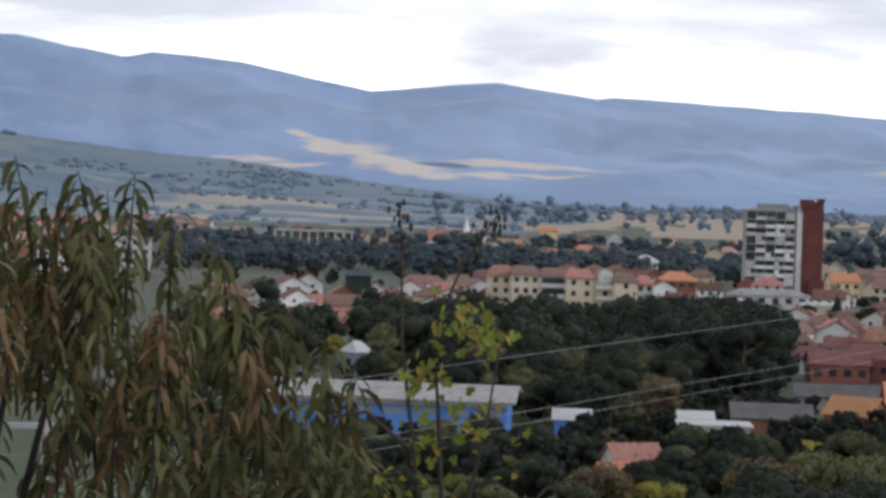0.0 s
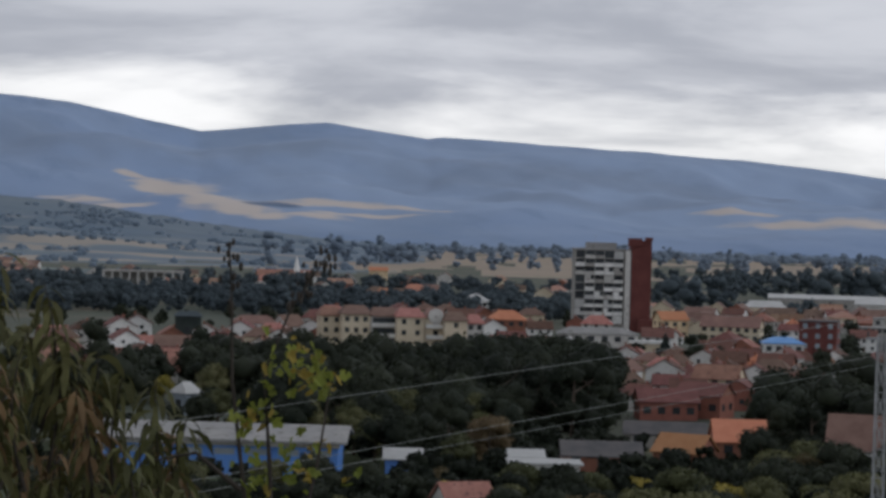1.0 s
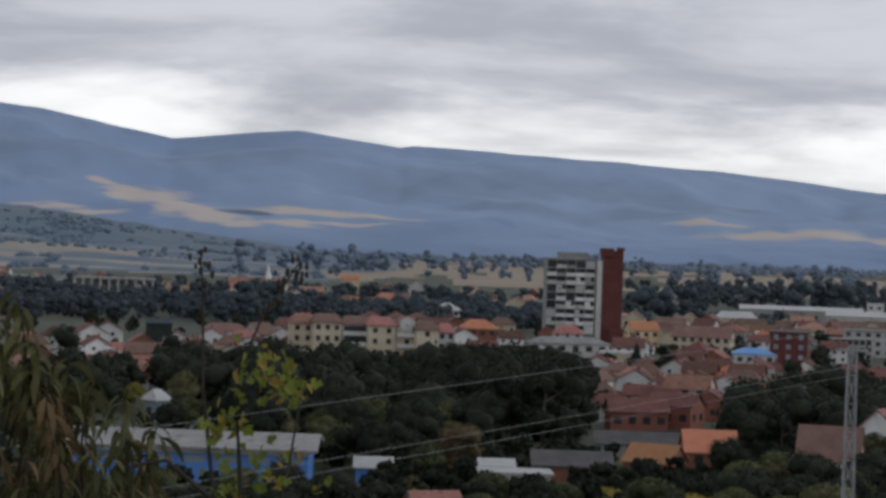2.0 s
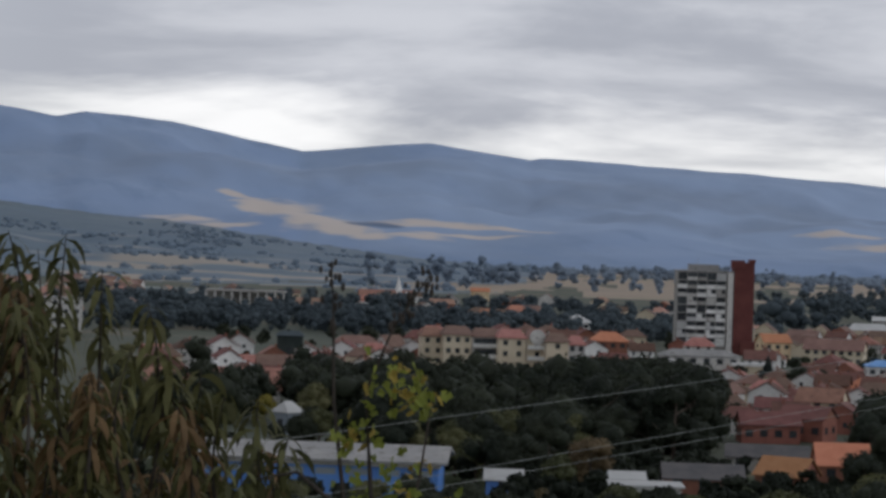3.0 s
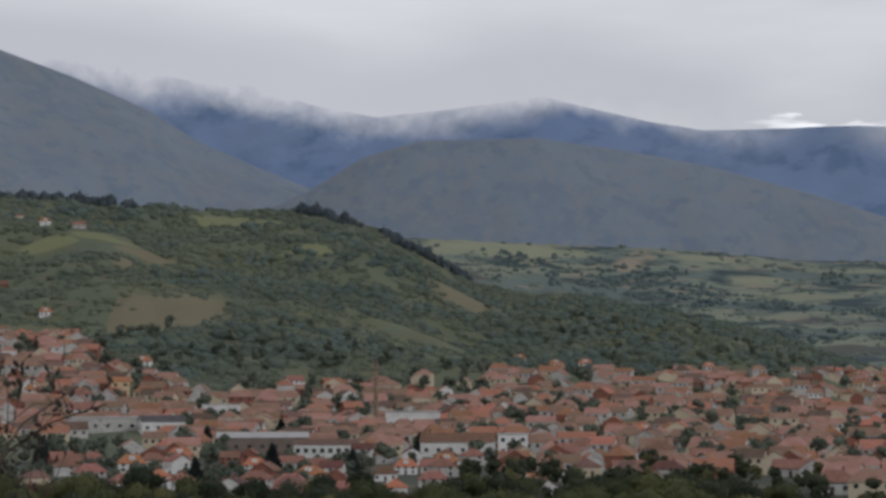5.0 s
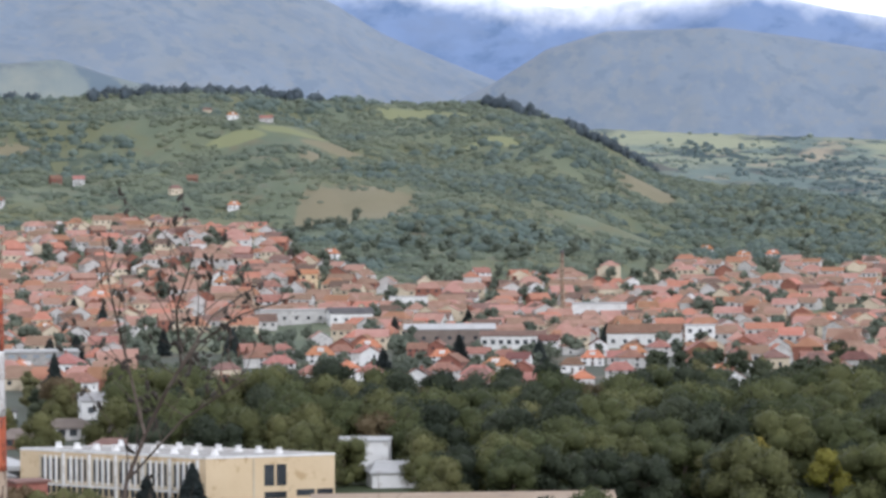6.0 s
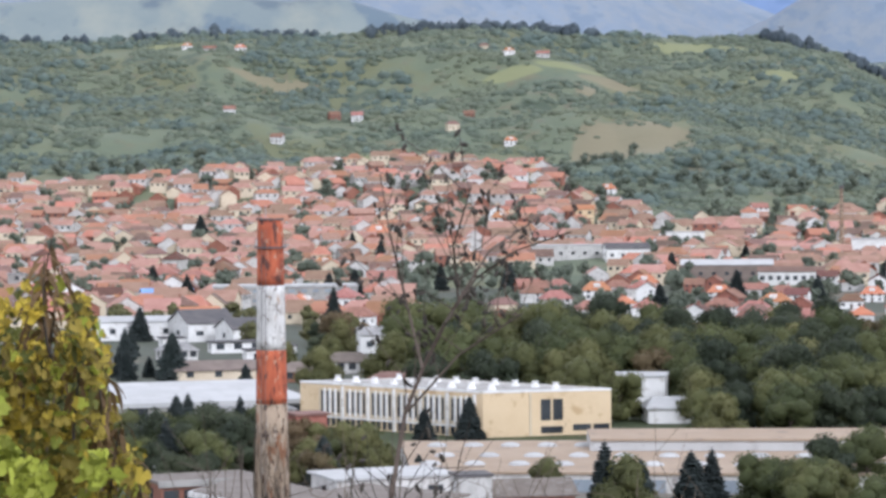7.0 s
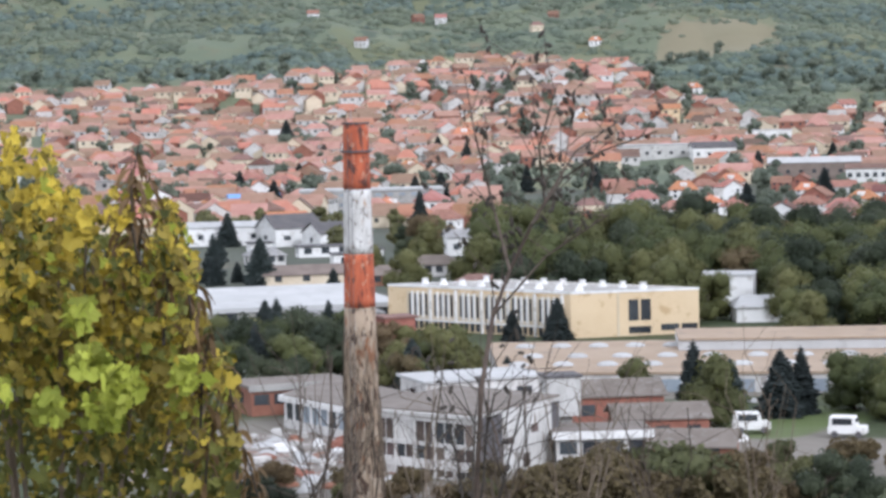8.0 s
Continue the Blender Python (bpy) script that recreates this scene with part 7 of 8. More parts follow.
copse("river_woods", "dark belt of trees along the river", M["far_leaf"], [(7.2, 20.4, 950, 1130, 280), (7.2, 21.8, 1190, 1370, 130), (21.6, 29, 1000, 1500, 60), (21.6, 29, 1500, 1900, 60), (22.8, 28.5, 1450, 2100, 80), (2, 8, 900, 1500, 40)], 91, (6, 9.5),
      singles=((20.3, 1150, 16), (22.2, 1180, 17), (22.9, 1220, 15), (25.4, 1400, 19), (26.3, 1420, 18), (25.9, 1440, 20), (24.9, 1420, 15), (24.4, 1450, 13)))
copse("roadside_trees", "dark trees along the edge of town", M["park_dark"], [(-25, 6, 640, 860, 230)], 87, (4, 8), leaves=16, gap=2.0, leaf=0.6, lumps=10)
copse("yard_trees", "dark trees between the dark red roofs", M["leaf"], [(8.3, 20.5, 590, 960, 60), (20.6, 28, 520, 1000, 70)], 88, (3, 5.5), leaves=16, gap=2.0, leaf=0.6, lumps=10)
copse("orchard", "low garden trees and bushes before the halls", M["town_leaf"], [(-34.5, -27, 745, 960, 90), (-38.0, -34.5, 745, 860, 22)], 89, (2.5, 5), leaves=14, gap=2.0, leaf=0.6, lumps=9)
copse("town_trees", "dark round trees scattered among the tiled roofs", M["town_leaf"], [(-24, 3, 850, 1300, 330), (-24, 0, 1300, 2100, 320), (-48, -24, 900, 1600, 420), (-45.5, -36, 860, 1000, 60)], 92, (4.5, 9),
      singles=((-19.5, 1150, 13), (-12.7, 1060, 13), (-18.4, 890, 11), (-13.8, 880, 10), (-11.6, 900, 10), (-12.4, 870, 11), (-4.8, 1300, 13), (-15.0, 900, 11), (-11.9, 880, 12), (-8.0, 1250, 10), (-5.6, 1240, 11)))
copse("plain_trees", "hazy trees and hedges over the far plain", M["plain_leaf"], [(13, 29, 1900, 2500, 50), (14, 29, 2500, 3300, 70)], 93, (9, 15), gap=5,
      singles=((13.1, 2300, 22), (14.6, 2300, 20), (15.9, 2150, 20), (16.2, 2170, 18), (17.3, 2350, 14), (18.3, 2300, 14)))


far_homes()


def above_town(az, r, z):
    return wild(az, r, z) & (np.degrees(np.arctan2(z - EYE.z, r)) > np.interp(az, *FOOT) + 0.05)


def hedged(az, r, z):
    """Growth in strips along the slope and down the folds, leaving small meadows between."""
    x, y = r * np.sin(np.radians(az)), r * np.cos(np.radians(az))
    u, v = x * 0.80 - y * 0.60, x * 0.60 + y * 0.80
    strips = rough(u / 95.0 + 3.0, v / 26.0, 3)
    fields = rough(x / 150.0 + 40, y / 150.0, 2)
    return above_town(az, r, z) & (strips + 0.22 * fields > -0.34)


def thicketed(az, r, z):
    """Taller woods in the hollows and along the foot of the slope."""
    x, y = r * np.sin(np.radians(az)), r * np.cos(np.radians(az))
    tail = np.interp(az, (-30, -25, -22, -12), (0.0, 0.12, 0.35, 0.35))
    return above_town(az, r, z) & (rough(x / 120.0 + 71, y / 90.0, 3) + 0.45 * rough(x / 30.0, y / 30.0, 2) + tail > 0.12)


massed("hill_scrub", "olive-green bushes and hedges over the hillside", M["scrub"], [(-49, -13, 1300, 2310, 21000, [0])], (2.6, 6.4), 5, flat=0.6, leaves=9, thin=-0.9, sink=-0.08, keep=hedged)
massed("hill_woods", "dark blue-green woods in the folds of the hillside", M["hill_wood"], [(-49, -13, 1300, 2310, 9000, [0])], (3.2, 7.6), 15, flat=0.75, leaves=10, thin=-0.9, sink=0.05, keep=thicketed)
massed("crest_pines", "dark pines along the crest of the hill", M["far_leaf"], [(-37.5, -32.2, 2270, 2310, 150, [0]), (-28.6, -24.8, 2270, 2310, 130, [0]), (-47, -38, 2275, 2310, 60, [0])], (3, 6), 6, flat=1.4, leaves=10, sink=0.4)
def terraced(az, r, z):
    """Hedges in long level strips."""
    return rough(az * 0.9 + 11, r / 34.0, 3) > 0.12


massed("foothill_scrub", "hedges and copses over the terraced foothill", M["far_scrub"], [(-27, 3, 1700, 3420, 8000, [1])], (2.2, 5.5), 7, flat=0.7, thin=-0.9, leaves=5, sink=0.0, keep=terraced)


def wooded(az, r, z):
    """Copses drawn out along the slope."""
    ok = rough(az * 0.55 + 31, r / 80.0, 2) + 0.4 * rough(az * 3.0, r / 25.0, 2) > 0.34
    for a, d, across, deep in COPSES:
        ok |= ((az - a) * np.pi / 180 * d / across) ** 2 + ((r - d) / deep) ** 2 < 1.0
    return ok


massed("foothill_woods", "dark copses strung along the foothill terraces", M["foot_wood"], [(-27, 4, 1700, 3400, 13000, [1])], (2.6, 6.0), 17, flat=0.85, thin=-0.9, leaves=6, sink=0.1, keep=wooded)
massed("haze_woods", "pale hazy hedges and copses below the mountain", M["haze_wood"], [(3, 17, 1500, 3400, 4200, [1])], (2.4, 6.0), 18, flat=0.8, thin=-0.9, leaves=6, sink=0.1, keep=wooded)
massed("far_woods", "line of woods coloured haze-blue at the mountain foot", M["plain_leaf"], [(5, 15, 1700, 3300, 260, [-1]), (4, 29, 2900, 3500, 900, [-1, 5]), (15, 29, 3250, 3460, 500, [-1, 5])], (3.5, 8), 8, flat=0.8)

# ---- plants close to the camera ----
M["peach_leaf"] = leafy("peach_leaves", (0.058, 0.066, 0.026), (0.135, 0.126, 0.046), spread=0.0, scale=1.2, vary=(0.6, 1.35))
M["peach_brown"] = leafy("bronzed_peach_leaves", (0.12, 0.078, 0.038), (0.19, 0.12, 0.055), spread=0.0, scale=1.2)
M["vine_yellow"] = leafy("golden_vine_leaves", (0.42, 0.315, 0.04), (0.56, 0.43, 0.06), spread=0.0, scale=3.0, vary=(0.5, 1.3), through=0.4)
M["vine_green"] = leafy("lime_vine_leaves", (0.26, 0.30, 0.04), (0.42, 0.44, 0.07), spread=0.0, scale=3.0, vary=(0.5, 1.35), through=0.4)
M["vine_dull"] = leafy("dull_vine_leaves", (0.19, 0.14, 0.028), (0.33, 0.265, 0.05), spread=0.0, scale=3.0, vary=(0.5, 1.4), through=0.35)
# dark leaf tone; also paints the shade deep inside the bush
M["vine_dark"] = leafy("shade_toned_vine_leaves", (0.075, 0.085, 0.022), (0.15, 0.15, 0.035), spread=0.0, scale=3.0, vary=(0.5, 1.4), through=0.35)


M["sprig_green"] = leafy("sapling_leaves", (0.13, 0.16, 0.025), (0.20, 0.22, 0.04), spread=0.0, scale=3.0, through=0.4)
M["sprig_yellow"] = leafy("amber_sapling_leaves", (0.20, 0.15, 0.03), (0.28, 0.21, 0.04), spread=0.0, scale=3.0, through=0.4)


def long_leaf(V, F, base, out, length, width, droop, rng):
    """A lance-shaped leaf that leaves its stem along out and hangs over."""
    out = Vector(out).normalized()
    side = out.cross(Vector((0, 0, 1)))
    side = side.normalized() if side.length > 1e-4 else Vector((1, 0, 0))
    side = (side + Vector(rng.standard_normal(3)) * 0.5).normalized()
    n, p, d = len(V), Vector(base), out.copy()
    for k, w in enumerate((0.12, 0.8, 1.0, 0.72, 0.0)):
        if w:
            V.append(p - side * width * w / 2)
            V.append(p + side * width * w / 2)
        else:
            V.append(p.copy())
        d = (d + Vector((0, 0, -droop))).normalized()
        p = p + d * length / 4
    F.extend([(n, n + 1, n + 3, n + 2), (n + 2, n + 3, n + 5, n + 4), (n + 4, n + 5, n + 7, n + 6), (n + 6, n + 7, n + 8)])


def shoot(bm, V, F, tip, foot, rng, leaves=24, size=0.12, bare=0.12):
    """A leafy shoot from foot up to tip."""
    tip, foot = Vector(tip), Vector(foot)
    bow = Vector(rng.standard_normal(3)) * (tip - foot).length * 0.06
    pts = [foot.lerp(tip, t) + bow * math.sin(math.pi * t) for t in np.linspace(0, 1, 6)]
    tube(bm, pts, [0.006, 0.0055, 0.005, 0.004, 0.003, 0.0015], 5)
    for k in range(leaves):
        t = bare + (1 - bare) * ((k + rng.random() * 0.7) / leaves) ** 0.8
        i = min(int(t * 5), 4)
        p = pts[i].lerp(pts[i + 1], t * 5 - i)
        a = k * 2.4 + rng.random() * 0.8
        long_leaf(V, F, p, (math.cos(a), math.sin(a), 0.95 - 0.6 * rng.random()), size * rng.uniform(0.7, 1.2), size * 0.19, rng.uniform(0.45, 1.1), rng)


def peach_tree():
    rng = np.random.default_rng(101)
    line = np.array(((-11.5, -4.0), (-10.3, -2.6), (-9, -2.3), (-7, -2.5), (-5.4, -1.8), (-4.3, -1.3), (-2.8, -1.5), (-1.6, -1.35), (-0.9, -1.0), (-0.25, 0.95), (0.8, 0.85), (1.4, -0.3),
                     (2.05, 0.25), (2.9, 0.32), (3.8, 0.2), (4.5, -0.5), (5.15, -0.1), (5.8, -0.5), (6.4, -0.12), (7.2, -0.87), (8.2, -1.55), (8.7, -2.6), (9.4, -3.0), (10.0, -3.4),
                     (10.7, -3.6), (11.4, -4.4), (12.2, -6.5)))
    base = spot(1.5, 8.6)
    t = thing("peach_tree", "peach tree with drooping dark bronze-green leaves", "tree", base)
    bm, V, F, VB, FB = bmesh.new(), [], [], [], []
    crest = [(a, e, 8.4 + 0.3 * rng.random()) for a, e in line if a > -4.5]
    for a, e, r in crest:
        tip = bearing(a, e, r) - base
        sv, sf, sb = [], [], bmesh.new()
        shoot(sb, sv, sf, tip, tip + Vector((rng.normal(0, 0.05), rng.normal(0, 0.06), -rng.uniform(0.42, 0.62))), rng, 28, 0.135, 0.25)
        stem = part("shoot", sb, M["darktwig"], t)
        part_mesh("foliage", mesh_from("foliage", sv, sf), M["peach_leaf"], stem, "hanging lance-shaped leaves")
    for _ in range(540):
        a = rng.uniform(-11.3, 12.0)
        e = np.interp(a, *line.T) - 0.55 - abs(rng.normal(0, 1.0)) * 2.6 - 0.5 * max(0, -a - 4.5)
        if e < -11 or (a > 3.5 and e > -5.5 and rough(a * 1.9 + 5, float(e) * 1.5, 2) < -0.2):
            continue
        tip = bearing(a, float(e), rng.uniform(8.0, 9.4)) - base
        foot = tip + Vector((rng.normal(0, 0.06), rng.normal(0, 0.08), -rng.uniform(0.28, 0.5)))
        shoot(bm, *((VB, FB) if rng.random() < 0.32 else (V, F)), tip, foot, rng, 26, 0.12)
    for k in range(14):
        a = -9.5 + k * 1.5 + rng.uniform(-0.4, 0.4)
        end = bearing(a, float(np.interp(a, *line.T)) - 2.6, rng.uniform(8.3, 9.1)) - base
        mid = Vector((end.x * 0.45, end.y * 0.45 + rng.normal(0, 0.1), end.z * 0.55))
        tube(bm, [(0, 0, 0.9), mid, end], [0.035, 0.02, 0.007], 6)
    tagged(part("branchwork", bm, M["darktwig"], t), kind="stuff")
    bm = bmesh.new()
    tube(bm, [(0, 0, -0.3), (0.03, 0, 0.4), (0, 0.02, 1.0)], [0.09, 0.07, 0.05], 10)
    part("trunk", bm, M["bark"], t)
    tagged(part_mesh("leaves", mesh_from("leaves", V, F), M["peach_leaf"], t, "drooping dark green lance-shaped leaves"), kind="stuff")
    tagged(part_mesh("bronzed_leaves", mesh_from("bronzed_leaves", VB, FB), M["peach_brown"], t, "bronzed drooping leaves"), kind="stuff")


def lobed_leaf(V, F, p, normal, up_dir, size, rng):
    """A five-lobed leaf, cupped along its midrib."""
    nrm = Vector(normal).normalized()
    u = (Vector(up_dir) - nrm * nrm.dot(Vector(up_dir))).normalized()
    s = nrm.cross(u) * rng.uniform(0.55, 1.0)
    n = len(V)
    V.append(Vector(p) - nrm * size * 0.06)
    for k in range(11):
        a = math.pi * (-0.86 + 1.72 * k / 10)
        rad = size * ((1.0, 0.72)[k % 2] if k not in (0, 10) else 0.55) * (1.15 if k == 5 else 1.0) * rng.uniform(0.85, 1.1)
        V.append(Vector(p) + u * math.cos(a) * rad * 0.55 + s * math.sin(a) * rad * 0.5 + nrm * size * 0.12 * abs(math.sin(a)) * rng.uniform(0.3, 1.2))
    F.extend([(n, n + k, n + k + 1) for k in range(1, 11)])


def vine_bush():
    rng = np.random.default_rng(202)
    line = np.array(((-49.5, -1.0), (-48.2, -0.9), (-47.2, -0.85), (-46.6, -1.15), (-46.0, -1.55), (-45.4, -1.75), (-44.8, -1.9), (-44.0, -2.2), (-43.6, -2.5), (-43.2, -3.4), (-42.9, -4.4), (-42.5, -5.6), (-42.1, -6.6), (-41.9, -8.0), (-42.2, -9.5)))
    base = spot(-46.3, 9.2)
    t = thing("vine_covered_bush", "bush overgrown with yellowing lobed vine leaves", "bush", base)
    kinds = {"vine_yellow": ([], []), "vine_green": ([], []), "vine_dull": ([], []), "vine_dark": ([], [])}
    sprigs = ((-45.6, -4.6, 0.32), (-45.4, -5.6, 0.35), (-44.7, -6.2, 0.4), (-45.2, -6.7, 0.45), (-46.3, -6.6, 0.35), (-43.2, -6.0, 0.35), (-47.3, -6.2, 0.3))
    for _ in range(22000):
        a = rng.uniform(-50.5, -41.8)
        top = np.interp(a, *line.T)
        ragged = 1.1 * float(rough(a * 2.6, 3.1, 3)) + 0.32 * rng.normal(0, 1)
        e = top + ragged - abs(rng.normal(0, 1)) * 3.8 - 0.1
        deep = e < top - 0.9 and rng.random() < 0.3
        gap = rough(a * 2.4, float(e) * 2.4, 3) < (-0.16 if e > top - 2.5 else -0.55) + 0.2 * rng.random()
        if e < -12.0 or (gap and not deep) or (a > -43.0 and rng.random() < 0.35):
            continue
        r = (10.4 if deep else 8.5) + rng.random() * (0.8 if deep else 1.7) + 0.05 * (top - e)
        shade = rough(a * 1.3, e * 1.3, 2) + 0.4 * rng.normal(0, 1)
        near = min(math.hypot(a - x, e - y) / w for x, y, w in sprigs)
        size = rng.uniform(0.032, 0.062) if rng.random() < 0.9 else rng.uniform(0.062, 0.09)
        if near < 1.0 and not deep and rng.random() < 0.42:
            k, r, size = "vine_green", 8.3 + 0.5 * rng.random(), rng.uniform(0.05, 0.09)
        # deep leaves take the dark tone as painted shade; low ones take it too
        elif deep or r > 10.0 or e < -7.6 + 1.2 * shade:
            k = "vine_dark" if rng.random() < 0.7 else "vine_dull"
        elif a < -44.4 and e > top - 1.7 + 0.7 * shade and rng.random() < 0.6:
            k = "vine_yellow"
        else:
            k = ("vine_dull", "vine_dark", "vine_yellow", "vine_green")[int(rng.choice(4, p=(0.52, 0.18, 0.2, 0.10)))]
        p = bearing(a, float(e), r) - base
        toward = Vector((-p.x - base.x, -p.y - base.y, 4.5)).normalized() + Vector(rng.standard_normal(3)) * 0.95
        lobed_leaf(*kinds[k], p, toward, Vector((rng.normal(0, 0.6), rng.normal(0, 0.4), -1)), size, rng)
    for k, lab in (("vine_yellow", "golden lobed leaves"), ("vine_green", "lime-green lobed leaves"), ("vine_dull", "dull ochre and olive leaves"), ("vine_dark", "dark green leaves, shade of the depth put into the colour")):
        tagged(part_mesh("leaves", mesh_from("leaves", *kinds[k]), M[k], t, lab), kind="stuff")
    for k in range(16):
        bm = bmesh.new()
        a = rng.uniform(-49, -42.4)
        e = np.interp(a, *line.T) - rng.uniform(0.4, 3)
        end = bearing(a, float(e), 9.3) - base
        tube(bm, [(rng.normal(0, 0.2), rng.normal(0, 0.2), -0.2), (end.x * 0.5, end.y * 0.5, end.z * 0.6), end], [0.016, 0.011, 0.004], 6)
        part("stem", bm, M["twig"], t)
    for a, e in ((-44.15, -0.85), (-44.35, -1.3), (-43.95, -1.5), (-44.5, -2.0), (-43.6, -2.6), (-43.0, -4.0), (-42.7, -5.0), (-42.45, -5.8), (-42.6, -6.6), (-42.2, -7.2), (-43.3, -3.2), (-41.9, -8.0)):
        tip = bearing(a, e, 8.9) - base
        bm, V, F = bmesh.new(), [], []
        shoot(bm, V, F, tip, tip + Vector((rng.normal(0, 0.05), rng.normal(0, 0.05), -0.42)), rng, 22, 0.11)
        stem = part("shoot", bm, M["darktwig"], t)
        part_mesh("foliage", mesh_from("foliage", V, F), M["peach_brown"], stem, "narrow bronzed hanging leaves")


def yellow_sprig():
    """Bare-tipped stems with a few lime leaves between the peach tree and the town."""
    rng = np.random.default_rng(303)
    base = spot(13.0, 8.2)
    t = thing("sapling", "thin half-bare sapling with lime-yellow leaves", "sapling", base)
    stems = [((13.6, -11.0), (12.75, -6.6), (12.35, -3.6), (12.3, -2.0), (12.22, -0.7)), ((13.6, -11.0), (13.2, -5.2), (13.05, -3.4), (13.6, -2.0), (14.4, -0.75)),
             ((13.6, -11.0), (13.9, -7.2), (14.3, -5.2), (14.5, -3.7)), ((13.6, -11.0), (12.0, -8.2), (11.2, -6.2)), ((13.6, -11), (14.6, -8.0), (15.6, -6.8), (16.4, -6.4)), ((12.6, -6.0), (11.6, -5.2), (10.6, -5.4))]
    pods = bmesh.new()
    for k, st in enumerate(stems):
        bm = bmesh.new()
        pts = [bearing(a, e, 8.2) - base for a, e in st]
        tube(bm, pts, list(np.linspace(0.010, 0.0025, len(pts))), 6)
        part("stem", bm, M["darktwig"], t)
        if k < 2:
            for q in range((22, 40)[k]):
                s = rng.random() ** 1.6
                i = len(pts) - 2
                p = pts[-1].lerp(pts[i], min(s * 1.3, 1)) + Vector(rng.standard_normal(3)) * 0.013 * (1.6 - s)
                bmesh.ops.create_icosphere(pods, subdivisions=1, radius=rng.uniform(0.004, 0.009), matrix=Matrix.Translation(p) @ Matrix.Diagonal((1, 1, 2.0, 1)))
    tagged(part("seed_cluster", pods, M["darktwig"], t, "dark dry seed heads"), kind="stuff")
    for name, mat_name, n, lab in (("leaves", "sprig_green", 120, "lime-green leaves"), ("yellow_leaves", "sprig_yellow", 50, "amber leaves")):
        V, F = [], []
        for _ in range(n):
            c = ((13.55, -3.35, 0.5), (14.35, -3.5, 0.35), (13.0, -4.4, 0.4), (12.9, -5.8, 0.4), (14.0, -5.3, 0.5), (13.2, -6.8, 0.5), (12.4, -6.9, 0.4), (15.2, -6.2, 0.4), (13.7, -2.9, 0.35))[int(rng.choice(9, p=(0.22, 0.2, 0.14, 0.08, 0.1, 0.08, 0.06, 0.04, 0.08)))]
            p = bearing(c[0] + rng.normal(0, c[2] * 0.75), c[1] + rng.normal(0, c[2] * 0.7), 8.2 + rng.normal(0, 0.08)) - base
            lobed_leaf(V, F, p, Vector(rng.standard_normal(3)) + Vector((-0.2, -0.8, 0.5)), Vector((rng.normal(0, 0.7), 0, -1)), rng.uniform(0.03, 0.062), rng)
        tagged(part_mesh(name, mesh_from(name, V, F), M[mat_name], t, lab), kind="stuff")


def bare_shrub(name, label, foot, stems, seed, spray=0, pods=0, material="twig", r=8.0, thick=0.012):
    """Leafless stems, each with its fine side twigs; pods: dark dry pods among them."""
    rng = np.random.default_rng(seed)
    base = spot(foot, r)
    t = thing(name, label, "shrub", base)
    pod = bmesh.new()
    for n, st in enumerate(stems):
        bm, twigs = bmesh.new(), []
        girth = thick if n == 0 or st[0][1] < -9 else thick * 0.5
        pts = [bearing(a, e, r + 0.1 * rng.standard_normal()) - base for a, e in st]
        tube(bm, ([Vector((pts[0].x * 0.3, pts[0].y * 0.3, -0.1))] if st[0][1] < -9 else []) + pts, ([girth * 1.2] if st[0][1] < -9 else []) + list(np.linspace(girth, min(0.0025, girth * 0.6), len(pts))), 6)
        for _ in range(spray):
            i = int(rng.integers(0, len(pts) - 1))
            p = pts[i].lerp(pts[i + 1], rng.random())
            d = Vector((rng.normal(0, 0.5), rng.normal(0, 0.4), rng.uniform(0.3, 1.0))).normalized()
            l = rng.uniform(0.12, 0.42)
            q = p + d * l * 0.5 + Vector(rng.standard_normal(3)) * 0.02
            e = p + d * l + Vector(rng.standard_normal(3)) * 0.04
            twigs.append((p, q, e))
            for _ in range(pods):
                c = q.lerp(e, rng.random()) + Vector(rng.standard_normal(3)) * 0.012
                bmesh.ops.create_icosphere(pod, subdivisions=1, radius=rng.uniform(0.006, 0.012), matrix=Matrix.Translation(c) @ Matrix.Rotation(rng.random() * 3, 4, "X") @ Matrix.Diagonal((0.7, 0.7, 1.8, 1)))
        stem = part("stem", bm, M[material], t)
        for twig in twigs:
            bm = bmesh.new()
            tube(bm, twig, [0.002, 0.0015, 0.0008], 4)
            part("twig", bm, M[material], stem)
    if len(pod.verts):
        tagged(part("pods", pod, M["darktwig"], t, "small dark dry pods"), kind="stuff")
    else:
        pod.free()


peach_tree()
vine_bush()
yellow_sprig()
bare_shrub("bare_sapling", "tall leafless sapling with dark dry pods", -37.0,
           [((-37.0, -9.6), (-36.8, -6.6), (-36.5, -4.9), (-36.1, -3.9), (-35.6, -2.9), (-35.3, -2.4), (-34.6, -1.3), (-33.4, -0.5)), ((-36.1, -3.9), (-36.5, -2.2), (-36.8, -0.9), (-37.0, 0.4)),
            ((-35.6, -2.9), (-34.9, -1.9), (-34.0, -1.3), (-32.8, -0.9)), ((-36.5, -4.9), (-35.3, -3.6), (-33.9, -2.7)), ((-35.3, -2.4), (-35.4, -1.2), (-35.0, 0.1))], 404, spray=9, pods=4, thick=0.0095, material="bark")
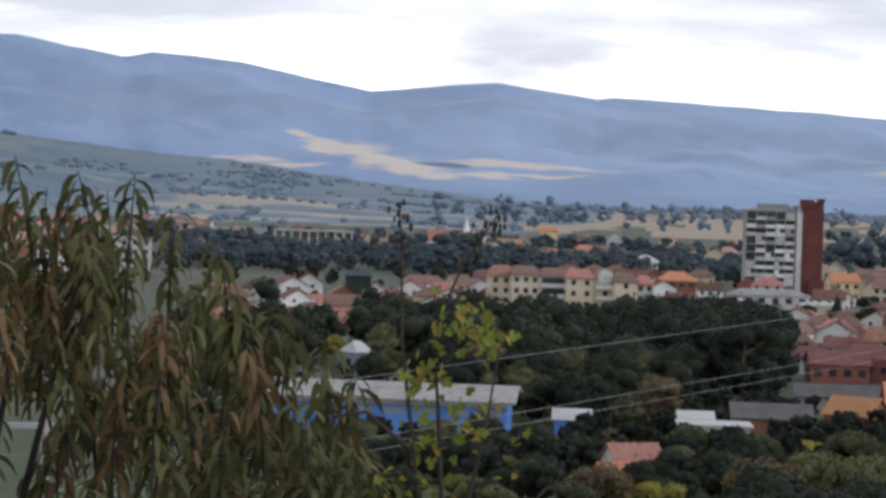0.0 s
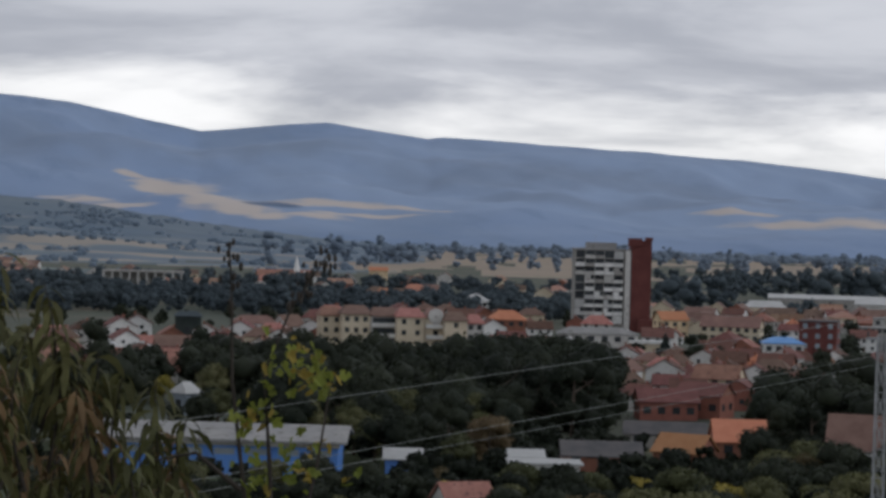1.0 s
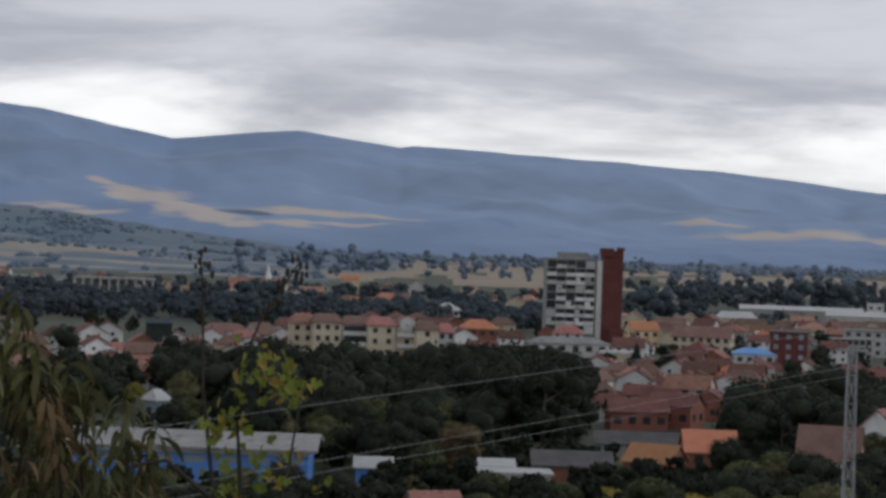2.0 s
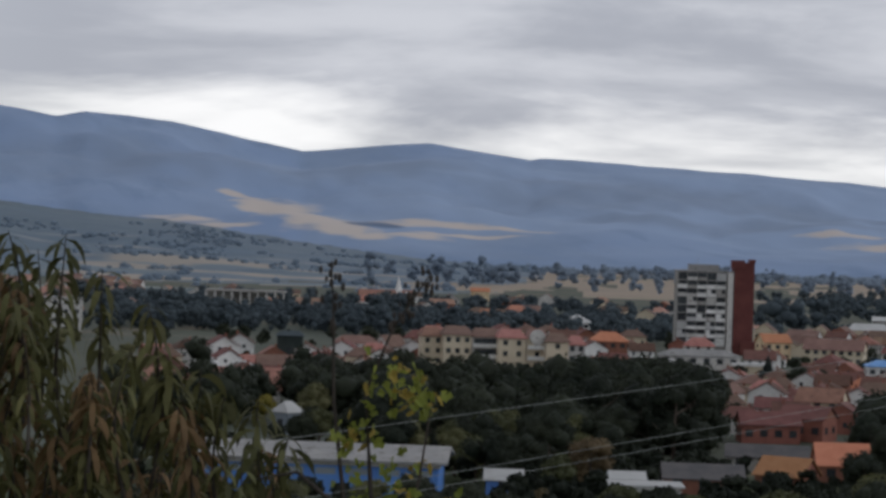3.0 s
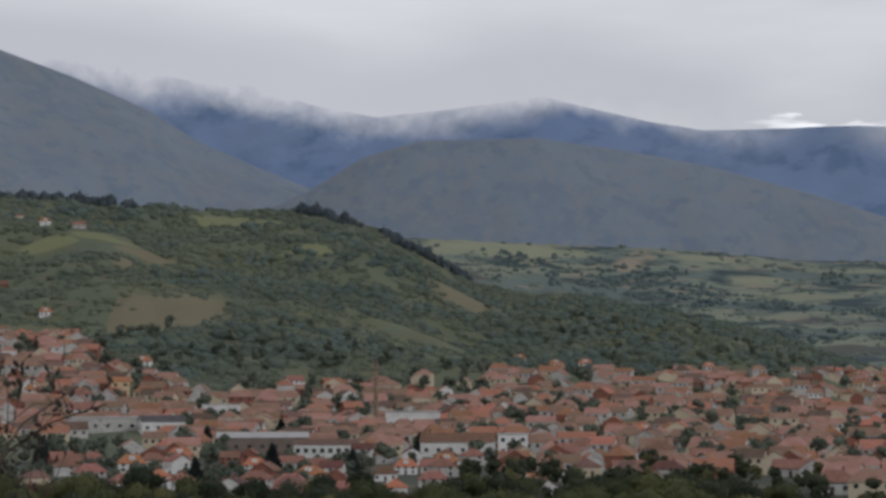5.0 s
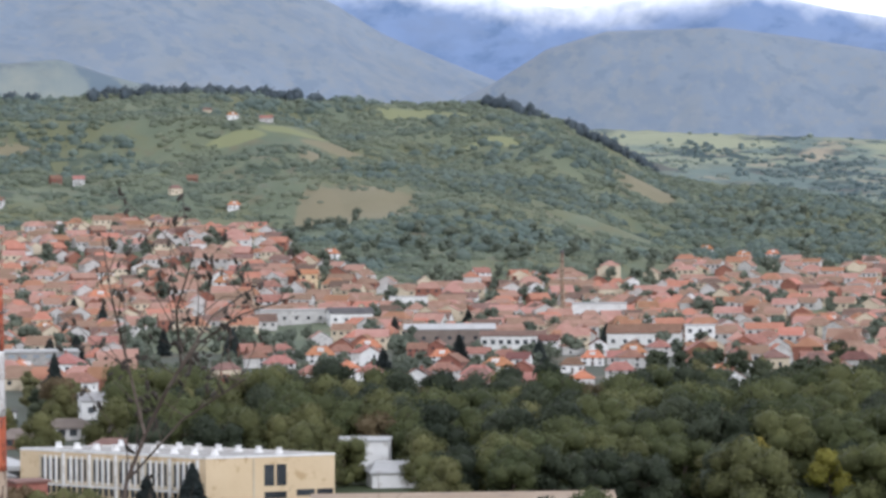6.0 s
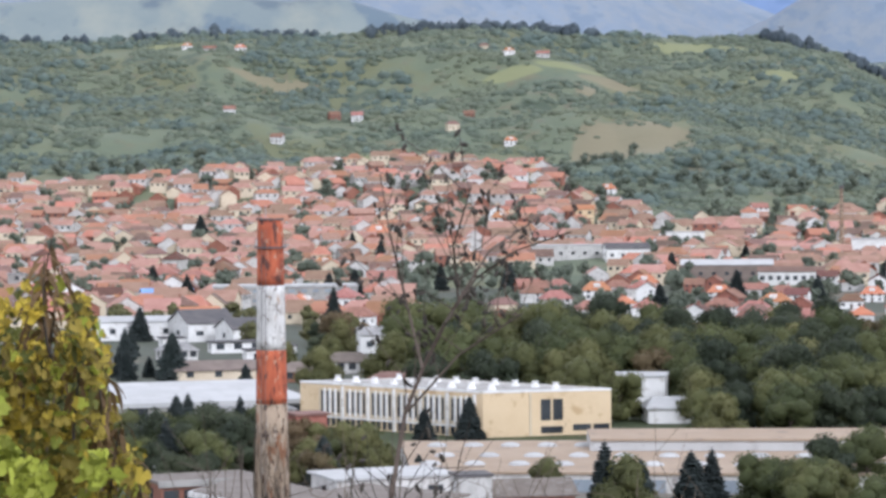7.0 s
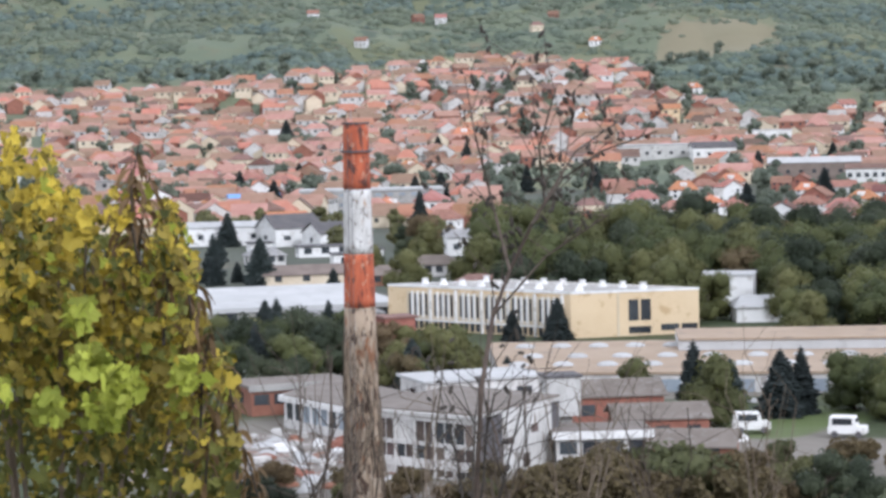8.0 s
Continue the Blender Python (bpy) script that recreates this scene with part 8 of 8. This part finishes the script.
bare_shrub("dry_weed", "tall dead weed with dark ragged seed heads", -37.0,
           [((-37.1, -10.2), (-37.0, -8.2), (-36.95, -7.2), (-36.8, -6.2)), ((-37.1, -10.2), (-36.8, -8.6), (-36.7, -7.5), (-36.5, -6.6)), ((-37.1, -10.2), (-37.3, -8.4), (-37.5, -7.3)), ((-37.1, -10.2), (-36.4, -8.8), (-36.1, -7.6), (-35.9, -6.9))],
           414, spray=8, pods=1, thick=0.005, material="darktwig", r=7.8)
rng_b = np.random.default_rng(505)
for k, (az, top, n) in enumerate(((-40.7, -5.6, 6), (-38.3, -5.8, 7), (-36.3, -6.0, 8), (-34.6, -6.6, 8), (-33.0, -6.9, 8), (-30.6, -6.6, 6))):
    stems = []
    for _ in range(n):
        a = az + rng_b.uniform(-0.9, 0.9)
        e = top - abs(rng_b.normal(0, 1.2))
        stems.append(((az + rng_b.uniform(-0.2, 0.2), -10.5), (az * 0.6 + a * 0.4 + rng_b.normal(0, 0.12), e * 0.4 - 6.3), (az * 0.3 + a * 0.7 + rng_b.normal(0, 0.16), e * 0.7 - 3.2), (a, e)))
    bare_shrub("bare_shrub", "leafless grey-brown shrub with fine twigs", az, stems, 600 + k, spray=6, r=8.5 + 0.4 * k, thick=0.0036, material="twig" if k % 2 else "bark")

# ---- power line ----
def lattice_mast(az, r, top):
    base = spot(az, r)
    h = top - base.z
    t = thing("lattice_mast", "slim galvanised lattice power mast", "power mast", base, radians(-az + 10))
    w0, w1 = 0.44, 0.24
    corners = [(-1, -1), (1, -1), (1, 1), (-1, 1)]
    for cx, cy in corners:
        bm = bmesh.new()
        tube(bm, [(cx * w0, cy * w0, -0.5), (cx * w1, cy * w1, h)], [0.045, 0.035], 4)
        part("leg", bm, M["metal"], t)
    n = 16
    for k in range(n):
        z0, z1 = h * k / n, h * (k + 1) / n
        a, b = w0 + (w1 - w0) * k / n, w0 + (w1 - w0) * (k + 1) / n
        for i in range(4):
            (x0, y0), (x1, y1) = corners[i], corners[(i + 1) % 4]
            for p, q, g in (((x0 * a, y0 * a, z0), (x1 * b, y1 * b, z1), 0.022), ((x1 * a, y1 * a, z0), (x0 * b, y0 * b, z1), 0.022), ((x0 * a, y0 * a, z0), (x1 * a, y1 * a, z0), 0.02)):
                bm = bmesh.new()
                tube(bm, [p, q], [g, g], 4)
                part("brace", bm, M["metal"], t)
    for z in (h - 0.2,):
        part("cross_arm", boxed(((-0.9, -0.08, z - 0.08), (0.9, 0.08, z + 0.08))), M["metal"], t)
        for x in (-0.8, 0.8):
            bm = bmesh.new()
            tube(bm, [(x, 0, z + 0.08), (x, 0, z + 0.4)], [0.06, 0.05], 6)
            part("insulator", bm, M["roof_dark"], t)


def line_pole(az, r, top):
    base = spot(az, r)
    t = thing("power_pole", "round concrete power pole", "power pole", base)
    bm = bmesh.new()
    tube(bm, [(0, 0, -0.5), (0, 0, top - base.z)], [0.16, 0.10], 10)
    part("shaft", bm, M["concrete"], t)
    part("cross_arm", boxed(((-0.9, -0.06, top - base.z - 0.35), (0.9, 0.06, top - base.z - 0.22))), M["metal"], t)


def cable(a, b, sag=0.25, label="bare aluminium power cable in the air"):
    bm = bmesh.new()
    n = 24
    pts = [a.lerp(b, k / n) - Vector((0, 0, sag * 4 * (k / n) * (1 - k / n))) for k in range(n + 1)]
    tube(bm, pts, [0.008] * (n + 1), 5)
    tagged(part("power_cable", bm, M["wire"]), label, "cable", group="cables of the power line")


lattice_mast(26.55, 150.0, 36 - 150 * math.tan(radians(2.2)))
line_pole(4.6, 62.0, bearing(4.6, -5.4, 62).z)
line_pole(31.5, 150.0, bearing(31.5, -0.8, 150).z)
cable(bearing(4.6, -5.55, 62), bearing(31.5, -0.85, 150), 0.08)
cable(bearing(4.7, -7.1, 62), bearing(26.5, -2.62, 150), 0.06)
cable(bearing(4.5, -7.45, 62), bearing(26.6, -2.8, 150), 0.06)

# ---- cloud lying on the mountain tops, its daylight set as emission ----
def cloud_bank():
    m = bpy.data.materials.new("glowing_mountain_cloud")
    m.use_nodes = True
    t = m.node_tree
    t.nodes.clear()
    pos = t.nodes.new("ShaderNodeNewGeometry").outputs["Position"]
    uv = t.nodes.new("ShaderNodeAttribute")
    uv.attribute_name = "bank"
    sep = t.nodes.new("ShaderNodeSeparateXYZ")
    t.links.new(uv.outputs["Vector"], sep.inputs[0])

    def nz(scale, detail):
        n = t.nodes.new("ShaderNodeTexNoise")
        n.inputs["Scale"].default_value, n.inputs["Detail"].default_value, n.inputs["Roughness"].default_value = scale, detail, 0.6
        t.links.new(pos, n.inputs["Vector"])
        return n.outputs[0]

    def op(kind, a, b, clamp=False):
        n = t.nodes.new("ShaderNodeMath")
        n.operation, n.use_clamp = kind, clamp
        for i, v in enumerate((a, b)):
            if isinstance(v, (int, float)):
                n.inputs[i].default_value = v
            else:
                t.links.new(v, n.inputs[i])
        return n.outputs[0]

    wisps = op("ADD", op("MULTIPLY", nz(0.0045, 6.0), 1.3), op("MULTIPLY", nz(0.016, 5.0), 0.5))
    rise = op("ADD", sep.outputs[1], op("MULTIPLY", op("SUBTRACT", wisps, 0.9), 0.55))
    lower = op("MULTIPLY", op("SUBTRACT", rise, 0.03), 3.6, True)
    upper = op("SUBTRACT", 1.0, op("MULTIPLY", op("SUBTRACT", sep.outputs[1], 0.55), 2.6, True), True)
    sides = op("MULTIPLY", op("MULTIPLY", sep.outputs[0], 14.0, True), op("MULTIPLY", op("SUBTRACT", 1.0, sep.outputs[0]), 9.0, True))
    fade = op("MULTIPLY", sep.outputs[1], 4.5, True)
    alpha = op("MULTIPLY", op("MULTIPLY", op("MULTIPLY", op("MULTIPLY", lower, fade), upper), sides), sep.outputs[2], True)
    # the cloud glows by itself in place of scattered sky light
    em = t.nodes.new("ShaderNodeEmission")
    mix_c = t.nodes.new("ShaderNodeMix")
    mix_c.data_type = "RGBA"
    t.links.new(nz(0.0022, 5.0), mix_c.inputs[0])
    mix_c.inputs[6].default_value, mix_c.inputs[7].default_value = (0.84, 0.82, 0.82, 1), (1.0, 0.97, 0.96, 1)
    t.links.new(mix_c.outputs[2], em.inputs[0])
    tr = t.nodes.new("ShaderNodeBsdfTransparent")
    mx = t.nodes.new("ShaderNodeMixShader")
    t.links.new(alpha, mx.inputs[0])
    t.links.new(tr.outputs[0], mx.inputs[1])
    t.links.new(em.outputs[0], mx.inputs[2])
    t.links.new(mx.outputs[0], t.nodes.new("ShaderNodeOutputMaterial").inputs[0])
    line = np.array(((-42, 6.8), (-34, 6.4), (-31, 6.0), (-29, 5.7), (-27.5, 5.2), (-26, 5.3), (-24.5, 5.75), (-23, 5.9), (-21.5, 5.55), (-20, 5.2), (-18.3, 5.12), (-16.5, 5.1), (-15, 4.92), (-12, 4.8), (-9, 4.75),
                     (-7.5, 4.5), (-6.2, 4.2), (-5, 4.35), (-3.6, 4.2), (-2.4, 3.8), (-1.4, 3.6), (-0.4, 3.5)))
    az = np.linspace(-42, -0.4, 200)
    rows = 14
    V, U, F = [], [], []
    for j in range(rows + 1):
        f = j / rows
        for i, a in enumerate(az):
            e = np.interp(a, *line.T) - 0.85 + 3.1 * f
            r = 4190 - 60 * math.sin(math.pi * f) + 60 * float(rough(a * 0.8, f * 3, 3))
            V.append(bearing(float(a), float(e), r))
            U.append((i / 199, f, 1 - 0.5 * (1 + math.cos(math.pi * min(1.0, abs(a + 17.1) / 2.8)))))
    for j in range(rows):
        for i in range(199):
            k = j * 200 + i
            F.append((k, k + 1, k + 201, k + 200))
    me = mesh_from("cloud_bank", V, F)
    me.attributes.new("bank", "FLOAT_VECTOR", "POINT").data.foreach_set("vector", np.array(U).ravel())
    me.polygons.foreach_set("use_smooth", np.ones(len(me.polygons), bool))
    ob = tagged(part_mesh("cloud_bank", me, m), "grey cloud bank draped over the mountain tops", "cloud", kind="structure")
    ob.visible_shadow = False


cloud_bank()
